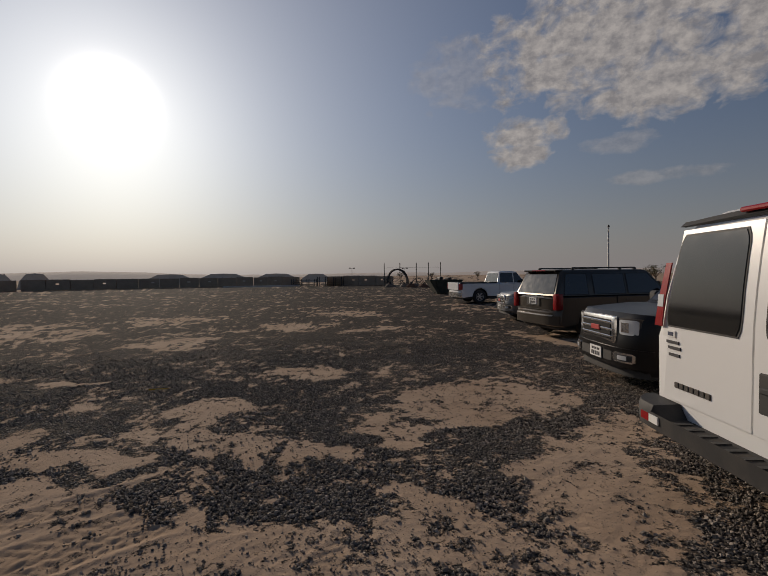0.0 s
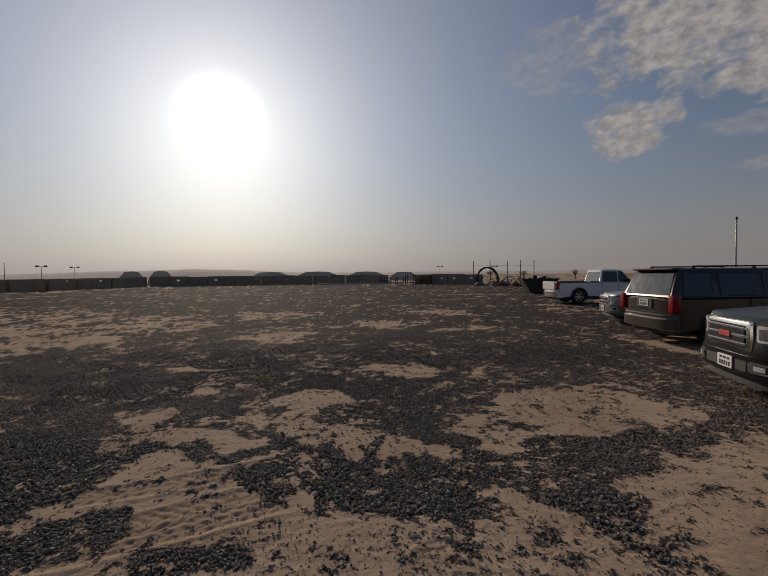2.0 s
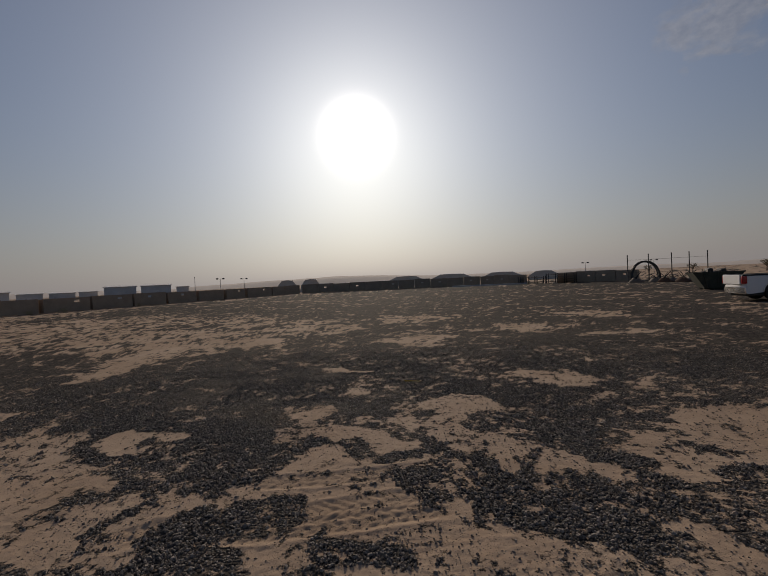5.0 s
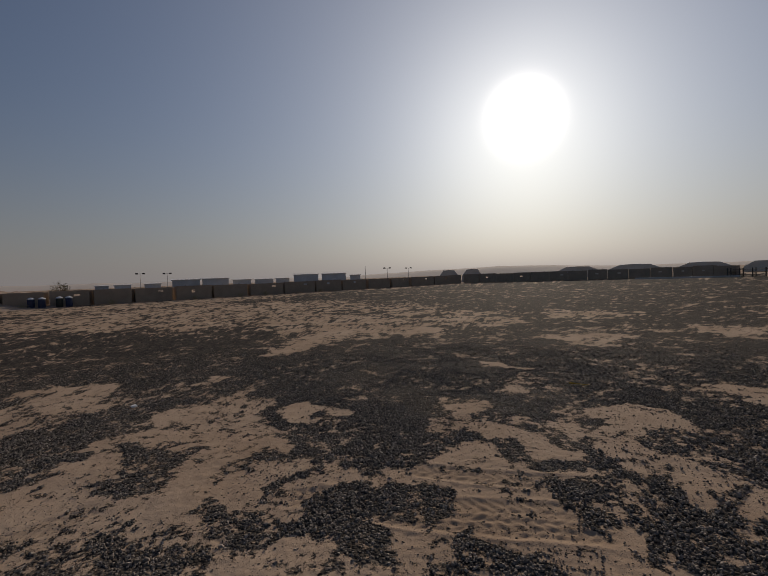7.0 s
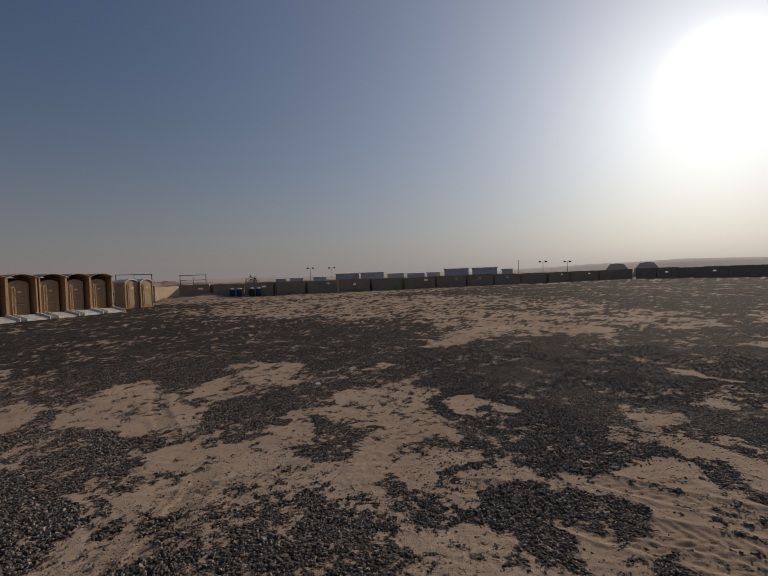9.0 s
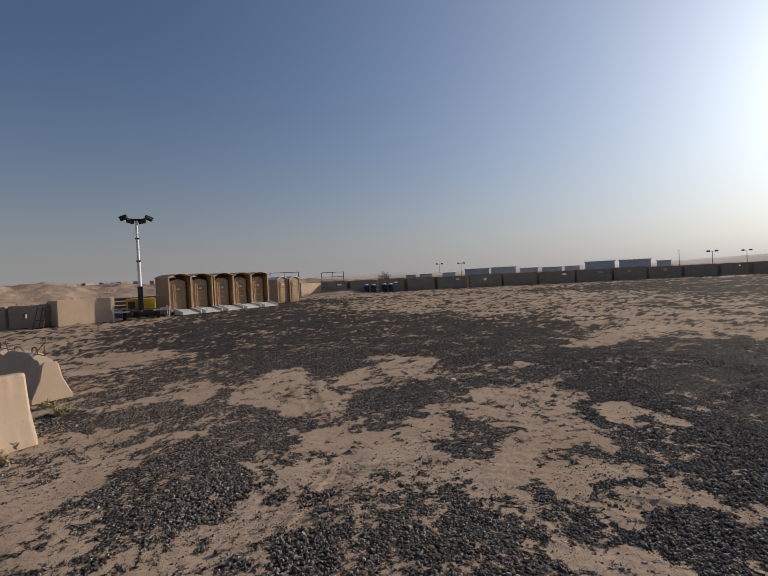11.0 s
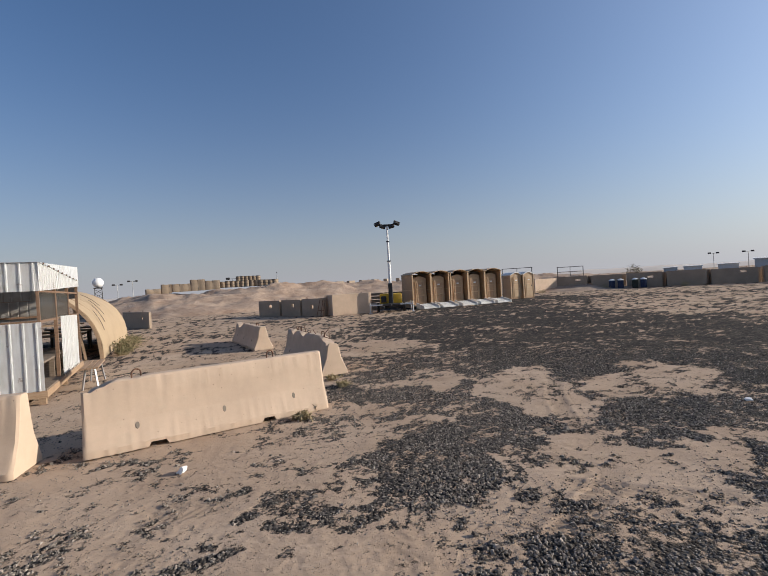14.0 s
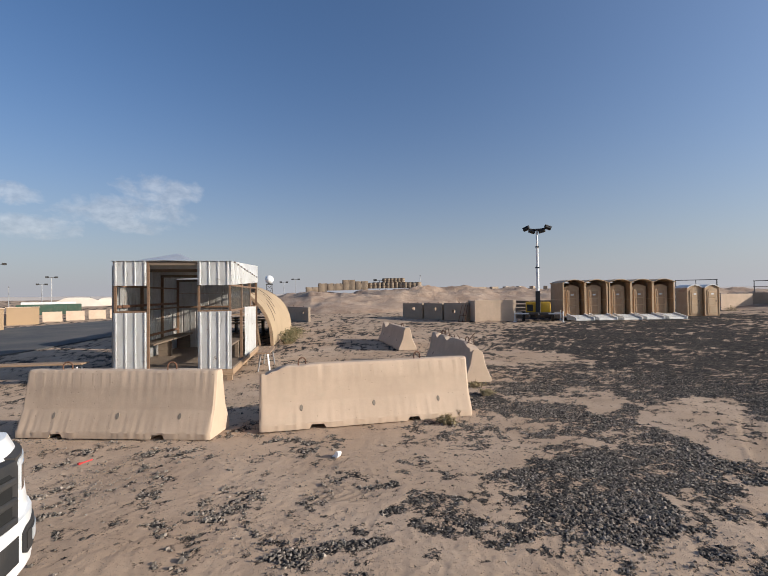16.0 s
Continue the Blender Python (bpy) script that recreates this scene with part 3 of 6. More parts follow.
def scatter_stones(name, count, reach, size, on_gravel, seed, label):
    """Loose broken stones lying on the ground, as one object."""
    rng = np.random.default_rng(seed)
    az, r = np.radians(rng.uniform(-46, 184, count * 6)), np.sqrt(rng.uniform(1.3**2, reach**2, count * 6))
    x, y = -np.sin(az) * r, np.cos(az) * r
    f = sand_field(x, y)
    thin = rng.uniform(0, 1, len(f)) < np.clip((reach - r) / (reach - 5), 0, 1) ** 1.5
    keep = thin & ((f < rng.uniform(-0.55, 0.16, len(f))) if on_gravel else (f > -0.1) & (fractal(x * 1.1, y * 1.1, 3, 60) + rng.uniform(-1.0, 1.0, len(f)) > 0.12))
    x, y = x[keep][:count], y[keep][:count]
    m = len(x)
    # a broken stone: four feet sunk in the ground, a smaller uneven top
    ring = np.array([(1, 0.75), (-0.8, 1), (-1, -0.8), (0.85, -1)], float)
    foot = np.concatenate([ring, np.full((4, 1), -0.35)], 1)
    top = np.concatenate([ring * 0.55, np.full((4, 1), 0.75)], 1)
    v = np.concatenate([foot, top])[None] * rng.uniform(0.65, 1.2, (m, 8, 1)) + rng.normal(0, 0.15, (m, 8, 3))
    quads = np.array([(4, 5, 6, 7), (0, 1, 5, 4), (1, 2, 6, 5), (2, 3, 7, 6), (3, 0, 4, 7)])
    v *= (size * np.exp(rng.normal(0, 0.34, m)))[:, None, None] * np.array((1.0, 0.85, 0.85))
    turn = rng.uniform(0, 2 * math.pi, m)
    c, s = np.cos(turn)[:, None], np.sin(turn)[:, None]
    out = np.stack([v[..., 0] * c - v[..., 1] * s + x[:, None], v[..., 0] * s + v[..., 1] * c + y[:, None], v[..., 2] - 0.008], -1)
    faces = (quads[None] + 8 * np.arange(m)[:, None, None]).reshape(-1, 4)
    ob = surface(name, out.reshape(-1, 3), faces, M["stone"], smooth=False)
    return tagged(ob, label, "gravel", kind="stuff")


scatter_stones("gravel", 145000, 13.0, 0.0088, True, 5, "dark crushed stone gravel lying loose on sand")
scatter_stones("pebbles", 24000, 10.0, 0.0056, False, 6, "small grey pebbles strewn over bare sand")

# ---- helpers for things ----
def spot(x, y, z=0.0, turn=0.0):
    """A pose on the yard's plan: x, y in plan units, z in metres, turned by degrees."""
    return pose(x * YARD, y * YARD, z, 0, 0, turn)


def thing(name, m, label, category, group=""):
    ob = new(name)
    ob.empty_display_size = 0.2
    ob.matrix_world = m
    return tagged(ob, label, category, group)


def finish(name, bm, mat, smooth=False):
    bmesh.ops.recalc_face_normals(bm, faces=bm.faces)
    me = bpy.data.meshes.new(name)
    bm.to_mesh(me)
    bm.free()
    me.materials.append(M[mat])
    if len(me.polygons) > 6:
        me.polygons.foreach_set("use_smooth", [True] * len(me.polygons))
        me.set_sharp_from_angle(angle=radians(80 if smooth else 33))
    return me


def part(name, bm, mat, parent, label="", smooth=False, at=None):
    """One mesh object under a thing or a part."""
    me = bm if isinstance(bm, bpy.types.Mesh) else finish(name, bm, mat, smooth)
    ob = new(name, me)
    ob.parent = parent
    if at is not None:
        ob.matrix_basis = at
    return tagged(ob, label) if label else ob


def block(x0, x1, y0, y1, z0, z1, bevel=0.0, bm=None, segments=1):
    """A box, its edges eased."""
    bm = bm or bmesh.new()
    made = bmesh.ops.create_cube(bm, size=1.0, matrix=Matrix.LocRotScale(((x0 + x1) / 2, (y0 + y1) / 2, (z0 + z1) / 2), None, (abs(x1 - x0), abs(y1 - y0), abs(z1 - z0))))
    if bevel:
        edges = list({e for v in made["verts"] for e in v.link_edges})
        bmesh.ops.bevel(bm, geom=edges, offset=bevel, segments=segments, affect="EDGES", profile=0.6)
    return bm


def rod(a, b, r0, r1=None, sides=8, bm=None):
    """A round bar from a to b."""
    bm = bm or bmesh.new()
    a, b = Vector(a), Vector(b)
    m = Matrix.Translation((a + b) / 2) @ (b - a).to_track_quat("Z", "Y").to_matrix().to_4x4()
    bmesh.ops.create_cone(bm, cap_ends=True, segments=sides, radius1=r0, radius2=r0 if r1 is None else r1, depth=(b - a).length, matrix=m)
    return bm


def beam(a, b, w, h, bm=None):
    """A square bar from a to b."""
    bm = bm or bmesh.new()
    a, b = Vector(a), Vector(b)
    m = Matrix.Translation((a + b) / 2) @ (b - a).to_track_quat("Z", "Y").to_matrix().to_4x4() @ Matrix.Diagonal((w, h, (b - a).length, 1))
    bmesh.ops.create_cube(bm, size=1.0, matrix=m)
    return bm


def loft(rings, bm=None, closed=True, caps=True):
    """Skin over rings of equally many places."""
    bm = bm or bmesh.new()
    made = [[bm.verts.new(p) for p in ring] for ring in rings]
    n = len(made[0])
    for a, b in zip(made, made[1:]):
        for i in range(n if closed else n - 1):
            j = (i + 1) % n
            bm.faces.new((a[i], a[j], b[j], b[i]))
    if caps:
        bm.faces.new(made[0][::-1])
        bm.faces.new(made[-1])
    return bm


def sheet_panel(w, h, pitch=0.19, rib=0.018, thick=0.003):
    """A ribbed metal sheet in the x-z plane, from the origin."""
    xs, x = [], 0.0
    while x < w - 1e-6:
        for dx, dy in ((0.0, 0.0), (0.03, 0.0), (0.042, rib), (0.062, rib), (0.074, 0.0)):
            if x + dx < w:
                xs.append((x + dx, dy))
        x += pitch
    xs.append((w, 0.0))
    front = [[(a, -b, z) for a, b in xs] for z in (0.0, h)]
    bm = loft(front, closed=False, caps=False)
    bmesh.ops.solidify(bm, geom=list(bm.faces), thickness=thick)
    return bm


def hoop(radius, rise, wire, sides=7, steps=10):
    """An upright loop of bar in the x-z plane."""
    path = [Vector((-radius, 0, -0.05)), Vector((-radius, 0, rise - radius))]
    path += [Vector((-radius * math.cos(math.pi * i / steps), 0, rise - radius + radius * math.sin(math.pi * i / steps))) for i in range(1, steps)]
    path += [Vector((radius, 0, rise - radius)), Vector((radius, 0, -0.05))]
    rings = []
    for i, p in enumerate(path):
        t = (path[min(i + 1, len(path) - 1)] - path[max(i - 1, 0)]).normalized()
        side = Vector((0, 1, 0))
        up = t.cross(side)
        rings.append([p + wire * (side * math.cos(2 * math.pi * k / sides) + up * math.sin(2 * math.pi * k / sides)) for k in range(sides)])
    return loft(rings)


def jitter(bm, amount, size=3.0):
    for v in bm.verts:
        v.co += Vector((noise.noise(v.co * size), noise.noise(v.co * size + Vector((31, 7, 3))), noise.noise(v.co * size + Vector((5, 77, 13))))) * amount
    return bm


def bars(parent, x0, x1, z0, z1, y, rows, mat="ink", axis="y"):
    """Unreadable writing: rows of short plain bars, y deep, facing -y."""
    random.seed(int(abs(x0 * 977 + z0 * 131) * 10))
    bm = bmesh.new()
    step = (z1 - z0) / rows
    for r in range(rows):
        x = x0
        while x < x1 - 0.2 * step:
            w = min(random.uniform(0.35, 0.8) * step, x1 - x)
            block(x, x + w, y - 0.002, y + 0.002, z0 + r * step + 0.2 * step, z0 + r * step + 0.8 * step, bm=bm)
            x += w + 0.25 * step
    return part("lettering", bm, mat, parent, "small dark lettering")

# ---- concrete barriers beside the yard ----
def jersey_barrier(name, m, label, long=3.0, high=0.84, seed=0, chips=(), rebar=False):
    """A jersey barrier along x with a foot, two slopes, forklift slots, lifting loops and drilled pockets."""
    ob = thing(name, m, label, "barrier", "jersey barriers")
    half = [(0.0, 0.30), (0.075, 0.30), (0.10, 0.285), (0.33, 0.185), (0.36, 0.172), (0.60, 0.125), (high - 0.03, 0.095), (high, 0.07)]
    rings, steps = [], 110
    for i in range(steps + 1):
        x = -long / 2 + long * i / steps
        slot = any(abs(x - c) < 0.09 for c in (-0.75, 0.62))
        cut = sum(d * max(0.0, 1 - abs(x - c) / w) for c, w, d in chips)
        end = 0.02 if i in (0, steps) else 0.0
        ring = []
        for side in (1, -1):
            for z, y in half if side == 1 else half[::-1]:
                zz = z if z > 0.2 else max(z, (0.055 if z < 0.05 else 0.085) if slot else z)
                zz = min(zz, high - cut * (1 + 0.4 * noise.noise(Vector((x * 9, side, seed)))))
                wob = 0.0012 * noise.noise(Vector((x * 2.5, z * 4, seed + side * 9))) + (0.010 if z < 0.12 or z > high - 0.05 else 0.0006) * noise.noise(Vector((x * 17, z * 20, seed + side * 3)))
                ring.append((x, side * (y - end + wob), zz + 0.005 * noise.noise(Vector((x * 3, z, seed + 4)))))
        rings.append(ring)
    body = part("body", loft(rings), "concrete", ob, smooth=False)
    for c in (-0.62 * long / 2, 0.5 * long / 2):
        z = high - sum(d * max(0.0, 1 - abs(c - q) / w) for q, w, d in chips)
        part("lifting_loop", hoop(0.055, 0.11, 0.010), "rust", ob, "rusty steel lifting loop", True, pose(c, 0, z - 0.01, 0, 0, 20))
    for c in (-0.95, 0.05, 1.0):
        for side in (1, -1):
            z, y = 0.27, side * 0.208
            bm = bmesh.new()
            bmesh.ops.create_cone(bm, cap_ends=True, segments=10, radius1=0.036, radius2=0.026, depth=0.016, matrix=Matrix.Translation((0, 0, 0)) @ Matrix.Diagonal((0.8, 1.5, 1, 1)))
            part("pocket", bm, "concrete_dark", ob, "dark drilled bolt pocket", False, pose(c * long / 3, y, z, -side * 66.5, 0, 0))
    if rebar:
        random.seed(seed)
        for i in range(7):
            x = -long / 2 + 0.25 + i * 0.36
            a = (x, random.uniform(-0.04, 0.04), high - 0.05)
            b = (x + random.uniform(-0.2, 0.2), random.uniform(-0.12, 0.12), high + random.uniform(0.03, 0.2))
            part("rebar", rod(a, b, 0.008, sides=6), "rust", ob, "bent rusty reinforcing bar")
        part("rebar", rod((-long / 2 + 0.1, 0.02, high - 0.03), (long / 2 + 0.18, -0.03, high + 0.02), 0.008, sides=6), "rust", ob, "bent rusty reinforcing bar")
    return ob


jersey_barrier("jersey_barrier", spot(-4.01, -4.83, 0, 149), "tan concrete jersey barrier with rusty lifting loops", 3.05, 0.84, 1, ((-1.5, 0.35, 0.14), (-1.0, 0.2, 0.02)))
jersey_barrier("jersey_barrier", spot(-1.46, -6.62, 0, 132), "tan concrete jersey barrier with a chipped end", 2.65, 0.84, 2, ((1.45, 0.1, 0.05),))
jersey_barrier("jersey_barrier", spot(-7.85, -6.25, 0, 236), "broken concrete jersey barrier with exposed bent rebar", 3.0, 0.78, 3, ((-1.4, 0.5, 0.16), (0.2, 0.3, 0.10), (1.0, 0.2, 0.12)), True)
jersey_barrier("jersey_barrier", spot(-10.5, -10.7, 0, 238), "tan concrete jersey barrier standing apart on sand", 3.4, 0.72, 4, ((1.1, 0.6, 0.16), (0.9, 0.2, 0.04)))


# ---- corrugated shelter ----
def shelter(m):
    """A timber shelter clad in ribbed white sheet, open in front; x across the front, y to the back."""
    ob = thing("shelter", m, "open timber shelter clad in white ribbed metal sheet", "shelter")
    W, L, F = 2.38, 4.25, 0.27
    lo, mid, hi = 1.50, 2.06, 2.58
    part("deck", block(-0.03, W + 0.03, 0.0, L, F - 0.16, F - 0.035), "timber", ob, "raised timber deck frame")
    y = 0.0
    while y < L - 0.05:
        part("plank", block(-0.02, W + 0.02, y + 0.004, min(y + 0.142, L), F - 0.035, F), "old_timber", ob)
        y += 0.146
    for x in (0.05, W - 0.05):
        for y in (0.06, L / 2, L - 0.06):
            part("foot", block(x - 0.05, x + 0.05, y - 0.05, y + 0.05, -0.03, F - 0.16), "timber", ob)
    back = hi - 0.22
    for x in (0.035, 0.68, 1.70, W - 0.035):
        part("post", block(x - 0.022, x + 0.022, 0.01, 0.055, F, hi - 0.02), "post_wood", ob, "rust-stained timber post")
    for y in (1.45, 2.85, L - 0.04):
        for x in (0.035, W - 0.035):
            part("post", block(x - 0.03, x + 0.03, y - 0.03, y + 0.03, F, hi - 0.02 - 0.22 * y / L), "post_wood", ob)
    for z in (lo, mid):
        for x in (0.035, W - 0.035):
            part("rail", beam((x, 0.05, z), (x, L - 0.05, z), 0.04, 0.04), "post_wood", ob)
    for x0, x1 in ((0.03, 0.68), (1.70, W - 0.03)):
        part("rail", beam((x0, 0.04, lo), (x1, 0.04, lo), 0.05, 0.05), "post_wood", ob)
    part("rail", beam((0.03, L - 0.04, lo), (W - 0.03, L - 0.04, lo), 0.05, 0.05), "post_wood", ob)
    # front sheets
    part("cladding", sheet_panel(0.66, lo - F + 0.02), "sheet", ob, at=pose(0.0, 0.0, F - 0.03))
    part("cladding", sheet_panel(0.66, hi - mid), "sheet", ob, at=pose(0.0, 0.0, mid))
    part("cladding", sheet_panel(W - 1.68, lo - F + 0.02), "sheet", ob, at=pose(1.68, 0.0, F - 0.03))
    part("cladding", sheet_panel(W - 1.68, hi - mid), "sheet", ob, at=pose(1.68, 0.0, mid))
    # the side with panes
    part("cladding", sheet_panel(L, hi - mid), "sheet", ob, at=pose(W + 0.004, 0.0, mid, 0, -2.4, 90))
    part("cladding", sheet_panel(2.0, lo - F + 0.16), "sheet", ob, at=pose(W + 0.006, 1.7, F - 0.12, 0, 1.2, 90))
    for y0, y1 in ((0.10, 1.40), (1.50, 2.80)):
        part("pane", block(W - 0.02, W - 0.014, y0, y1, lo + 0.03, mid - 0.03), "acrylic", ob, "dusty clear plastic window pane")
    # far side and back, clad full height; interior shade put into the grey
    part("lining", sheet_panel(L, back - F + 0.13), "sheet_shaded", ob, "stained metal cladding, greyed for the shade inside", at=pose(-0.004, L, F, 0, 0, -90))
    part("lining", sheet_panel(1.55, back - F - 0.45), "sheet_shaded", ob, "stained metal cladding, greyed for the shade inside", at=pose(1.55, L + 0.004, F, 0, 0, 180))
    part("lining", sheet_panel(W, 0.42), "sheet_shaded", ob, "stained metal cladding, greyed for the shade inside", at=pose(W, L + 0.004, back - 0.44, 0, 0, 180))
    for z in (0.85, 1.62):
        part("batten", beam((0.05, 0.1, z), (0.05, L - 0.1, z), 0.035, 0.06), "rust", ob)
    # roof
    for y in (0.05, 1.4, 2.8, L - 0.05):
        z = hi - 0.02 - 0.22 * y / L
        part("rafter", beam((0.03, y, z - 0.03), (W - 0.03, y, z - 0.03), 0.05, 0.07), "old_timber", ob)
    def roof_ring(y, low, mid):
        top = [(-0.03, y, low), (W * 0.2, y, low + 0.3 * (mid - low)), (W * 0.44, y, mid), (W * 0.62, y, low + 0.2 * (mid - low)), (W + 0.03, y, low)]
        return top + [(x, yy, z - 0.006) for x, yy, z in top[::-1]]

    part("roof_sheet", loft([roof_ring(-0.03, hi + 0.008, hi + 0.02), roof_ring(0.9, hi - 0.03, hi + 0.25), roof_ring(1.5, hi - 0.06, hi + 0.06), roof_ring(L + 0.1, hi - 0.2, hi - 0.15)]), "galvanised", ob, "bent grey metal roof sheet")
    for i in range(9):
        y = 0.3 + i * 0.45
        part("roof_bolt", block(W - 0.02, W + 0.04, y - 0.03, y + 0.03, hi - 0.215 * y / L, hi + 0.03 - 0.215 * y / L), "rust", ob)
    # benches along the inside
    for x0, x1, y0, y1 in ((0.08, 0.5, 0.5, L - 0.2), (W - 0.45, W - 0.08, 0.3, 2.9)):
        bench = part("bench", block(x0, x1, y0, y1, F + 0.42, F + 0.46), "old_timber", ob, "grey weathered plank bench")
        for y in (y0 + 0.1, (y0 + y1) / 2, y1 - 0.1):
            part("bench_leg", block(x0 + 0.05, x1 - 0.05, y - 0.03, y + 0.03, F, F + 0.42), "old_timber", bench)
    return ob


shelter(spot(-2.06, -10.18, 0, 180 - 34.8))
for x, y, turn, long in ((-5.15, -9.75, 55.0, 1.3), (-0.9, -11.3, -36.0, 2.1)):
    ob = thing("bench", spot(x, y, 0, turn), "weathered plank bench on thin steel legs", "bench", "outdoor benches")
    for i in range(3):
        part("plank", block(-long / 2, long / 2, -0.16 + i * 0.11, -0.06 + i * 0.11, 0.42, 0.455, 0.006), "bench_wood", ob)
    for s in (-1, 1):
        for k in (-1, 1):
            part("leg", beam((s * (long / 2 - 0.15), k * 0.08, 0.43), (s * (long / 2 - 0.05), k * 0.14, -0.02), 0.03, 0.03), "steel", ob)


# ---- arched canvas shelter on timber ribs ----
def arch_tent(m):
    ob = thing("arch_tent", m, "tan canvas arch shelter over timber ribs, open front", "tent")
    long, rad, high, steps = 8.4, 2.35, 2.35, 22
    rings = []
    for k in range(15):
        y = long * k / 14
        sag = 0.05 * math.sin(k * 2.2) - 0.03
        outer = []
        for i in range(steps + 1):
            a = math.pi * i / steps
            fold = 0.02 * noise.noise(Vector((a * 4, y * 1.5, 3)))
            outer.append((math.cos(a) * (rad + fold), y + 0.03 * noise.noise(Vector((a * 3, y, 9))), max(0.0, math.sin(a)) ** 0.85 * (high + sag + fold)))
        inner = [(x * 0.99, y2, z * 0.99 - 0.004) for x, y2, z in outer[::-1]]
        rings.append(outer + inner)
    part("canvas", loft(rings), "canvas", ob, "sun-bleached tan canvas cover", True)
    for k in range(7):
        y = long * k / 6
        pts = [(math.cos(math.pi * i / 14) * (rad - 0.06), y, math.sin(math.pi * i / 14) ** 0.85 * (high - 0.07)) for i in range(15)]
        bm = bmesh.new()
        for a, b in zip(pts, pts[1:]):
            beam(a, b, 0.05, 0.09, bm)
        part("rib", bm, "timber", ob)
    for k, (a0, a1) in enumerate(((0.30, 0.62), (0.40, 0.72), (0.52, 0.86), (0.70, 1.05))):
        y = 1.0 + k * 0.95
        pts = [(math.cos(a0 + (a1 - a0) * i / 8) * (rad + 0.03), y + 0.04 * i, math.sin(a0 + (a1 - a0) * i / 8) ** 0.85 * (high + 0.03)) for i in range(9)]
        part("seam", loft([[(x, yy, z), (x, yy + 0.07, z), (x * 1.004, yy + 0.07, z * 1.004 + 0.006), (x * 1.004, yy, z * 1.004 + 0.006)] for x, yy, z in pts]), "old_timber", ob, "dark open seam in the canvas")
    part("brace", beam((rad - 0.5, 0.15, 0.0), (rad - 0.75, 0.15, 1.75), 0.07, 0.07), "timber", ob)
    part("tie", beam((-rad + 0.2, 0.2, 1.15), (rad - 0.5, 0.2, 1.15), 0.05, 0.05), "timber", ob)
    for k in range(3):
        y = 1.6 + k * 2.2
        part("table_top", block(-0.4, 1.6, y, y + 0.7, 0.7, 0.75), "old_timber", ob)
        for x in (-0.2, 1.4):
            part("trestle", block(x - 0.04, x + 0.04, y + 0.1, y + 0.6, 0.0, 0.7), "dark_steel", ob)
    return ob


arch_tent(spot(-5.75, -14.95, 0, 144))


# ---- portable toilets ----
def arch_top(w, z0, rise, n=10):
    return [(-w / 2 + w * i / n, z0 + rise * math.sin(math.pi * i / n)) for i in range(n + 1)]


def cabin(parent, w, d, h, door_mat):
    """A moulded plastic cabin, its door on the -y side."""
    prof = [(-w / 2, 0.06), *arch_top(w, h - 0.22, 0.2), (w / 2, 0.06)]
    part("shell", loft([[(x, y, z) for x, z in prof] for y in (0.0, d)]), "tan_plastic", parent)
    part("skid", block(-w / 2 - 0.03, w / 2 + 0.03, -0.03, d + 0.03, 0.0, 0.07, 0.01), "tan_plastic_dark", parent)
    roof = [(x * 1.06, z + 0.03) for x, z in arch_top(w, h - 0.22, 0.2)] + [(x * 1.06, z - 0.03) for x, z in arch_top(w, h - 0.22, 0.2)[::-1]]
    part("roof", loft([[(x, y, z) for x, z in roof] for y in (-0.07, d + 0.05)]), "white_plastic", parent, "pale arched plastic roof")
    dw = w * 0.66
    dprof = [(-dw / 2, 0.12), *arch_top(dw, h - 0.42, 0.16), (dw / 2, 0.12)]
    door = part("door", loft([[(x, y, z) for x, z in dprof] for y in (-0.035, 0.01)]), door_mat, parent, "moulded tan plastic door")
    for z0, z1 in ((0.2, 0.72), (0.78, 1.22), (1.28, h - 0.5)):
        part("door_panel", block(-dw / 2 + 0.09, dw / 2 - 0.09, -0.05, -0.03, z0, z1, 0.012), door_mat, door)
    part("latch", block(dw / 2 - 0.09, dw / 2 - 0.05, -0.06, -0.03, 0.98, 1.12, 0.006), "dark_steel", door)
    part("sign", block(-0.1, 0.1, -0.056, -0.048, 1.5, 1.6), "white_plastic", door, "small pale notice plate")
    for s in (-1, 1):
        part("corner_post", block(s * w / 2 - 0.04, s * w / 2 + 0.04, -0.03, 0.05, 0.05, h - 0.2, 0.012), "tan_plastic", parent)
    part("vent", block(-w / 2 - 0.008, -w / 2 + 0.01, 0.25, d - 0.25, h - 0.5, h - 0.36, 0.004), "tan_plastic_dark", parent)


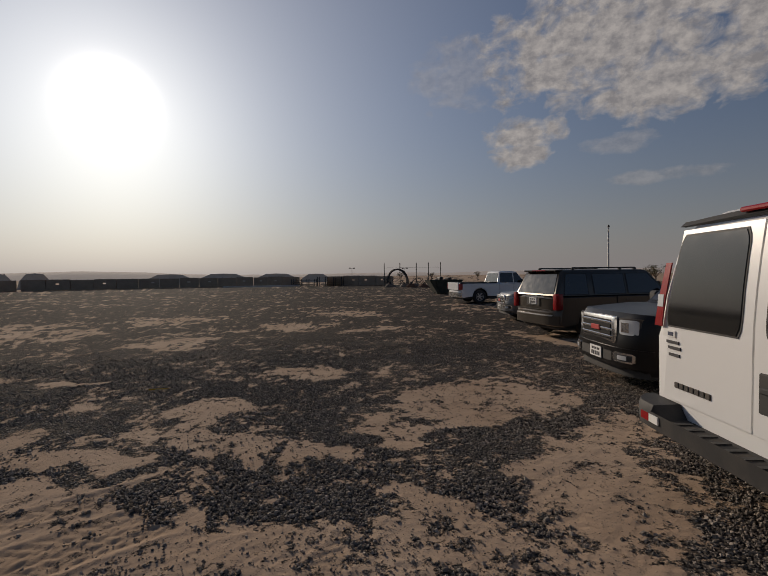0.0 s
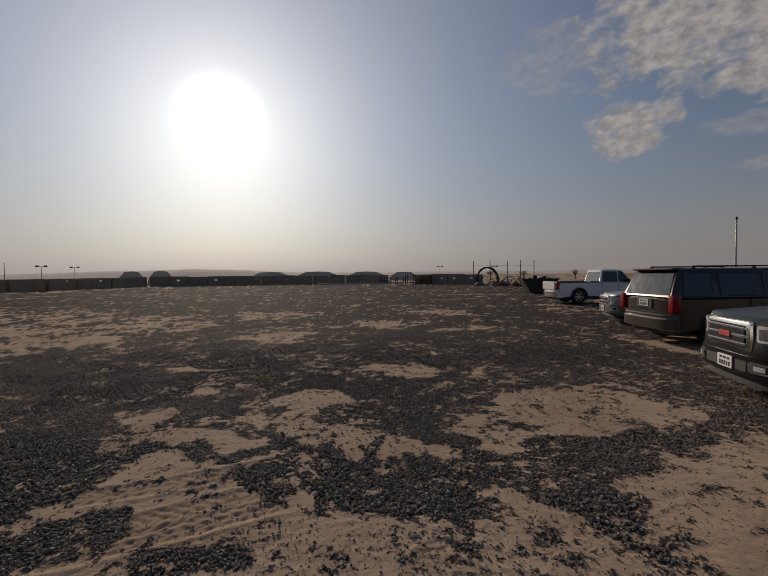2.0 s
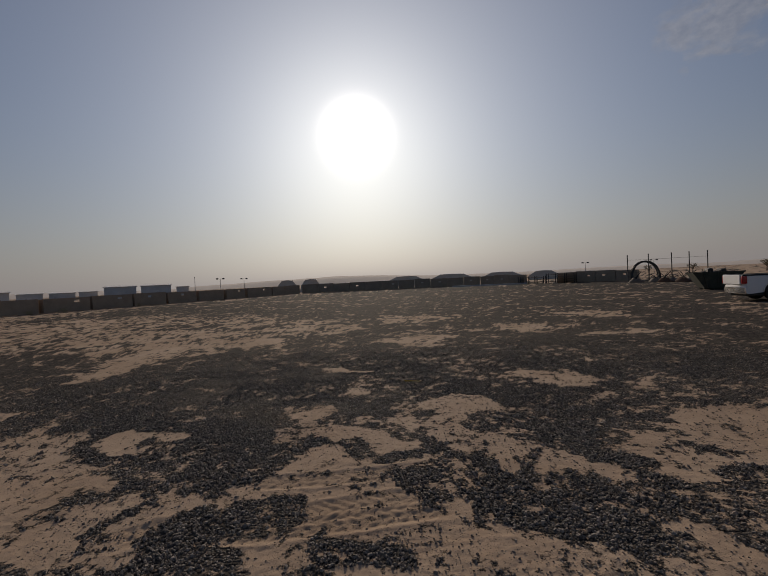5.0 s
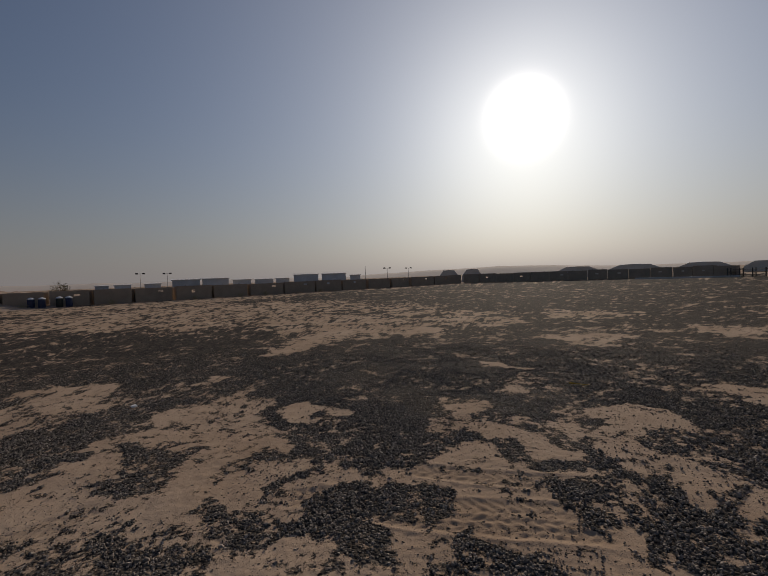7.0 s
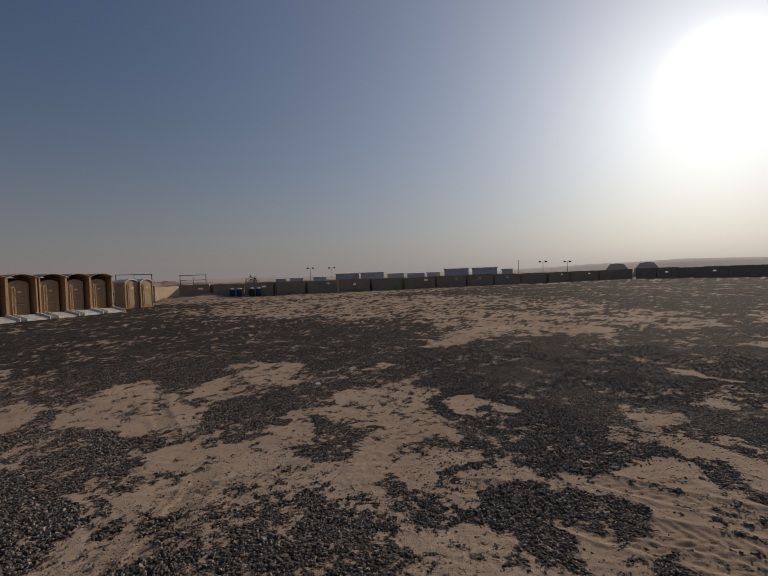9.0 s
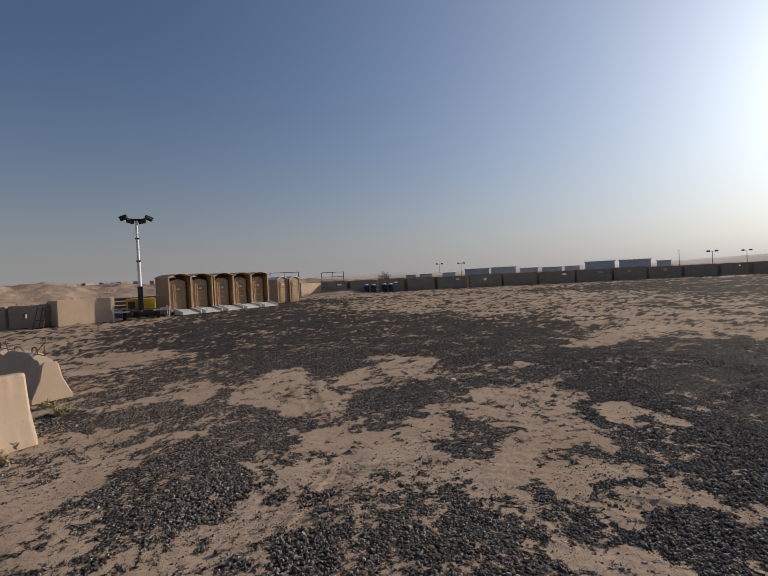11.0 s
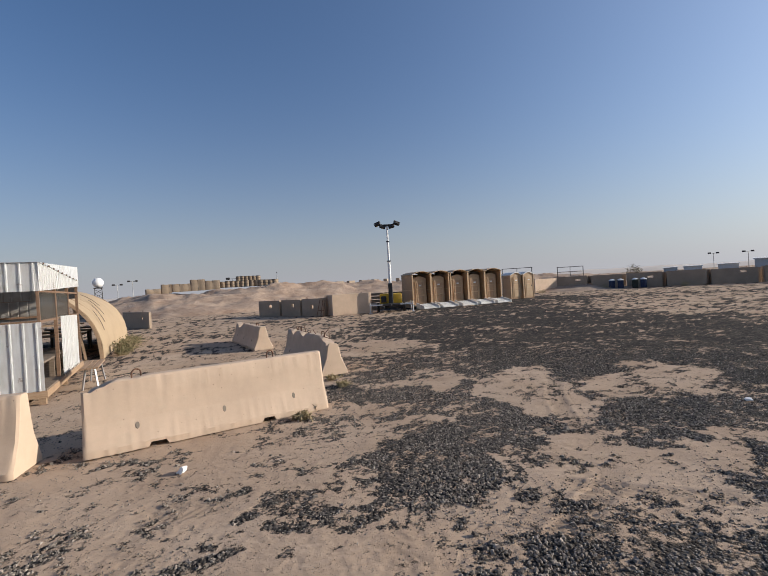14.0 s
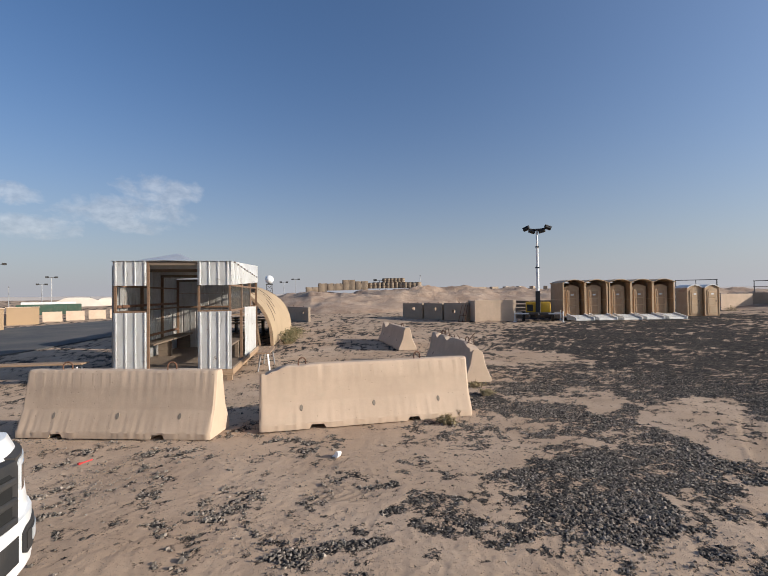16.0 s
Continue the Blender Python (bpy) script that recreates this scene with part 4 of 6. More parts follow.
def shaded_toilet(m):
    """A portable toilet inside a deep arched housing, with a stepped ramp."""
    ob = thing("portable_toilet", m, "tan plastic portable toilet in an arched housing", "toilet", "row of housed portable toilets")
    w, d, h = 1.46, 1.75, 2.62
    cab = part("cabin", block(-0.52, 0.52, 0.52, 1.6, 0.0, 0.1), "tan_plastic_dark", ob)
    cab.matrix_basis = pose(0, -0.22, 0.24)
    inner = [(-0.52, 0.0), *arch_top(1.04, 1.86, 0.16), (0.52, 0.0)]
    part("cabin_shell", loft([[(x, y, z) for x, z in inner] for y in (0.55, 1.6)]), "tan_plastic", cab)
    dprof = [(-0.36, 0.06), *arch_top(0.72, 1.66, 0.14), (0.36, 0.06)]
    door = part("door", loft([[(x, y, z) for x, z in dprof] for y in (0.50, 0.552)]), "tan_plastic", cab, "moulded tan plastic door")
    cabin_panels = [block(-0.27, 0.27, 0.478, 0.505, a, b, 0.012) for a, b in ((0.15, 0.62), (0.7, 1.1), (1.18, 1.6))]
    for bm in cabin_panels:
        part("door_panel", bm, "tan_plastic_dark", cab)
    part("sign", block(-0.1, 0.1, 0.47, 0.476, 1.32, 1.42), "white_plastic", cab, "small pale notice plate")
    for s in (-1, 1):
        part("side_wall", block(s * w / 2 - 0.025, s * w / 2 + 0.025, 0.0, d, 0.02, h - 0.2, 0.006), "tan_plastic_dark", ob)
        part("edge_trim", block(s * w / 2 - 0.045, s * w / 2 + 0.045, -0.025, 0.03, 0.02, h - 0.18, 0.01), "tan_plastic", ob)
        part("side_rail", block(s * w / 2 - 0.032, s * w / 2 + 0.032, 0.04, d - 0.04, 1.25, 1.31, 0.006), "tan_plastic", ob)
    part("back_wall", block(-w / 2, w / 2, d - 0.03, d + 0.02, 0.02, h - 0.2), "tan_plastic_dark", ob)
    arch = arch_top(w + 0.1, h - 0.2, 0.2)
    part("canopy", loft([[(x, y, z) for x, z in arch + [(x, z - 0.035) for x, z in arch[::-1]]] for y in (-0.12, d + 0.06)]), "tan_plastic", ob, "arched tan plastic canopy", False)
    part("floor", block(-w / 2, w / 2, 0.0, d, 0.16, 0.24, 0.01), "white_plastic", ob)
    ramp = part("ramp", loft([[(x, 0.0, 0.0), (x, -1.15, 0.0), (x, -1.15, 0.09), (x, -0.05, 0.30), (x, 0.0, 0.30)] for x in (-w / 2 + 0.24, w / 2 - 0.06)]), "white_plastic", ob, "dusty white ramp")
    for s in (-w / 2 + 0.20, w / 2 - 0.10):
        part("curb", loft([[(x, 0.0, 0.0), (x, -1.2, 0.0), (x, -1.2, 0.18), (x, -0.05, 0.40), (x, 0.0, 0.40)] for x in (s, s + 0.07)]), "white_plastic", ramp)
    for k in range(4):
        y = -0.25 - 0.24 * k
        part("tread", block(-w / 2 + 0.28, w / 2 - 0.12, y - 0.02, y + 0.02, 0.27 + 0.19 * (y + 0.05), 0.325 + 0.19 * (y + 0.05)), "steel", ramp)
    return ob


row = Vector((-0.77, 0.64))
first = shaded_toilet(spot(-26.4 + 0.71 * row.x, -11.86 + 0.71 * row.y, 0, math.degrees(math.atan2(-0.64, 0.77)) + 180))
for i in range(1, 5):
    s = 0.71 + 1.42 * i + (0.12 if i > 1 else 0)
    copy_thing(first, spot(-26.4 + s * row.x, -11.86 + s * row.y, 0, math.degrees(math.atan2(-0.64, 0.77)) + 180))
for i in range(2):
    ob = thing("portable_toilet", spot(-35.0 - 0.75 * i, -6.75 + 0.82 * i, 0, math.degrees(math.atan2(-0.64, 0.77)) + 180), "small tan plastic portable toilet with a pale roof", "toilet", "pair of small portable toilets")
    cabin(ob, 1.06, 1.1, 2.22, "tan_plastic")


# ---- light tower ----
def light_tower(m):
    ob = thing("light_tower", m, "yellow towable light tower with a raised mast", "light tower")
    hood = part("engine_hood", block(-0.75, 0.28, -0.74, 0.74, 0.55, 1.2, 0.06, segments=2), "yellow", ob, "yellow engine hood")
    part("panel", block(-0.6, -0.25, -0.755, -0.73, 0.65, 1.0, 0.01), "black", hood)
    part("grille", block(0.265, 0.29, -0.66, -0.3, 0.62, 1.05, 0.01), "black", hood)
    part("chassis", block(-0.95, 0.9, -0.76, 0.76, 0.42, 0.55, 0.02), "dark_steel", ob)
    for s in (-1, 1):
        wheel = part("wheel", rod((0, s * 0.78, 0.29), (0, s * 0.96, 0.29), 0.29, sides=20), "rubber", ob)
        part("rim", rod((0, s * 0.95, 0.29), (0, s * 0.975, 0.29), 0.15, sides=14), "white_plastic", wheel)
    for sx in (-0.85, 0.85):
        for sy in (-1, 1):
            arm = part("outrigger", beam((sx, sy * 0.4, 0.5), (sx * 1.1, sy * 1.4, 0.5), 0.07, 0.07), "galvanised", ob)
            part("jack", rod((sx * 1.1, sy * 1.4, 0.65), (sx * 1.1, sy * 1.4, 0.0), 0.03), "galvanised", arm)
            part("jack_foot", block(sx * 1.1 - 0.1, sx * 1.1 + 0.1, sy * 1.4 - 0.1, sy * 1.4 + 0.1, -0.01, 0.02), "galvanised", arm)
    part("drawbar", beam((0.9, 0, 0.48), (2.0, 0, 0.45), 0.09, 0.09), "dark_steel", ob)
    part("mast_base", block(0.3, 0.55, -0.14, 0.14, 0.5, 1.9, 0.02), "black", ob)
    z = 1.7
    for k, (w, top) in enumerate(((0.19, 3.4), (0.155, 4.7), (0.125, 5.75))):
        part("mast", rod((0.42, 0, z), (0.42, 0, top), w / 2, sides=14), "radome", ob, "pale telescopic mast", True)
        part("collar", block(0.42 - w / 2 - 0.03, 0.42 + w / 2 + 0.03, -w / 2 - 0.03, w / 2 + 0.03, top - 0.07, top), "dark_steel", ob)
        z = top - 0.1
    random.seed(4)
    pts = [(0.28 + 0.04 * math.sin(i * 1.3), 0.03, 1.6 + i * 0.165) for i in range(25)]
    bm = bmesh.new()
    for a, b in zip(pts, pts[1:]):
        rod(a, b, 0.02, sides=5, bm=bm)
    part("coiled_cable", bm, "black", ob)
    part("crossbar", beam((0.42, -0.75, 5.78), (0.42, 0.75, 5.78), 0.06, 0.06), "dark_steel", ob)
    for y, tilt in ((-0.62, 25), (-0.3, -20), (0.3, 15), (0.65, -25)):
        head = part("lamp_head", block(-0.16, 0.16, -0.2, 0.2, -0.09, 0.09, 0.03), "black", ob, "black floodlight head", at=pose(0.42, y, 5.86 if abs(y) > 0.5 else 5.68, tilt, 35, 0))
        part("lens", block(-0.14, 0.14, -0.18, 0.18, -0.1, -0.088), "lamp_clear", head)
        part("bracket", block(-0.03, 0.03, -0.22, 0.22, 0.08, 0.12), "dark_steel", head)
    return ob


light_tower(spot(-24.6, -12.6, 0, 28))

# ---- vehicles; each stands with its front towards +x, the origin under its middle ----
def pull(share):
    """How far the nose is drawn back at a share of the half width."""
    return 0.30 * abs(share) ** 5 + 0.05 * share * share


SHARES = (-1.0, -0.985, -0.95, -0.88, -0.78, -0.62, -0.35, 0.0, 0.35, 0.62, 0.78, 0.88, 0.95, 0.985, 1.0)


def mirror_layers(outline, half, nose=1.0, rear=0.55, crown=0.05):
    """Rings of one side outline across the width, rounded in plan at nose and tail and along the shoulders."""
    xs, zs = [p[0] for p in outline], [p[1] for p in outline]
    mx, mz = (max(xs) + min(xs)) / 2, (max(zs) + min(zs)) / 2
    hx, hz = (max(xs) - min(xs)) / 2, (max(zs) - min(zs)) / 2
    rings = []
    for share in SHARES:
        edge = max(0.0, (abs(share) - 0.9) / 0.1) ** 1.5
        ring = []
        for x, z in outline:
            tx, tz = (x - mx) / hx, (z - mz) / hz
            px = pull(share) * (nose if tx > 0 else rear) * abs(tx) ** 6
            drop = crown * (edge + 0.25 * share * share) * max(0.0, tz) ** 3
            tuck = 0.03 * max(0.0, -tz) ** 2 + 0.012 * max(0.0, tz) ** 2
            y = share * half - math.copysign(tuck * max(0.0, abs(share) - 0.6) / 0.4, share)
            ring.append((x - math.copysign(px, tx), y, z - drop))
        rings.append(ring)
    return rings


def nose_band(h, half, y0, y1, z0, z1, out=0.01, deep=0.06, nose=1.0, steps=10, sign=1, round_z=0.0):
    """A strip that follows the curve of the nose, or with sign -1 of the tail."""
    rings = []
    for i in range(steps + 1):
        y = y0 + (y1 - y0) * i / steps
        x = h - pull(y / half) * nose + out
        ease = round_z if i in (0, steps) else 0.0
        ring = [(x, y, z0 + ease), (x, y, z1 - ease), (x - deep, y, z1 - ease), (x - deep, y, z0 + ease)]
        rings.append([(sign * a, b, c) for a, b, c in ring])
    return loft(rings)


def arch(cx, r, z0, n=9):
    """An arch over a wheel, from front to rear."""
    return [(cx + r * math.cos(math.pi * i / n), z0 + r * math.sin(math.pi * i / n)) for i in range(n + 1)]


def wheel(parent, x, y, r, wide, rim_mat, spokes=6):
    side = 1 if y > 0 else -1
    prof = [(0.62, -0.5), (0.93, -0.5), (1.0, -0.32), (1.0, 0.32), (0.93, 0.5), (0.62, 0.5)]
    rings = [[(r * k * math.cos(a), w * wide, r * k * math.sin(a)) for k, w in prof] for a in [2 * math.pi * i / 28 for i in range(29)]]
    w = part("wheel", loft(rings, caps=False), "rubber", parent, "dusty black tyre on an alloy rim", True, pose(x, y, r))
    hub = part("rim", rod((0, -wide * 0.3, 0), (0, side * wide * 0.28, 0), r * 0.63, sides=24), "dark_steel", w)
    bm = bmesh.new()
    for i in range(spokes):
        for d in (-0.13, 0.13):
            a = 2 * math.pi * i / spokes + d
            beam((0.1 * r * math.cos(a), side * wide * 0.36, 0.1 * r * math.sin(a)), (0.6 * r * math.cos(a), side * wide * 0.40, 0.6 * r * math.sin(a)), r * 0.09, 0.03, bm)
    part("spoke_star", bm, rim_mat, w, "silver alloy spokes")
    lip = [[(r * k * math.cos(a), side * wide * q, r * k * math.sin(a)) for k, q in ((0.58, 0.3), (0.65, 0.3), (0.65, 0.47), (0.58, 0.44))] for a in [2 * math.pi * i / 28 for i in range(29)]]
    part("rim_lip", loft(lip, caps=False), rim_mat, w, "", True)
    part("hub_cap", rod((0, 0, 0), (0, side * wide * 0.44, 0), r * 0.16, sides=12), rim_mat, w)
    return w


def quad_panel(corners, thick=0.008):
    """A thin four-cornered plate; corners in order, raised along its normal."""
    c = [Vector(p) for p in corners]
    nrm = (c[1] - c[0]).cross(c[3] - c[0]).normalized() * thick
    return loft([c, [p + nrm for p in c]])


def greenhouse(parent, belt, roof, hw0, hw1, z0, z1, paint_mat, panes, rear_glass=True, front_glass=True, roof_mat=None):
    """The cabin over the belt line. belt, roof: rear and front x; panes: spans of x at the belt with slants."""
    (b0, b1), (r0, r1) = belt, roof

    def ring(x0, x1, hw, z, k):
        return [(x0, -hw + k, z), (x0 + k, -hw, z), (x1 - k, -hw, z), (x1, -hw + k, z), (x1, hw - k, z), (x1 - k, hw, z), (x0 + k, hw, z), (x0, hw - k, z)]

    zt = z1 - 0.07
    rings = [ring(b0, b1, hw0, z0, 0.06), ring(b0 + (r0 - b0) * 0.9, b1 + (r1 - b1) * 0.9, hw0 + (hw1 - hw0) * 0.9, zt, 0.06)]
    rings += [ring(r0 + 0.03, r1 - 0.05, hw1 - 0.03, z1 - 0.025, 0.08), ring(r0 + 0.14, r1 - 0.2, hw1 - 0.16, z1, 0.1)]
    part("cabin", loft(rings), paint_mat, parent)

    def edge(x, s, f):
        """A place on the flank: x at the belt, s side, f share of the way up."""
        y = s * (hw0 + (hw1 - hw0) * 0.9 * f + 0.003)
        return Vector((x, y, z0 + (zt - z0) * f))

    for s in (-1, 1):
        for x0, x1, s0, s1 in panes:
            a, b, c, d = edge(x0, s, 0.06), edge(x1, s, 0.06), edge(x1 + s1, s, 0.90), edge(x0 + s0, s, 0.90)
            pts = [a, b, c, d] if s < 0 else [b, a, d, c]
            w = part("side_window", quad_panel(pts, 0.006), "glass", parent, "dark tinted window glass")
            grow = [p + (p - (a + b + c + d) / 4).normalized() * 0.028 for p in pts]
            part("window_trim", quad_panel(grow, 0.003), "black", w)
    for on, xb, xr, sign in ((rear_glass, b0, r0, -1), (front_glass, b1, r1, 1)):
        if on:
            f0, f1 = 0.08, 0.9
            pts = []
            for f, s in ((f0, 1), (f0, -1), (f1, -1), (f1, 1)):
                hw = hw0 + (hw1 - hw0) * f - 0.12
                pts.append(Vector((xb + (xr - xb) * 0.9 * f + sign * 0.004, s * hw, z0 + (zt - z0) * f)))
            if sign > 0:
                pts = [pts[1], pts[0], pts[3], pts[2]]
            part("windscreen" if sign > 0 else "rear_window", quad_panel(pts, 0.006), "glass", parent, "dark tinted window glass")


def number_plate(parent, x, y, z, sign, turn=0.0):
    """A pale plate facing sign along x, its number as plain bars."""
    p = part("number_plate", block(-0.006, 0.006, -0.17, 0.17, -0.085, 0.085, 0.003), "plate", parent, "pale plate with dark bars", at=pose(x, y, z, 0, 0, turn))
    for i in range(5):
        part("bar", block(sign * 0.007 - 0.002, sign * 0.007 + 0.002, -0.12 + i * 0.053, -0.085 + i * 0.053, -0.06, 0.0), "ink", p)
    for i in range(3):
        part("bar", block(sign * 0.007 - 0.002, sign * 0.007 + 0.002, -0.11 + i * 0.085, -0.05 + i * 0.085, 0.025, 0.06), "ink", p)


def suv(name, m, label, paint_mat, long=5.1, wide=1.98, high=1.82, r=0.375, truck=False, trim="chrome"):
    """A large boxy off-road estate, or with truck a crew-cab pickup."""
    ob = thing(name, m, label, "pickup truck" if truck else "car", "parked vehicles")
    h, hw = long / 2, wide / 2
    wx0, wx1 = -h + long * 0.225, h - long * 0.185
    ar, zb, belt, hood = r * 1.2, 0.36, high * 0.625, high * 0.62
    tail = belt * (1.0 if not truck else 1.02)
    outline = [(h - 0.10, zb - 0.08), (h - 0.01, zb + 0.06), (h, 0.62), (h - 0.05, hood - 0.16), (h - 0.16, hood - 0.04), (h - long * 0.2, hood + 0.03), (h - long * 0.27, belt + 0.02)]
    outline += [(-h + 0.10, tail), (-h + 0.03, tail - 0.08), (-h + 0.04, 0.74), (-h, 0.70), (-h, zb + 0.06), (-h + 0.12, zb - 0.02)]
    outline += [(x, max(z, zb)) for x, z in arch(wx0, ar, r + 0.02)[::-1]] + [(x, max(z, zb - 0.04)) for x, z in arch(wx1, ar, r + 0.02)[::-1]]
    part("body", loft(mirror_layers(outline, hw)), paint_mat, ob, "", False)
    for x in (wx0, wx1):
        for s in (-1, 1):
            wheel(ob, x, s * (hw - 0.15), r, 0.26, "alloy")
            lin = [[(x + k * math.cos(math.pi * i / 12), s * (hw - q), r + 0.02 + k * math.sin(math.pi * i / 12)) for k, q in ((ar * 0.97, 0.05), (ar * 1.05, 0.0 - 0.004), (ar * 1.05, 0.03), (ar * 0.97, 0.40))] for i in range(13)]
            part("arch_liner", loft(lin), "black", ob, "", True)
    part("underbody", block(-h + 0.25, h - 0.35, -hw + 0.18, hw - 0.18, zb - 0.12, zb + 0.22, 0.03), "black", ob)
    for s in (-1, 1):
        part("running_board", block(wx0 + ar, wx1 - ar, s * (hw + 0.01) - 0.07, s * (hw + 0.01) + 0.07, zb - 0.08, zb - 0.03, 0.015), "black", ob)
        part("tail_lamp", block(-h + 0.03, -h + 0.24, s * (hw - 0.075) - 0.075, s * (hw - 0.075) + 0.078, belt - 0.36, belt - 0.01 + (0 if truck else 0.06), 0.025, segments=2), "lamp_red", ob, "red tail lamp")
        part("head_lamp", nose_band(h - 0.035, hw, *sorted((s * 0.56, s * 0.84)), hood - 0.345, hood - 0.13, 0.012, 0.14, round_z=0.02), "lamp_clear", ob, "clear square headlamp")
        part("lamp_trim", nose_band(h - 0.035, hw, *sorted((s * 0.54, s * 0.86)), hood - 0.37, hood - 0.11, 0.004, 0.13), "dark_steel", ob)
        part("lamp_reflector", nose_band(h - 0.035, hw, *sorted((s * 0.60, s * 0.72)), hood - 0.31, hood - 0.17, 0.016, 0.05, steps=3), "chrome", ob)
        part("mirror", block(h - long * 0.34, h - long * 0.34 + 0.14, s * (hw + 0.12) - 0.12, s * (hw + 0.12) + 0.1, belt, belt + 0.2, 0.04), "black", ob)
        for x in ((-0.25, 0.85) if not truck else (0.15, 1.1)):
            part("door_handle", block(x - 0.1, x + 0.1, s * hw - 0.02, s * hw + 0.025, belt - 0.16, belt - 0.12, 0.01), paint_mat, ob)
        for x in ((-0.62, 0.42, 1.42) if not truck else (-0.35, 0.55, 1.45)):
            part("door_seam", block(x - 0.006, x + 0.006, s * hw - 0.01, s * hw + 0.0015, zb + 0.08, belt - 0.02), "black", ob)
        part("fog_lamp", nose_band(h + 0.02, hw, *sorted((s * 0.50, s * 0.84)), zb + 0.07, zb + 0.21, 0.012, 0.06, round_z=0.02), trim, ob, "bright fog lamp surround")
        part("fog_lens", nose_band(h + 0.02, hw, *sorted((s * 0.53, s * 0.81)), zb + 0.095, zb + 0.185, 0.016, 0.05), "black", ob)
        part("fog_bulb", nose_band(h + 0.02, hw, *sorted((s * 0.60, s * 0.74)), zb + 0.11, zb + 0.17, 0.022, 0.04, steps=3), "lamp_clear", ob)
    # grille
    g = part("grille", block(h - 0.10, h - 0.01, -0.50, 0.50, hood - 0.50, hood - 0.09, 0.05, segments=2), trim, ob, "bright chrome grille surround" if trim == "chrome" else "black plastic grille surround")
    part("grille_mesh", block(h - 0.06, h + 0.004, -0.43, 0.43, hood - 0.445, hood - 0.145, 0.02), "grille_black", g)
    for i in range(3):
        z = hood - 0.40 + i * 0.105
        part("grille_bar", block(h - 0.03, h + 0.016, -0.44, 0.44, z - 0.019, z + 0.019, 0.008), trim, g)
    part("badge", block(h + 0.01, h + 0.026, -0.13, 0.13, hood - 0.335, hood - 0.255, 0.008), "red", g, "plain red badge")
    part("front_bumper", nose_band(h, hw, -hw + 0.03, hw - 0.03, zb + 0.0, zb + 0.27, 0.02, 0.2, steps=20), paint_mat if not truck else "chrome", ob)
    part("intake", nose_band(h, hw, -0.46, 0.46, zb + 0.06, zb + 0.20, 0.024, 0.05), "black", ob)
    part("air_dam", nose_band(h - 0.06, hw, -hw + 0.1, hw - 0.1, zb - 0.13, zb + 0.0, 0.0, 0.2, steps=16), "black", ob)
    number_plate(ob, h + 0.035, 0.05, zb + 0.14, 1)
    part("rear_bumper", nose_band(h, hw, -hw + 0.03, hw - 0.03, zb + 0.02, zb + 0.27, 0.035, 0.2, 0.55, 20, -1), "chrome" if truck else paint_mat, ob)
    part("bumper_pad", nose_band(h, hw, -hw + 0.2, hw - 0.2, zb + 0.255, zb + 0.285, 0.04, 0.15, 0.55, 16, -1), "black" if truck else "steel", ob)
    number_plate(ob, -h + 0.015, 0.0, 0.98 if not truck else 0.85, -1)
    part("tailgate_seam", block(-h + 0.022, -h + 0.034, -hw + 0.2, hw - 0.2, 0.765, 0.775), "black", ob)
    if not truck:
        part("tailgate_trim", block(-h + 0.01, -h + 0.035, -0.5, 0.5, 1.07, 1.10, 0.005), "chrome", ob)
        part("plate_recess", block(-h + 0.018, -h + 0.03, -0.30, 0.30, 0.86, 1.06, 0.01), "black", ob)
        greenhouse(ob, (-h + 0.06, h - long * 0.265), (-h + 0.34, h - long * 0.40), hw - 0.045, hw - 0.20, belt, high, paint_mat, ((-h + 0.30, -h + 1.02, 0.12, 0.0), (-h + 1.22, -h + 2.18, 0.0, 0.0), (-h + 2.28, h - long * 0.265 - 0.18, 0.0, -0.52)))
        part("spoiler", block(-h + 0.20, -h + 0.5, -hw + 0.26, hw - 0.26, high - 0.055, high - 0.005, 0.02), paint_mat, ob)
        part("stop_lamp", block(-h + 0.195, -h + 0.25, -0.3, 0.3, high - 0.045, high - 0.015, 0.008), "lamp_red", ob)
        for s in (-1, 1):
            rail = part("roof_rail", rod((-h + 0.7, s * (hw - 0.28), high + 0.035), (h - long * 0.46, s * (hw - 0.28), high + 0.035), 0.018), "dark_steel", ob)
            for x in (-h + 0.72, -0.3, h - long * 0.46 - 0.02):
                part("rail_foot", block(x - 0.04, x + 0.04, s * (hw - 0.28) - 0.02, s * (hw - 0.28) + 0.02, high - 0.02, high + 0.035), "dark_steel", rail)
    else:
        cab0 = -0.45
        greenhouse(ob, (cab0, h - long * 0.265), (cab0 + 0.18, h - long * 0.37), hw - 0.05, hw - 0.19, belt, high, paint_mat, ((cab0 + 0.14, cab0 + 0.95, 0.1, 0.0), (cab0 + 1.05, h - long * 0.265 - 0.15, 0.0, -0.40)))
        for s in (-1, 1):
            part("bed_rail", block(-h + 0.08, cab0 - 0.03, s * (hw - 0.07) - 0.05, s * (hw - 0.07) + 0.05, belt, belt + 0.06, 0.015), "black", ob)
        part("bed_floor", block(-h + 0.15, cab0 - 0.05, -hw + 0.16, hw - 0.16, belt + 0.024, belt + 0.032), "black", ob)
        part("tailgate", block(-h + 0.0, -h + 0.07, -hw + 0.14, hw - 0.14, 0.78, belt + 0.05, 0.02), paint_mat, ob)
    return ob


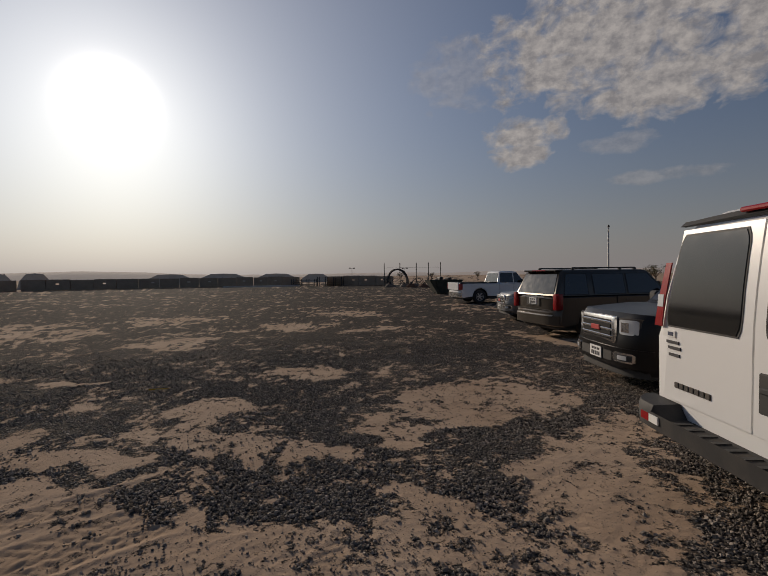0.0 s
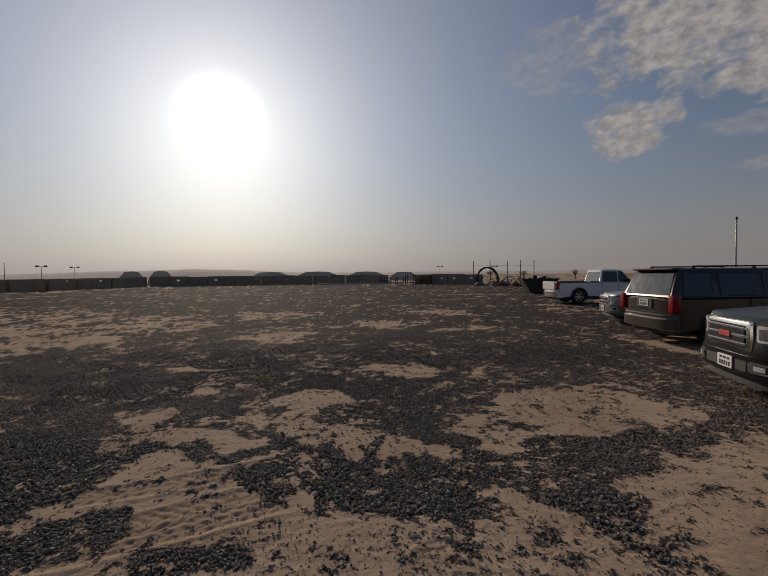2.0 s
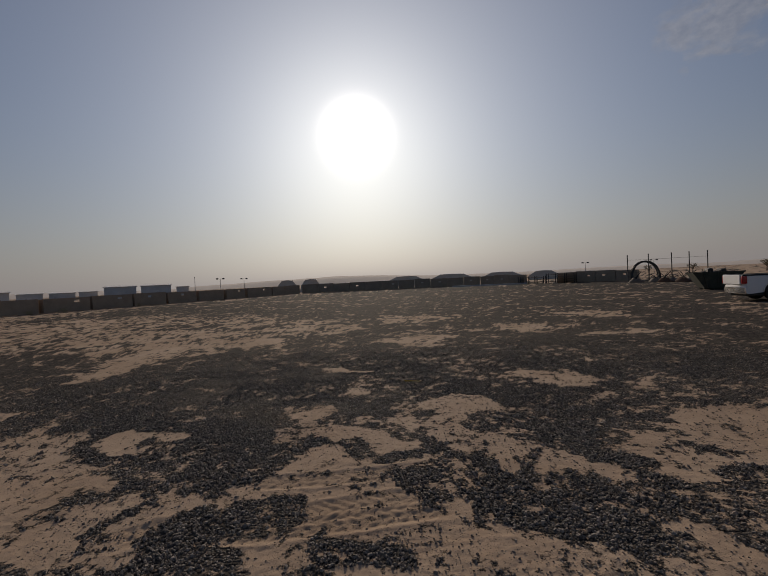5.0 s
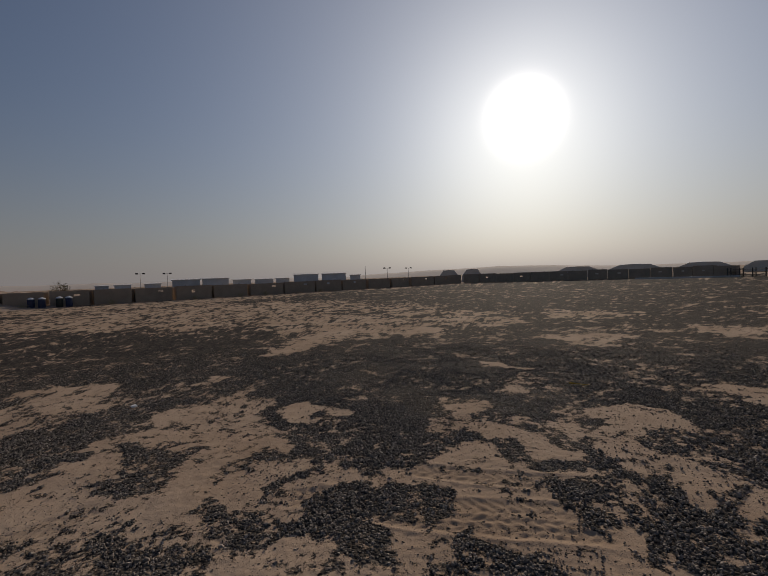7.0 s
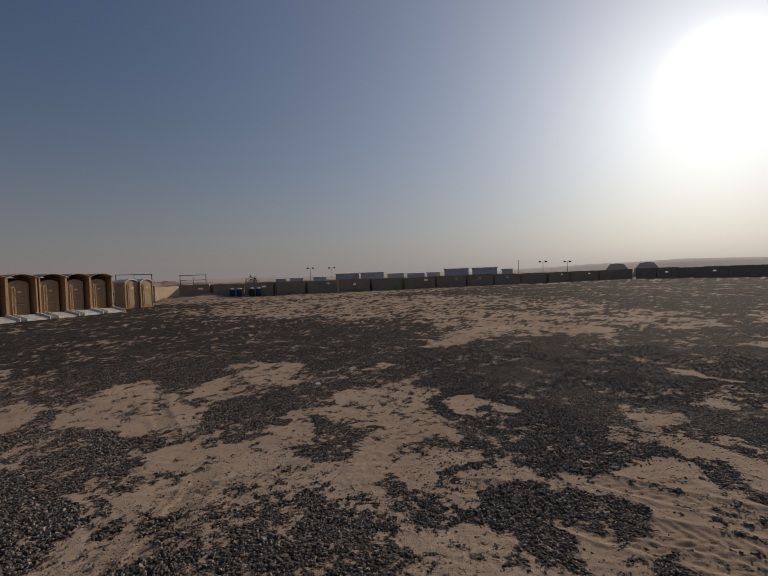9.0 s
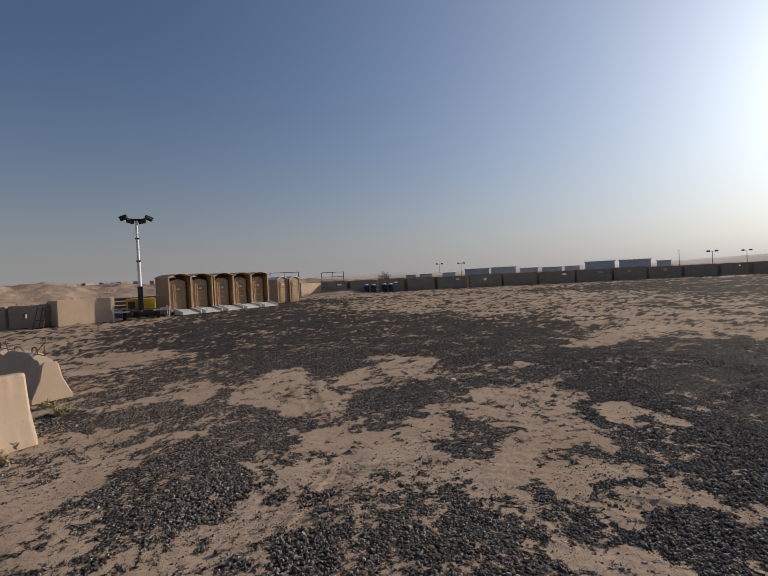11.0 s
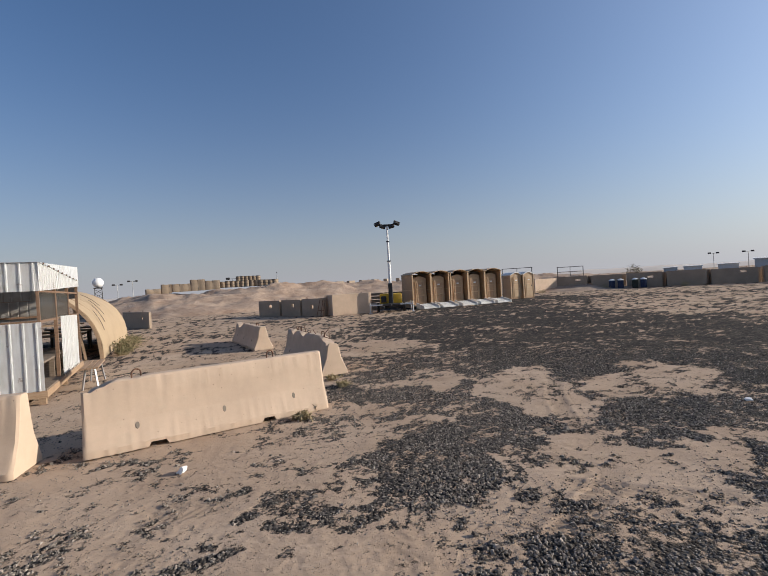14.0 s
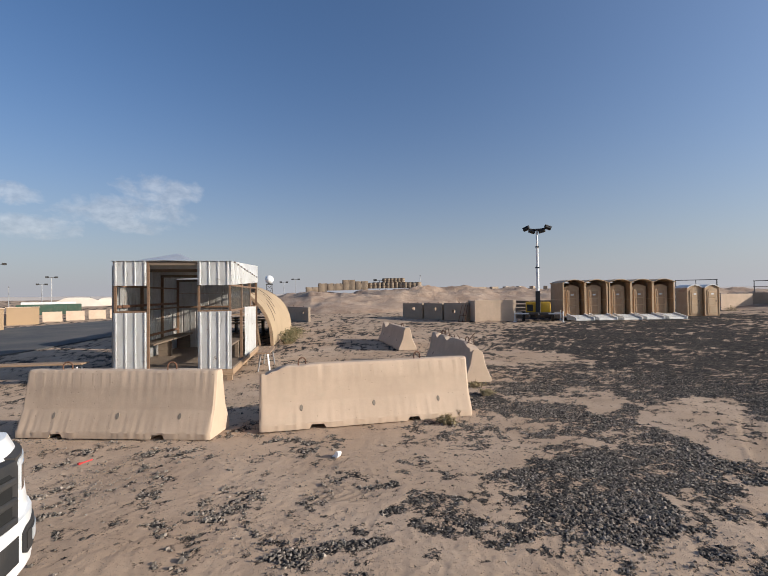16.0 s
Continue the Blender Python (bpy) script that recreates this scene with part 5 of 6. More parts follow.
def van(m):
    """A full-size passenger van with twin rear doors."""
    ob = thing("van", m, "white passenger van with dark rear door windows", "van", "parked vehicles")
    long, hw, high, r = 5.7, 1.0, 2.12, 0.37
    h = long / 2
    zb, ar = 0.42, 0.45
    wx0, wx1 = -h + 1.25, h - 0.95
    outline = [(h - 0.10, zb - 0.06), (h, 0.6), (h - 0.05, 0.95), (h - 0.45, 1.12), (h - 0.62, 1.16), (-h + 0.02, 1.18), (-h, 1.1), (-h, zb)]
    outline += [(x, max(z, zb)) for x, z in arch(wx0, ar, r)[::-1]] + [(x, max(z, zb - 0.03)) for x, z in arch(wx1, ar, r)[::-1]]
    part("body", loft(mirror_layers(outline, hw, 0.8, 0.08, 0.0)), "paint_white", ob)
    # upper body: leans in towards the roof, rounded at the rear corners
    rings = []
    for z, lean, x0 in ((1.17, 0.02, 0.0), (1.45, 0.065, 0.012), (1.75, 0.135, 0.045), (1.92, 0.19, 0.08), (2.02, 0.26, 0.14), (2.09, 0.38, 0.24), (2.12, 0.55, 0.4)):
        w = hw - lean
        fx = h - 0.6 - (z - 1.17) * 0.75
        k = 0.09
        rings.append([(-h + x0, -w + k, z), (-h + x0 + k * 0.3, -w + k * 0.3, z), (-h + x0 + k, -w, z), (fx - k, -w, z), (fx, -w + k, z), (fx, w - k, z), (fx - k, w, z), (-h + x0 + k, w, z), (-h + x0 + k * 0.3, w - k * 0.3, z), (-h + x0, w - k, z)])
    part("roof_shell", loft(rings), "paint_white", ob, "", False)

    def rear(y, z, out=0.0):
        """A place on the rear face."""
        lean = 0.0 if z < 1.17 else 0.045 * ((z - 1.17) / 0.58) ** 1.6
        return Vector((-h + lean - out, y, z))

    def face(y0, y1, z0, z1, in0=0.0, in1=0.0, out=0.006, steps=6, corner=0.0):
        rings = []
        for i in range(steps + 1):
            f = i / steps
            z = z0 + (z1 - z0) * f
            pinch = corner * max(0.0, (abs(2 * f - 1) - 0.72) / 0.28) ** 2
            a, b = y0 + in0 * f + pinch, y1 - in1 * f - pinch
            rings.append([rear(a, z, out), rear(b, z, out), rear(b, z, out - 0.012), rear(a, z, out - 0.012)])
        return loft(rings)

    for s in (-1, 1):
        door = part("rear_door", face(*sorted((s * 0.008, s * 0.86)), 0.62, 1.97, 0.12 if s < 0 else 0.0, 0.0 if s < 0 else 0.12, 0.012), "paint_white", ob, "white rear door")
        y0, y1 = sorted((s * 0.10, s * 0.83))
        gl = part("door_window", face(y0, y1, 1.22, 1.92, 0.11 if s < 0 else 0.0, 0.0 if s < 0 else 0.11, 0.020, 14, 0.03), "glass", door, "dark tinted window glass")
        part("window_seal", face(y0 - 0.014, y1 + 0.014, 1.205, 1.935, 0.11 if s < 0 else 0.0, 0.0 if s < 0 else 0.11, 0.0155, 14, 0.03), "black", door)
        lamp = part("tail_lamp", face(*sorted((s * 0.875, s * 0.965)), 1.20, 1.72, 0.085 if s < 0 else -0.06, -0.06 if s < 0 else 0.085, 0.028), "lamp_red", ob, "tall red tail lamp")
        part("reverse_lens", face(*sorted((s * 0.865, s * 0.935)), 1.36, 1.46, 0.0, 0.0, 0.032), "lamp_clear", lamp)
    part("gutter", block(-h + 0.16, h - 1.2, -hw + 0.13, hw - 0.13, 2.03, 2.05), "black", ob)
    edge = [[rear(y, 2.0 + 0.02 * (1 - (y / 0.86) ** 2), 0.008), rear(y, 2.03 + 0.03 * (1 - (y / 0.86) ** 2), -0.02), rear(y, 2.0, -0.04)] for y in [-0.80 + 0.1333 * i for i in range(13)]]
    part("roof_trim", loft(edge), "black", ob, "black roof edge trim")
    part("stop_lamp", block(-h + 0.05, -h + 0.12, -0.2, 0.2, 2.035, 2.07, 0.01), "lamp_red", ob, "red high stop lamp")
    # handle recess on the near door
    rec = part("handle_recess", block(-h - 0.022, -h + 0.02, -0.62, -0.04, 0.76, 1.03, 0.018), "black", ob, "black door handle recess")
    part("handle", block(-h - 0.045, -h - 0.02, -0.19, -0.08, 0.9, 0.94, 0.008), "black", rec)
    number_plate(ob, -h - 0.03, -0.40, 0.88, -1)
    # badge and stickers as plain shapes
    for i in range(7):
        part("badge", block(-h - 0.022, -h - 0.012, 0.72 - 0.055 * i - 0.045, 0.72 - 0.055 * i, 0.73, 0.775, 0.003), "dark_steel", ob, "plain dark badge block")
    st = part("sticker", block(-h - 0.021, -h - 0.012, 0.72, 0.86, 1.125, 1.175), "paper", ob, "small white sticker")
    part("sticker_band", block(-h - 0.024, -h - 0.018, 0.74, 0.80, 1.135, 1.165), "blue", st)
    for z, y0, y1 in ((1.085, 0.68, 0.82), (1.04, 0.66, 0.80), (0.985, 0.67, 0.79)):
        part("lettering", block(-h - 0.0215, -h - 0.012, y0, y1, z - 0.011, z + 0.011), "ink", ob, "small dark lettering as a plain bar")
    # step bumper
    prof = [(0.0, 0.40), (-0.12, 0.38), (-0.22, 0.42), (-0.23, 0.55), (-0.21, 0.60), (0.0, 0.605)]
    rings = []
    for i in range(25):
        y = -1.02 + 2.04 * i / 24
        tuck = 0.14 * max(0.0, (abs(y) - 0.8) / 0.22) ** 2
        dip = 0.10 if abs(y) < 0.60 else 0.10 * max(0.0, 1 - (abs(y) - 0.60) / 0.06)
        rings.append([(-h + min(0.0, px + tuck), y, z - (dip if z > 0.55 else 0)) for px, z in prof])
    bump = part("rear_bumper", loft(rings), "black", ob, "black plastic step bumper")
    part("step_tread", block(-h - 0.20, -h - 0.05, -0.55, 0.55, 0.50, 0.512, 0.004), "rubber", bump)
    for i in range(9):
        part("tread_rib", block(-h - 0.195, -h - 0.055, -0.5 + i * 0.12, -0.46 + i * 0.12, 0.511, 0.52), "black", bump)
    for s in (-1, 1):
        part("reflector", block(-h - 0.238, -h - 0.22, *sorted((s * 0.70, s * 0.80)), 0.47, 0.53), "lamp_red", bump, "red reflector tape")
        part("reflector", block(-h - 0.238, -h - 0.22, *sorted((s * 0.585, s * 0.695)), 0.47, 0.53), "paper", bump, "white reflector tape")
    for x in (wx0, wx1):
        for s in (-1, 1):
            wheel(ob, x, s * (hw - 0.14), r, 0.25, "alloy")
    part("underbody", block(-h + 0.2, h - 0.3, -hw + 0.2, hw - 0.2, 0.3, 0.6), "black", ob)
    for s in (-1, 1):
        for x0, x1 in ((-h + 0.5, -h + 1.8), (-h + 1.95, -h + 3.2), (-h + 3.4, h - 1.15)):
            part("side_window", quad_panel([(x0, s * (hw - 0.012), 1.28), (x1, s * (hw - 0.012), 1.28), (x1, s * (hw - 0.075), 1.78), (x0, s * (hw - 0.075), 1.78)][::s], 0.012), "glass", ob, "dark tinted window glass")
    return ob


van(pose(2.62, 2.99, 0) @ Matrix.Diagonal((1.05, 1.05, 1.05, 1)) @ pose(2.85, 0, 0))
suv("off_roader", pose(6.12, 7.05, 0, 0, 0, 181), "black off-roader with a bright chrome grille", "paint_black", 5.18, 2.04, 1.89, 0.40)
suv("estate_car", pose(6.6, 12.6, 0, 0, 0, 15), "dusty bronze off-road estate with tinted windows", "paint_bronze", 5.0, 1.98, 1.82, 0.39)
suv("small_off_roader", spot(4.25, 15.6) @ pose(2.2, 0, 0, 0, 0, 180), "grey off-roader parked nose outwards", "paint_silver", 4.4, 1.82, 1.66, 0.35)
suv("pickup_truck", pose(7.0, 26.6, 0, 0, 0, 12), "white crew-cab pickup truck with an open bed", "paint_white", 5.8, 2.0, 1.88, 0.40, True)
suv("white_car", spot(0.06, -2.82) @ pose(0, 0, 0, 0, 0, 142.8) @ pose(-2.2, 0, 0), "white car with a black grille and grey trim", "paint_white", 4.4, 1.82, 1.70, 0.35, False, "black")

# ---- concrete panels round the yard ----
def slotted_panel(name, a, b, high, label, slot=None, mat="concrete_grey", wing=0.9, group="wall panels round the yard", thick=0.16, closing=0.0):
    """A precast panel from a to b on the plan, with a firing slot through it and a wing wall behind one end."""
    ax, ay, bx, by = a[0] * YARD, a[1] * YARD, b[0] * YARD, b[1] * YARD
    long = math.hypot(bx - ax, by - ay)
    ob = thing(name, pose(ax, ay, 0, 0, 0, math.degrees(math.atan2(by - ay, bx - ax))), label, "wall panel", group)
    bm = bmesh.new()
    if slot:
        x0, x1, z0, z1 = slot[0] * long, slot[0] * long + slot[1], slot[2], slot[2] + slot[3]
        outer, inner = [(0, 0), (long, 0), (long, high), (0, high)], [(x0, z0), (x1, z0), (x1, z1), (x0, z1)]
        v = [[bm.verts.new((x, y, z)) for x, z in ring] for y in (0.0, thick) for ring in (outer, inner)]
        for i in range(4):
            j = (i + 1) % 4
            bm.faces.new((v[0][i], v[0][j], v[1][j], v[1][i]))
            bm.faces.new((v[2][j], v[2][i], v[3][i], v[3][j]))
            bm.faces.new((v[0][j], v[0][i], v[2][i], v[2][j]))
            bm.faces.new((v[1][i], v[1][j], v[3][j], v[3][i]))
    else:
        block(0, long, 0, thick, 0, high, bm=bm)
    outer_edges = [e for e in bm.edges if abs(e.verts[0].co.x - e.verts[1].co.x) < 1e-4 or e.verts[0].co.z > high - 0.01]
    bmesh.ops.bevel(bm, geom=outer_edges, offset=0.015, segments=1, affect="EDGES")
    part("panel", bm, mat, ob)
    if wing:
        part("wing_wall", jitter(block(long - 0.14, long, thick + 0.003, thick + wing, 0, high - 0.03, 0.012), 0.006), mat, ob)
        part("wing_wall", jitter(block(0.0, 0.14, thick + 0.003, thick + wing, 0, high - 0.03, 0.012), 0.006), mat, ob)
    if closing:
        part("return_wall", block(long - 0.05, long + closing, thick + wing + 0.004, thick + wing + 0.12, 0, high - 0.06), mat, ob)
    for f in (0.25, 0.75):
        part("lifting_loop", hoop(0.05, 0.08, 0.010), "rust", ob, "", True, pose(long * f, thick / 2, high))
    return ob


random.seed(12)
WEST = [(-5.2, -2.6), (-1.9, 0.9), (1.3, 4.2), (4.7, 7.6), (8.2, 11.3), (12.0, 15.2), (16.0, 19.4), (20.2, 24.2), (24.7, 28.9), (29.2, 32.9), (33.4, 37.2), (37.8, 41.6), (42.1, 45.6), (46.0, 49.8), (51.3, 55.0), (55.3, 58.0)]
SLOTS = [(0.62, 0.5, 0.98, 0.2), None, (0.6, 0.5, 0.95, 0.2), None, (0.62, 0.5, 1.02, 0.2), (0.42, 0.42, 0.78, 0.3), None, (0.64, 0.6, 1.0, 0.22), (0.62, 0.6, 1.0, 0.22), (0.42, 0.5, 0.98, 0.25), (0.45, 0.5, 0.95, 0.28), None, (0.62, 0.5, 1.05, 0.2), (0.62, 0.5, 1.0, 0.22), (0.68, 0.4, 1.0, 0.22), None]
for (y0, y1), slot, nxt in zip(WEST, SLOTS, [w[0] for w in WEST[1:]] + [58.4]):
    y1 = max(y1, nxt - 0.36)
    x = -49.6 + random.uniform(-0.25, 0.25)
    slotted_panel("wall_panel", (x, y0), (x + random.uniform(-0.15, 0.15), y1), 1.52 + random.uniform(-0.05, 0.06), "weathered tan concrete panel with a firing slot" if slot else "weathered plain tan concrete wall panel", slot, closing=0.45)
line = [(-49.5, 58.3), (-22.0, 72.0), (1.0, 66.0)]
k = 0
for (ax, ay), (bx, by) in zip(line, line[1:]):
    count = 11 if k == 0 else 9
    for i in range(count):
        f0, f1 = (i + 0.01) / count, (i + 0.985) / count
        if k in (14, 15):
            k += 1
            continue
        slot = (random.uniform(0.2, 0.7), 0.45, 0.85, 0.2) if random.random() < 0.5 else None
        slotted_panel("wall_panel", (ax + (bx - ax) * f0, ay + (by - ay) * f0), (ax + (bx - ax) * f1, ay + (by - ay) * f1), 1.62 + random.uniform(-0.1, 0.06), "dark tan concrete panel with a firing slot" if slot else "dark tan plain concrete wall panel", slot)
        k += 1
# return, sunlight put into its paler concrete, and the panel beside the small toilets
slotted_panel("wall_panel", (-49.3, -5.3), (-46.4, -7.1), 1.45, "tan concrete wall panel, paled for sunlight", None, "concrete", 0)
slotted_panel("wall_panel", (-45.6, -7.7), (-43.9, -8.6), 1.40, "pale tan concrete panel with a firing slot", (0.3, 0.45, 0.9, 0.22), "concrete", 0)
# bunker group beside the berm
for a, b, high, slot in (((-22.7, -22.0), (-22.45, -19.9), 1.12, (0.5, 0.3, 0.6, 0.22)), ((-22.4, -19.7), (-22.1, -17.9), 1.14, (0.55, 0.26, 0.62, 0.22)), ((-22.1, -17.75), (-21.9, -16.1), 1.17, (0.45, 0.26, 0.5, 0.22))):
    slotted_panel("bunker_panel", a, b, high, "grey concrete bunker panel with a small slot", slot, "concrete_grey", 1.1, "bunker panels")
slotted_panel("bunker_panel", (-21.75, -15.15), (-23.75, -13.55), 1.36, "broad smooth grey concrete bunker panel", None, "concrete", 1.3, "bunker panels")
slotted_panel("bunker_panel", (-21.9, -16.0), (-23.4, -15.9), 1.2, "grey concrete bunker end panel", (0.35, 0.3, 0.55, 0.25), "concrete_grey", 0, "bunker panels")
slotted_panel("bunker_panel", (-16.2, -27.0), (-15.5, -23.4), 1.0, "low grey concrete bunker panel on sand", (0.75, 0.16, 0.55, 0.16), "concrete_grey", 0, "bunker panels")
ob = thing("fallen_frame", spot(-21.8, -16.05, 0, 80), "rusty steel frame leaning against a bunker", "frame")
for x in (0.0, 0.35, 0.6):
    part("bar", rod((x, -0.4, 0.0), (x * 0.8, -0.05, 1.05), 0.02, sides=6), "rust", ob)
part("bar", rod((0.0, -0.25, 0.4), (0.55, -0.25, 0.4), 0.02, sides=6), "rust", ob)

# slatted crates behind the light tower
for x, y in ((-27.2, -15.3), (-28.4, -14.3), (-29.2, -13.4)):
    ob = thing("pallet_rack", spot(x, y, 0, 140), "stack of weathered grey timber pallets", "pallets", "pallet stacks")
    for i in range(5):
        z = 0.06 + 0.26 * i
        for j in range(5):
            part("slat", block(-0.6, 0.6, -0.5 + j * 0.22, -0.38 + j * 0.22, z + 0.09, z + 0.115), "old_timber", ob)
        for y2 in (-0.45, 0.0, 0.45):
            part("bearer", block(-0.6, 0.6, y2 - 0.04, y2 + 0.04, z - 0.06, z + 0.09), "old_timber", ob)

# barrels by the west panels
for i, (x, y) in enumerate(((-48.9, 0.0), (-48.7, 0.75), (-48.8, 2.0), (-48.7, 2.7))):
    ob = thing("waste_barrel", spot(x, y), "blue steel drum with a white bin liner" if i != 2 else "dark steel drum with a bin liner", "barrel", "waste barrels")
    rings = [[(r * math.cos(2 * math.pi * j / 18), r * math.sin(2 * math.pi * j / 18), z) for j in range(18)] for r, z in ((0.28, 0), (0.29, 0.02), (0.285, 0.3), (0.3, 0.32), (0.285, 0.34), (0.285, 0.58), (0.3, 0.6), (0.285, 0.62), (0.29, 0.88), (0.27, 0.9))]
    part("drum", loft(rings), "blue" if i != 2 else "dark_green", ob)
    part("bin_liner", jitter(loft([[(r * math.cos(2 * math.pi * j / 18), r * math.sin(2 * math.pi * j / 18), z) for j in range(18)] for r, z in ((0.30, 0.84), (0.305, 0.9), (0.18, 0.96), (0.08, 1.02))]), 0.05, 9), "bag", ob, "crumpled white bin liner")


def platform(m, w, h, rail):
    """A raised steel platform with a guard rail."""
    ob = thing("steel_platform", m, "grey steel access platform with guard rails", "platform", "steel platforms")
    part("deck", block(-w / 2, w / 2, -0.6, 0.6, h - 0.08, h), "dark_steel", ob)
    for x in (-w / 2 + 0.05, 0.0, w / 2 - 0.05):
        for y in (-0.55, 0.55):
            part("post", rod((x, y, -0.02), (x, y, h + rail), 0.03, sides=6), "dark_steel", ob)
    for z in (h + rail * 0.5, h + rail):
        for y in (-0.55, 0.55):
            part("rail", rod((-w / 2, y, z), (w / 2, y, z), 0.025, sides=6), "dark_steel", ob)
    for i in range(5):
        part("stair_tread", block(w / 2 + 0.2 * i, w / 2 + 0.2 * i + 0.22, -0.45, 0.45, h - 0.1 - i * h / 5.2, h - 0.07 - i * h / 5.2), "dark_steel", ob)
    part("stringer", beam((w / 2, 0.5, h), (w / 2 + 1.1, 0.5, 0), 0.04, 0.12), "dark_steel", ob)
    part("stringer", beam((w / 2, -0.5, h), (w / 2 + 1.1, -0.5, 0), 0.04, 0.12), "dark_steel", ob)
    return ob


def far(az, r, z=0.0, turn=None):
    """A pose at a bearing and range in metres, facing the yard."""
    a = radians(az)
    return pose(-math.sin(a) * r, math.cos(a) * r, z, 0, 0, az if turn is None else turn)


platform(far(100.6, 56), 3.6, 1.55, 1.35)
platform(far(94.4, 58), 3.0, 1.5, 1.2)

# ---- north corner: fence, racks, skip ----
ob = thing("wire_fence", spot(0, 0), "tall rusty fence posts with slack wires", "fence")
posts = [(-0.1, 58.2), (2.0, 58.1), (4.2, 58.0), (5.8, 57.8), (7.4, 57.6)]
for x, y in posts:
    part("post", rod((x * YARD, y * YARD, -0.05), (x * YARD, y * YARD, 3.4), 0.055, sides=8), "dark_steel", ob)
for z in (0.6, 1.2, 2.75):
    for (x0, y0), (x1, y1) in zip(posts, posts[1:]):
        part("wire", rod((x0 * YARD, y0 * YARD, z), (x1 * YARD, y1 * YARD, z - 0.03), 0.012, sides=5), "dark_steel", ob)
ob = thing("steel_arch", spot(1.9, 66, 0, 5), "curved steel arch frame standing behind the fence", "frame")
for y in (0.0, 1.2):
    bm = bmesh.new()
    pts = [(1.7 * math.cos(math.pi * i / 16), y, 2.6 * math.sin(math.pi * i / 16) ** 0.8) for i in range(17)]
    for a, b in zip(pts, pts[1:]):
        beam(a, b, 0.14, 0.26, bm)
    part("arch", bm, "dark_steel", ob)
for i in range(1, 16, 3):
    x, z = 1.7 * math.cos(math.pi * i / 16), 2.6 * math.sin(math.pi * i / 16) ** 0.8
    part("purlin", beam((x, 0, z), (x, 1.2, z), 0.06, 0.06), "dark_steel", ob)
# scrap heaped between the fence and the skip
random.seed(77)
for i, (x, y) in enumerate(((2.6, 56.5), (3.4, 55.6), (4.1, 56.3), (4.9, 54.8), (5.6, 55.5), (6.6, 53.5), (0.7, 57.2))):
    ob = thing("scrap_heap", spot(x, y, 0, random.uniform(0, 180)), "heap of rusty scrap steel and timber on the ground", "scrap", "scrap heaps")
    part("mound", jitter(loft([[(r * math.cos(2 * math.pi * j / 10), 0.8 * r * math.sin(2 * math.pi * j / 10), z) for j in range(10)] for r, z in ((0.9, -0.03), (0.7, 0.25), (0.35, 0.5))]), 0.16, 2.5), "rust" if i % 2 else "old_timber", ob)
    for j in range(5):
        a = random.uniform(0, 2 * math.pi)
        part("bar", rod((0.5 * math.cos(a), 0.5 * math.sin(a), 0.1), (-0.6 * math.cos(a + 0.4), -0.6 * math.sin(a + 0.4), random.uniform(0.6, 1.3)), 0.035, sides=6), "dark_steel", ob)


def skip(m):
    ob = thing("skip", m, "open dark green steel waste skip", "skip")
    prof0, prof1 = [(-0.75, 0.12), (0.75, 0.12)], [(-1.35, 1.15), (1.35, 1.15)]
    rings = []
    for x0, z, hw in ((0.8, 0.1, 0.75), (1.5, 1.2, 0.95), (1.44, 1.2, 0.9), (0.76, 0.16, 0.71)):
        rings.append([(-x0, -hw, z), (x0, -hw, z), (x0, hw, z), (-x0, hw, z)])
    part("tub", loft(rings), "dark_green", ob)
    for s in (-1, 1):
        part("top_rail", beam((-1.52, s * 0.94, 1.2), (1.52, s * 0.94, 1.2), 0.08, 0.08), "dark_green", ob)
        for x in (-0.7, 0.0, 0.7):
            part("stiffener", beam((x * 0.9, s * 0.78, 0.12), (x * 1.3, s * 0.97, 1.18), 0.07, 0.05), "dark_green", ob)
    for s in (-1, 1):
        part("runner", block(-0.8, 0.8, s * 0.5 - 0.06, s * 0.5 + 0.06, 0.0, 0.11), "dark_green", ob)
    random.seed(8)
    for i in range(5):
        part("scrap", jitter(block(-0.9 + i * 0.38, -0.55 + i * 0.38, -0.5, 0.4, 0.9, 1.25 + random.uniform(0, 0.25), 0.05), 0.08, 5), "black" if i % 2 else "old_timber", ob)
    return ob


skip(spot(5.0, 36.5, 0, 8))
for x, y, n in ((-8.6, 67.5, 4), (-13.0, 69.0, 3)):
    ob = thing("timber_rack", spot(x, y, 0, -12), "rack of stacked weathered timber boards", "rack", "timber racks")
    for i in range(n):
        part("shelf", block(-2.2, 2.2, -0.5, 0.5, 0.25 + i * 0.35, 0.32 + i * 0.35), "old_timber", ob)
    for s in (-2.1, -0.7, 0.7, 2.1):
        for y2 in (-0.45, 0.45):
            part("upright", block(s - 0.05, s + 0.05, y2 - 0.05, y2 + 0.05, 0, 0.35 * n + 0.15), "dark_steel", ob)
ob = thing("kerb_beam", spot(-19.0, 66.5, 0, 14), "long pale concrete kerb beam on the ground", "beam")
part("beam", block(-6, 6, -0.15, 0.15, 0, 0.22, 0.02), "white_wall", ob)


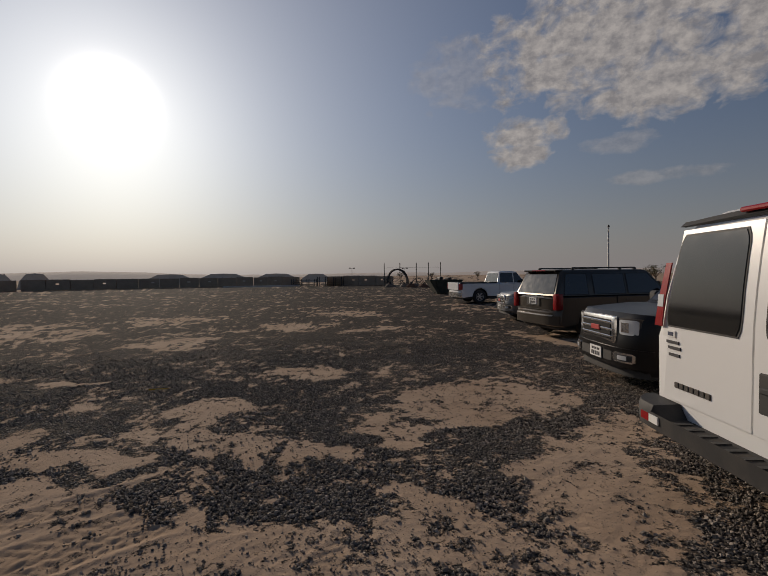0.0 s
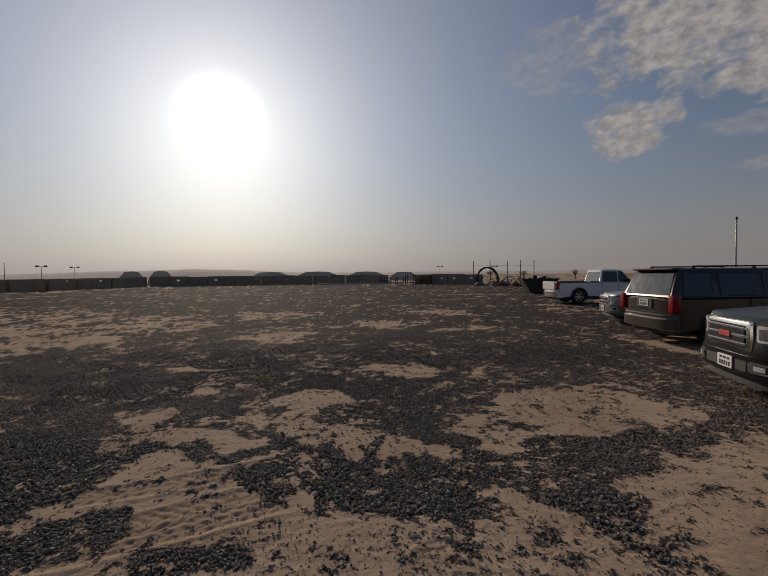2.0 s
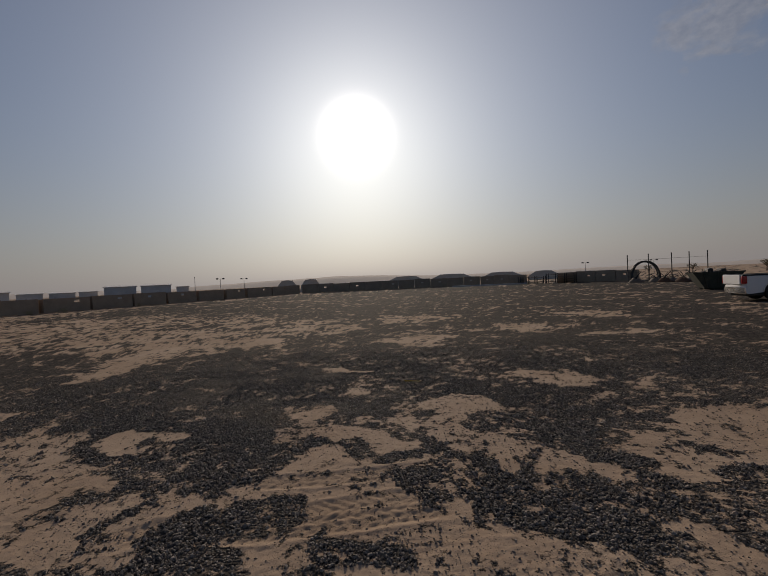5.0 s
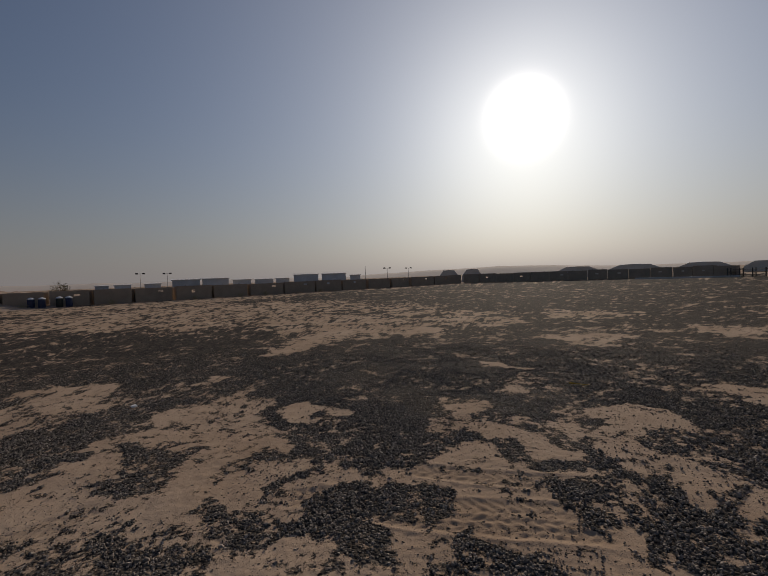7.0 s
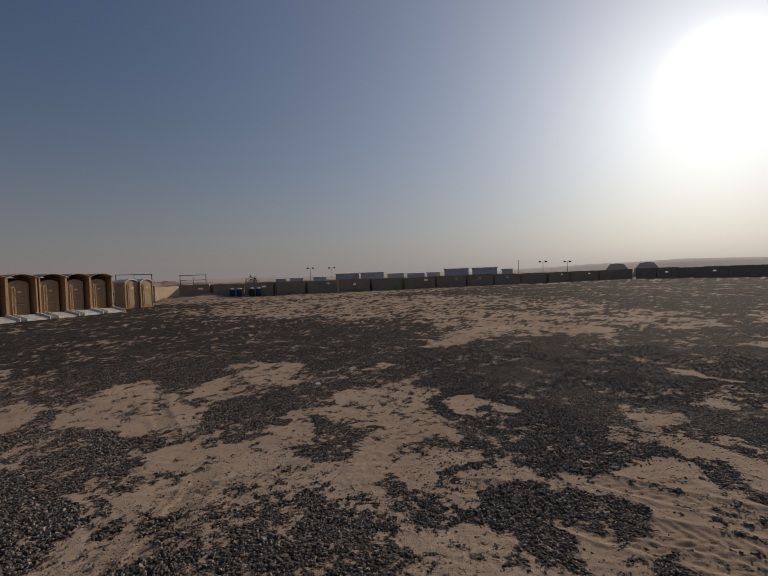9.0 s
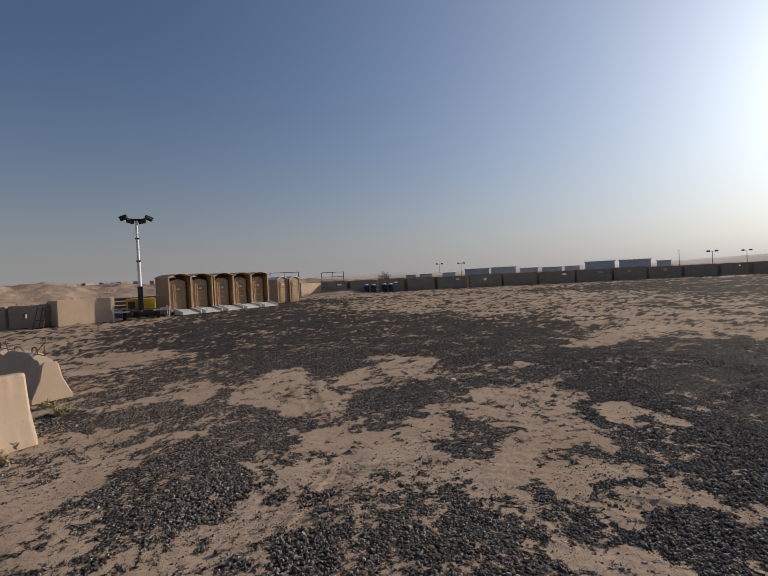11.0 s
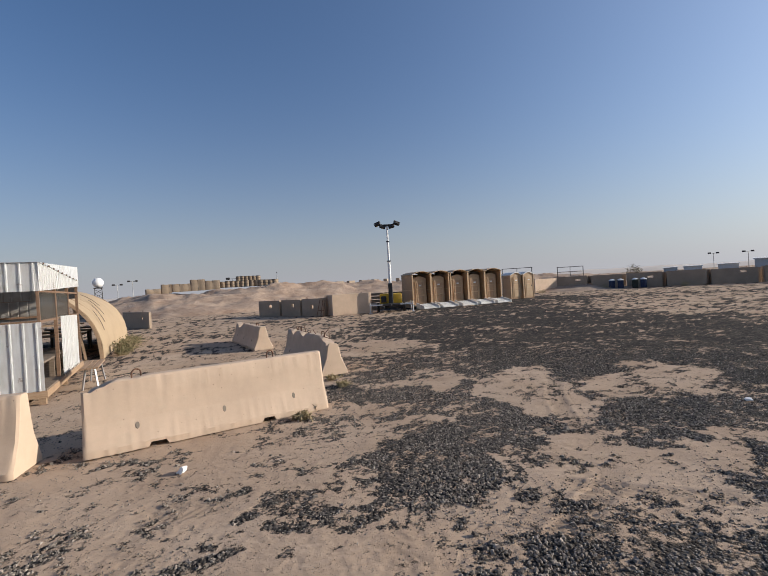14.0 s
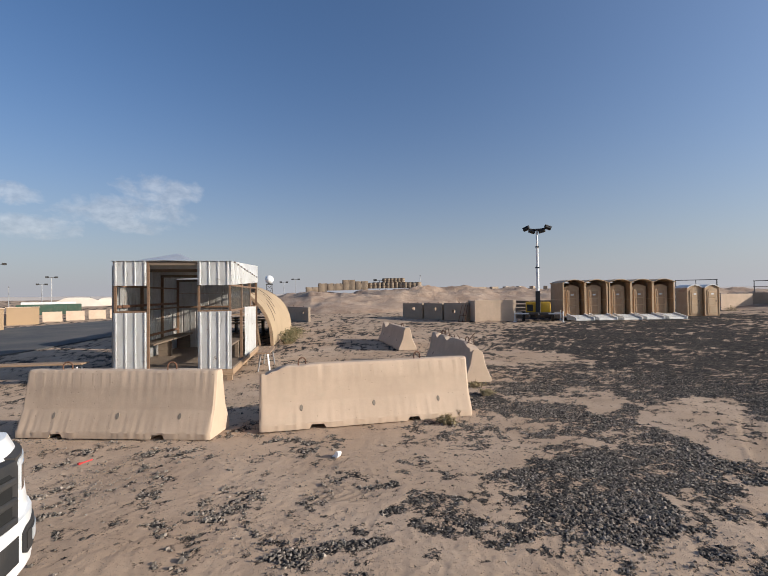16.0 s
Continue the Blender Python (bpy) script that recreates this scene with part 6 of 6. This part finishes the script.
# ---- berm with filled wire baskets ----
def berm():
    az = np.radians(np.linspace(152, 84, 220))
    rows = np.linspace(0, 1, 44)
    aa, tt = np.meshgrid(az, rows, indexing="ij")
    deg = np.degrees(aa)
    foot = 48 + 6 * np.sin(aa * 7) + np.clip(112 - deg, 0, 40) * 0.35
    r = foot + tt * 34
    x, y = -np.sin(aa) * r, np.cos(aa) * r
    shape = np.clip(tt / 0.42, 0, 1) ** 0.8 * np.where(tt > 0.7, 1 - (tt - 0.7) * 0.6, 1)
    crest = 2.45 + 0.35 * np.sin(deg * 0.21) - 1.3 * np.clip((deg - 146) / 6, 0, 1) - 1.55 * np.clip((112 - deg) / 26, 0, 1)
    lump = fractal(x.ravel() * 0.35, y.ravel() * 0.35, 5, 200).reshape(x.shape)
    z = shape * (crest + 0.30 * lump) + 0.05 * lump - 0.08
    z[:, 0] = z[:, -1] = -0.15
    i = np.arange(x.size).reshape(x.shape)
    faces = np.stack([i[:-1, :-1].ravel(), i[1:, :-1].ravel(), i[1:, 1:].ravel(), i[:-1, 1:].ravel()], 1)
    ob = surface("berm", np.stack([x.ravel(), y.ravel(), z.ravel()], 1), faces, M["berm"])
    return tagged(ob, "eroded bank of pale bulldozed sand", "bank", kind="structure")


berm()


def basket(name, m, rad, high, label, seed):
    """An earth-filled fabric basket, bulging between its wires."""
    ob = thing(name, m, label, "gabion", "earth-filled baskets")
    rings = []
    for i in range(7):
        f = i / 6
        rr = rad * (0.97 + 0.05 * math.sin(math.pi * f))
        rings.append([(rr * (1 + 0.04 * noise.noise(Vector((j, i, seed)))) * math.cos(2 * math.pi * j / 12), rr * math.sin(2 * math.pi * j / 12), high * f) for j in range(12)])
    part("fill", loft(rings), "hesco", ob, "", True)
    for f in (0.05, 0.5, 0.97):
        part("hoop_wire", loft([[(rad * 1.03 * math.cos(2 * math.pi * j / 12), rad * 1.03 * math.sin(2 * math.pi * j / 12), high * f + dz) for j in range(12)] for dz in (-0.02, 0.02)], caps=False), "dark_steel", ob)
    return ob




def basket_wall(a0, a1, low, high, seed):
    """A run of filled baskets grown together, its top edge sagging."""
    a, b = far(a0, 66).translation, far(a1, 66).translation
    long = (b - a).length
    ob = thing("basket_wall", pose(a.x, a.y, low, 0, 0, math.degrees(math.atan2(b.y - a.y, b.x - a.x))), "run of tan earth-filled fabric baskets on the bank", "gabion", "earth-filled baskets")
    rings, steps = [], max(8, int(long * 5))
    for i in range(steps + 1):
        x = long * i / steps
        swell = 0.07 * abs(math.sin(math.pi * x / 1.05))
        top = high - low + 0.06 * noise.noise(Vector((x * 2, seed, 0)))
        rings.append([(x, -0.5 - swell, 0.0), (x, -0.53 - swell, 0.5 * top), (x, -0.46 - swell, top), (x, 0.5, top + 0.02), (x, 0.5, 0.0)])
    part("fill", loft(rings), "hesco", ob, "", True)
    for i in range(1, int(long / 1.05) + 1):
        part("joint_wire", rod((1.05 * i, -0.52, 0.0), (1.05 * i, -0.50, high - low), 0.02, sides=5), "dark_steel", ob)
    return ob


for i, run in enumerate(((146.61, 145.00, 2.19, 3.01), (144.99, 143.86, 2.31, 3.56), (143.86, 141.78, 2.49, 3.54), (141.83, 140.17, 2.52, 4.05), (140.18, 138.44, 2.55, 3.83))):
    basket_wall(*run, i)
random.seed(21)
for i in range(12):
    az = 138.12 + (-6.30) * i / 11
    basket("earth_basket", far(az, 66, 2.72), 0.36 if i < 8 else 0.5, 0.91 + random.uniform(-0.05, 0.05), "tan earth-filled fabric basket on the bank", i)
for i in range(6):
    basket("earth_basket", far(136.23 + (-2.34) * i / 5, 66.5, 3.59), 0.36, 0.68, "tan earth-filled fabric basket on top of another", 40 + i)
for i in range(10):
    ob = thing("crest_block", far(129.8 - i * 1.55, 70, 2.25, 125 + i * 9), "grey concrete block on the crest of the bank", "block", "blocks on the bank")
    part("block", jitter(block(-0.7, 0.7, -0.3, 0.3, 0, 0.55, 0.03), 0.03), "concrete_grey", ob)
for i, (row_z, n) in enumerate(((0.0, 9), (0.95, 4))):
    for j in range(n):
        basket("earth_basket", far(-30.2 - j * 1.45 - (4.6 if i else 0), 43 - 0.3 * j, row_z), 0.54, 0.97, "tan earth-filled fabric basket in a stack", 60 + 10 * i + j)


# ---- poles, masts and the radome ----
def lamp_post(m, high, arms, label="slim grey lamp post with floodlights"):
    ob = thing("lamp_post", m, label, "lamp post", "lamp posts")
    part("pole", rod((0, 0, -0.1), (0, 0, high), 0.09, 0.05, 8), "steel", ob)
    if arms:
        part("arm", beam((-0.8, 0, high), (0.8, 0, high), 0.07, 0.07), "dark_steel", ob)
        for x in (-0.75, 0.75):
            part("floodlight", block(x - 0.3, x + 0.3, -0.2, 0.25, high - 0.12, high + 0.22, 0.04), "black", ob)
    else:
        part("cap", rod((0, 0, high), (0, 0, high + 0.2), 0.1, 0.06), "dark_steel", ob)
    return ob


for az, r, el, arms in ((-27.3, 42, 5.2, False), (149.3, 112, 1.75, True), (147.8, 112, 2.1, True), (178.0, 92, 3.5, True), (173.8, 112, 2.25, True), (174.6, 120, 1.5, True), (177.2, 120, 1.2, False), (80.2, 125, 1.35, True), (77.4, 125, 1.3, True), (53.2, 120, 1.35, False), (50.3, 120, 1.1, True), (131.5, 88, 2.4, False), (136.9, 74, 1.9, True), (47.5, 140, 1.0, True), (4.5, 150, 0.9, True), (-2.5, 150, 0.8, True)):
    lamp_post(far(az, r), 1.75 + r * math.tan(radians(el)), arms)


def radome_tower(m):
    ob = thing("radome_tower", m, "white radome dome on a dark lattice tower", "radar")
    bm = bmesh.new()
    bmesh.ops.create_uvsphere(bm, u_segments=24, v_segments=14, radius=1.35, matrix=Matrix.Translation((0, 0, 6.95)))
    part("dome", bm, "radome", ob, "white radar dome", True)
    part("deck", block(-1.1, 1.1, -1.1, 1.1, 5.35, 5.6), "dark_steel", ob)
    for sx in (-1, 1):
        for sy in (-1, 1):
            part("leg", rod((sx * 1.0, sy * 1.0, -0.1), (sx * 0.8, sy * 0.8, 5.4), 0.09, sides=6), "dark_steel", ob)
    for i in range(4):
        z = 1.2 * i + 0.3
        for s in (-1, 1):
            part("brace", rod((-0.95, s * 0.95, z), (0.9, s * 0.9, z + 1.2), 0.05, sides=5), "dark_steel", ob)
            part("brace", rod((0.95, s * 0.95, z), (-0.9, s * 0.9, z + 1.2), 0.05, sides=5), "dark_steel", ob)
    return ob


radome_tower(far(151.1, 142))


# ---- far buildings and tents ----
def warehouse(m, w, d, h, mat, label):
    ob = thing("warehouse", m, label, "building", "far buildings")
    part("wall", block(-w / 2, w / 2, 0, d, -0.1, h), mat, ob)
    part("roof", loft([[(x, -0.3, h), (x, d / 2, h + w * 0.05), (x, d + 0.3, h), (x, d + 0.3, h - 0.15), (x, -0.3, h - 0.15)] for x in (-w / 2 - 0.3, w / 2 + 0.3)]), "white_wall", ob)
    part("door", block(-w * 0.1, w * 0.1, -0.06, 0.02, 0, h * 0.55), "white_wall", ob)
    for i in range(1, int(w / 1.2)):
        part("rib", block(-w / 2 + 1.2 * i - 0.04, -w / 2 + 1.2 * i + 0.04, -0.03, 0.01, 0.0, h - 0.16), mat, ob)
    return ob


for az, w, h, r in ((75.4, 8.0, 3.1, 150), (72.1, 8.0, 3.2, 150), (69.0, 6.0, 2.6, 160), (66.3, 6.5, 2.5, 165), (61.0, 8.2, 3.5, 150), (57.4, 8.2, 3.5, 150), (54.6, 3.5, 2.8, 150), (79.0, 5.0, 2.3, 170), (82.0, 5.0, 2.2, 175), (84.0, 4.0, 2.1, 180), (64.0, 5.0, 2.6, 170)):
    warehouse(far(az, r, 0.0), w, 8.0, h, "grey_wall", "grey metal warehouse with a pale roof")


def ridge_tent(m, w, d, h):
    ob = thing("tent", m, "large tan ridge tent with sloping sides", "tent", "far tents")
    prof = [(-w / 2, 0), (-w / 2 + 0.3, h * 0.5), (-w * 0.24, h * 0.96), (0, h), (w * 0.24, h * 0.96), (w / 2 - 0.3, h * 0.5), (w / 2, 0)]
    part("cover", jitter(loft([[(x, y, z) for x, z in prof] for y in (0, d * 0.3, d * 0.6, d)]), 0.05, 0.8), "canvas_grey", ob)
    for x in (-w * 0.24, 0.0, w * 0.24):
        part("ridge_rope", rod((x, -0.05, h * 0.97), (x, d + 0.05, h * 0.97), 0.04, sides=5), "dark_steel", ob)
    return ob


for az, r, w, h in ((42.2, 98, 4.9, 3.0), (39.2, 98, 4.9, 3.05), (26.6, 112, 10.5, 2.75), (20.6, 112, 12.0, 2.8), (14.2, 116, 11.0, 2.7), (9.2, 120, 8.0, 2.55)):
    ridge_tent(far(az, r), w, 9.0, 0.9 * h)
ridge_tent(far(171.5, 115), 9.0, 8.0, 2.0)
ridge_tent(far(168.5, 120), 7.0, 8.0, 1.9)

# ---- road with barriers beyond ----
edge_near = [(15, -6.0), (6.0, -11.5), (0.5, -16.3), (-2.2, -19.4), (-4.5, -22.4), (-8.0, -27.6), (-11.5, -34.0), (-15.5, -42.5), (-22, -60)]
edge_far = [(22, -21.0), (12.0, -26.0), (4.5, -30.0), (0.9, -32.0), (-2.5, -34.0), (-6.5, -36.8), (-11.0, -41.0), (-15.0, -48.0), (-21, -63)]
bm = loft([[(a[0] * YARD, a[1] * YARD, 0.035), (b[0] * YARD, b[1] * YARD, 0.04), (b[0] * YARD, b[1] * YARD, -0.1), (a[0] * YARD, a[1] * YARD, -0.1)] for a, b in zip(edge_near, edge_far)])
road = new("road", finish("road", bm, "asphalt"))
tagged(road, "dusty dark asphalt road crossing the sand", "road", kind="structure")
random.seed(30)
for i in range(9):
    az, r = 183.5 - i * 1.95, 37.5 + i * 1.1
    pale = i == 4
    ob = thing("road_barrier", far(az, r, 0, az + 4), "white plastic road barrier beside the road" if pale else "tan concrete barrier block beside the road", "barrier", "road barriers")
    rings = [[(x, y, z) for y, z in ((-0.3, 0), (-0.3, 0.1), (-0.12, 0.45), (-0.09, 0.78), (0.09, 0.78), (0.12, 0.45), (0.3, 0.1), (0.3, 0))] for x in (-0.62, -0.6, 0.6, 0.62)]
    part("body", loft(rings), "white_plastic" if pale else "concrete", ob)
    part("foot", block(-0.4, 0.4, -0.31, 0.31, -0.02, 0.05), "concrete_grey", ob)
ob = thing("tan_wall", far(180.8, 33.5), "plain tan plastered wall beyond the road", "wall")
part("wall", block(-1.9, 1.9, 0, 0.3, -0.05, 1.25, 0.02), "tan_wall", ob)
part("coping", block(-1.95, 1.95, -0.04, 0.34, 1.252, 1.31), "concrete", ob)
ob = thing("tan_wall", far(176.1, 40), "plain tan plastered wall beyond the road", "wall")
part("wall", block(-0.9, 0.9, 0, 0.3, -0.05, 1.2, 0.02), "tan_wall", ob)
part("coping", block(-0.95, 0.95, -0.04, 0.34, 1.202, 1.25), "concrete", ob)
for az, r, w, mat, label in ((174.6, 62, 4.5, "green", "dark green shipping container beyond the road"), (172.4, 64, 2.6, "green", "dark green shipping container beyond the road"), (179.6, 75, 2.5, "white_wall", "white site cabin beyond the road"), (174.0, 75, 6.0, "white_wall", "white site cabin beyond the road")):
    ob = thing("container", far(az, r), label, "container", "far containers")
    part("box", block(-w / 2, w / 2, 0, 2.4, 0.0, 1.15 if mat == "green" else 1.35, 0.03), mat, ob)
    for i in range(int(w / 0.5)):
        part("rib", block(-w / 2 + 0.2 + i * 0.5, -w / 2 + 0.3 + i * 0.5, -0.03, 0.01, 0.1, 1.05), mat, ob)


# ---- distance ----
def ridge():
    az = np.radians(np.linspace(-60, 200, 400))
    deg = np.degrees(az)
    top = 4.6 + 1.6 * fractal(deg * 0.09, deg * 0 + 3, 4, 300) + 5.5 * np.exp(-(((deg - 36) / 14) ** 2)) + 3.0 * np.exp(-(((deg - 88) / 9) ** 2)) + 2.0 * np.exp(-(((deg + 20) / 20) ** 2))
    co, r = [], 620.0
    for dr, f in ((0, -0.2), (40, 0.55), (80, 1.0), (200, -0.3)):
        co.append(np.stack([-np.sin(az) * (r + dr), np.cos(az) * (r + dr), top * f if f > 0 else 0 * top - 1.0], 1))
    i = np.arange(4 * len(az)).reshape(4, -1)
    faces = np.stack([i[:-1, :-1].ravel(), i[:-1, 1:].ravel(), i[1:, 1:].ravel(), i[1:, :-1].ravel()], 1)
    return tagged(surface("backdrop", np.concatenate(co), faces, M["ridge"]), "low desert rise on the horizon, haze put into its colour", "hills", kind="structure")


ridge()


# ---- dry plants and litter ----
def bush(m, size, high, label, seed, mat="brush", twigs=90):
    ob = thing("dry_bush", m, label, "bush", "dry bushes")
    random.seed(seed)
    bm, leaf = bmesh.new(), bmesh.new()
    for i in range(twigs):
        a, lean = random.uniform(0, 2 * math.pi), random.uniform(0.1, 1.0)
        foot = Vector((random.gauss(0, size * 0.22), random.gauss(0, size * 0.22), -0.01))
        tip = foot + Vector((math.cos(a) * lean * size * 0.6, math.sin(a) * lean * size * 0.6, high * random.uniform(0.4, 1.0) * (1.15 - 0.5 * lean)))
        mid = (foot + tip) / 2 + Vector((random.gauss(0, 0.02), random.gauss(0, 0.02), 0.1 * high))
        rod(foot, mid, 0.006, 0.004, 4, bm)
        rod(mid, tip, 0.004, 0.002, 4, bm)
        for k in range(5):
            p = mid.lerp(tip, random.random())
            d = Vector((random.gauss(0, 1), random.gauss(0, 1), random.gauss(0.3, 1))).normalized() * random.uniform(0.03, 0.08)
            s = d.cross(Vector((random.gauss(0, 1), random.gauss(0, 1), 1))).normalized() * 0.012
            vs = [leaf.verts.new(q) for q in (p, p + d * 0.5 + s, p + d, p + d * 0.5 - s)]
            leaf.faces.new(vs)
    part("stem", bm, "straw", ob)
    part("foliage", leaf, mat, ob)
    return ob


for i, (x, y, s, h) in enumerate(((-8.6, -14.4, 0.6, 0.5), (-9.3, -15.2, 0.7, 0.55), (-8.2, -13.8, 0.4, 0.3), (-10.4, -16.8, 0.6, 0.4))):
    bush(spot(x, y), s, h, "straggly dry green bush beside canvas shelter", 50 + i, "brush", 110)
for i, (y, s) in enumerate(((-0.6, 0.8), (6.0, 0.7), (13.6, 0.6), (18.6, 0.6), (21.5, 1.0), (29.0, 0.5))):
    bush(spot(-48.6, y), s, 0.55, "dry brown bush against a concrete panel", 70 + i, "straw", 60)
bush(spot(-45.6, -6.2), 0.9, 0.5, "dry brown bush against a concrete panel", 80, "straw", 60)
for i, (x, y) in enumerate(((-5.3, -4.35), (-5.75, -4.6), (-6.3, -4.4), (-6.7, -4.9), (-4.6, -3.9), (-5.0, -4.05), (-6.1, -5.0))):
    bush(spot(x, y), 0.22, 0.10, "low dry weeds beside a concrete barrier", 90 + i, "straw", 40)


def crown_tree(m, high, label, seed):
    ob = thing("tree", m, label, "tree", "far trees")
    random.seed(seed)
    part("trunk", rod((0, 0, -0.1), (0.1, 0, high * 0.5), 0.12, 0.07), "old_timber", ob)
    limbs, leaf = bmesh.new(), bmesh.new()
    for i in range(14):
        a = random.uniform(0, 2 * math.pi)
        tip = Vector((math.cos(a) * high * 0.42 * random.random() ** 0.5, math.sin(a) * high * 0.4, high * random.uniform(0.6, 1.0)))
        rod((0.05, 0, high * 0.4), tip, 0.05, 0.015, 5, limbs)
        for k in range(60):
            p = tip + Vector((random.gauss(0, 1), random.gauss(0, 1), random.gauss(0, 0.6))) * high * 0.10
            d = Vector((random.gauss(0, 1), random.gauss(0, 1), random.gauss(0, 1))).normalized() * high * 0.05
            s = d.cross(Vector((0.3, 0.2, 1))).normalized() * high * 0.02
            leaf.faces.new([leaf.verts.new(q) for q in (p, p + d * 0.5 + s, p + d, p + d * 0.5 - s)])
    part("limb", limbs, "old_timber", ob)
    part("crown", leaf, "brush", ob)
    return ob


# the tree at bearing 87.6 stands in for a small turret-like shape
for i, (az, r, h) in enumerate(((-31.3, 62, 2.2), (-31.9, 66, 2.4), (87.6, 80, 2.5), (-6.0, 118, 2.2), (-2.0, 122, 2.2), (-12.0, 115, 2.2))):
    crown_tree(far(az, r), h, "small dark tree far behind the yard", 300 + i)

ob = thing("crushed_cup", spot(-2.83, -4.02, 0.0, 30), "crushed white paper cup lying on sand", "litter", "litter")
part("cup", jitter(loft([[(0.035 * k * math.cos(2 * math.pi * j / 12), 0.022 * k * math.sin(2 * math.pi * j / 12) + 0.03, z) for j in range(12)] for k, z in ((0.8, -0.05), (1.0, 0.05), (1.05, 0.06))]), 0.012, 20), "paper", ob, at=pose(0, 0, 0.02, 0, 80, 0))
part("rim", jitter(block(-0.05, 0.04, -0.03, 0.03, 0.0, 0.01), 0.01, 20), "paper", ob)
ob = thing("paper_scrap", spot(-6.92, 1.23), "scrap of white paper lying on gravel", "litter", "litter")
part("sheet", jitter(block(-0.06, 0.06, -0.04, 0.04, 0.0, 0.02, 0.004), 0.015, 20), "paper", ob)
part("fold", jitter(block(-0.03, 0.05, -0.03, 0.02, 0.018, 0.03), 0.01, 20), "paper", ob)
ob = thing("red_strap", spot(-0.9, -5.75, 0.0, 20), "short red plastic strap lying on sand", "litter", "litter")
part("strap", jitter(block(-0.07, 0.07, -0.012, 0.012, 0.0, 0.014, 0.003), 0.02, 14), "red", ob)
part("end", block(0.055, 0.085, -0.016, 0.016, 0.0, 0.02, 0.003), "red", ob)
ob = thing("straw_wisp", spot(-3.11, 6.31), "pale yellow dry stalk lying on gravel", "plant", "litter")
part("stalk", rod((-0.15, 0, 0.02), (0.15, 0.02, 0.035), 0.012, 0.004, 5), "yellow", ob)
part("leaf", block(-0.05, 0.12, -0.02, 0.03, 0.018, 0.026), "straw", ob)
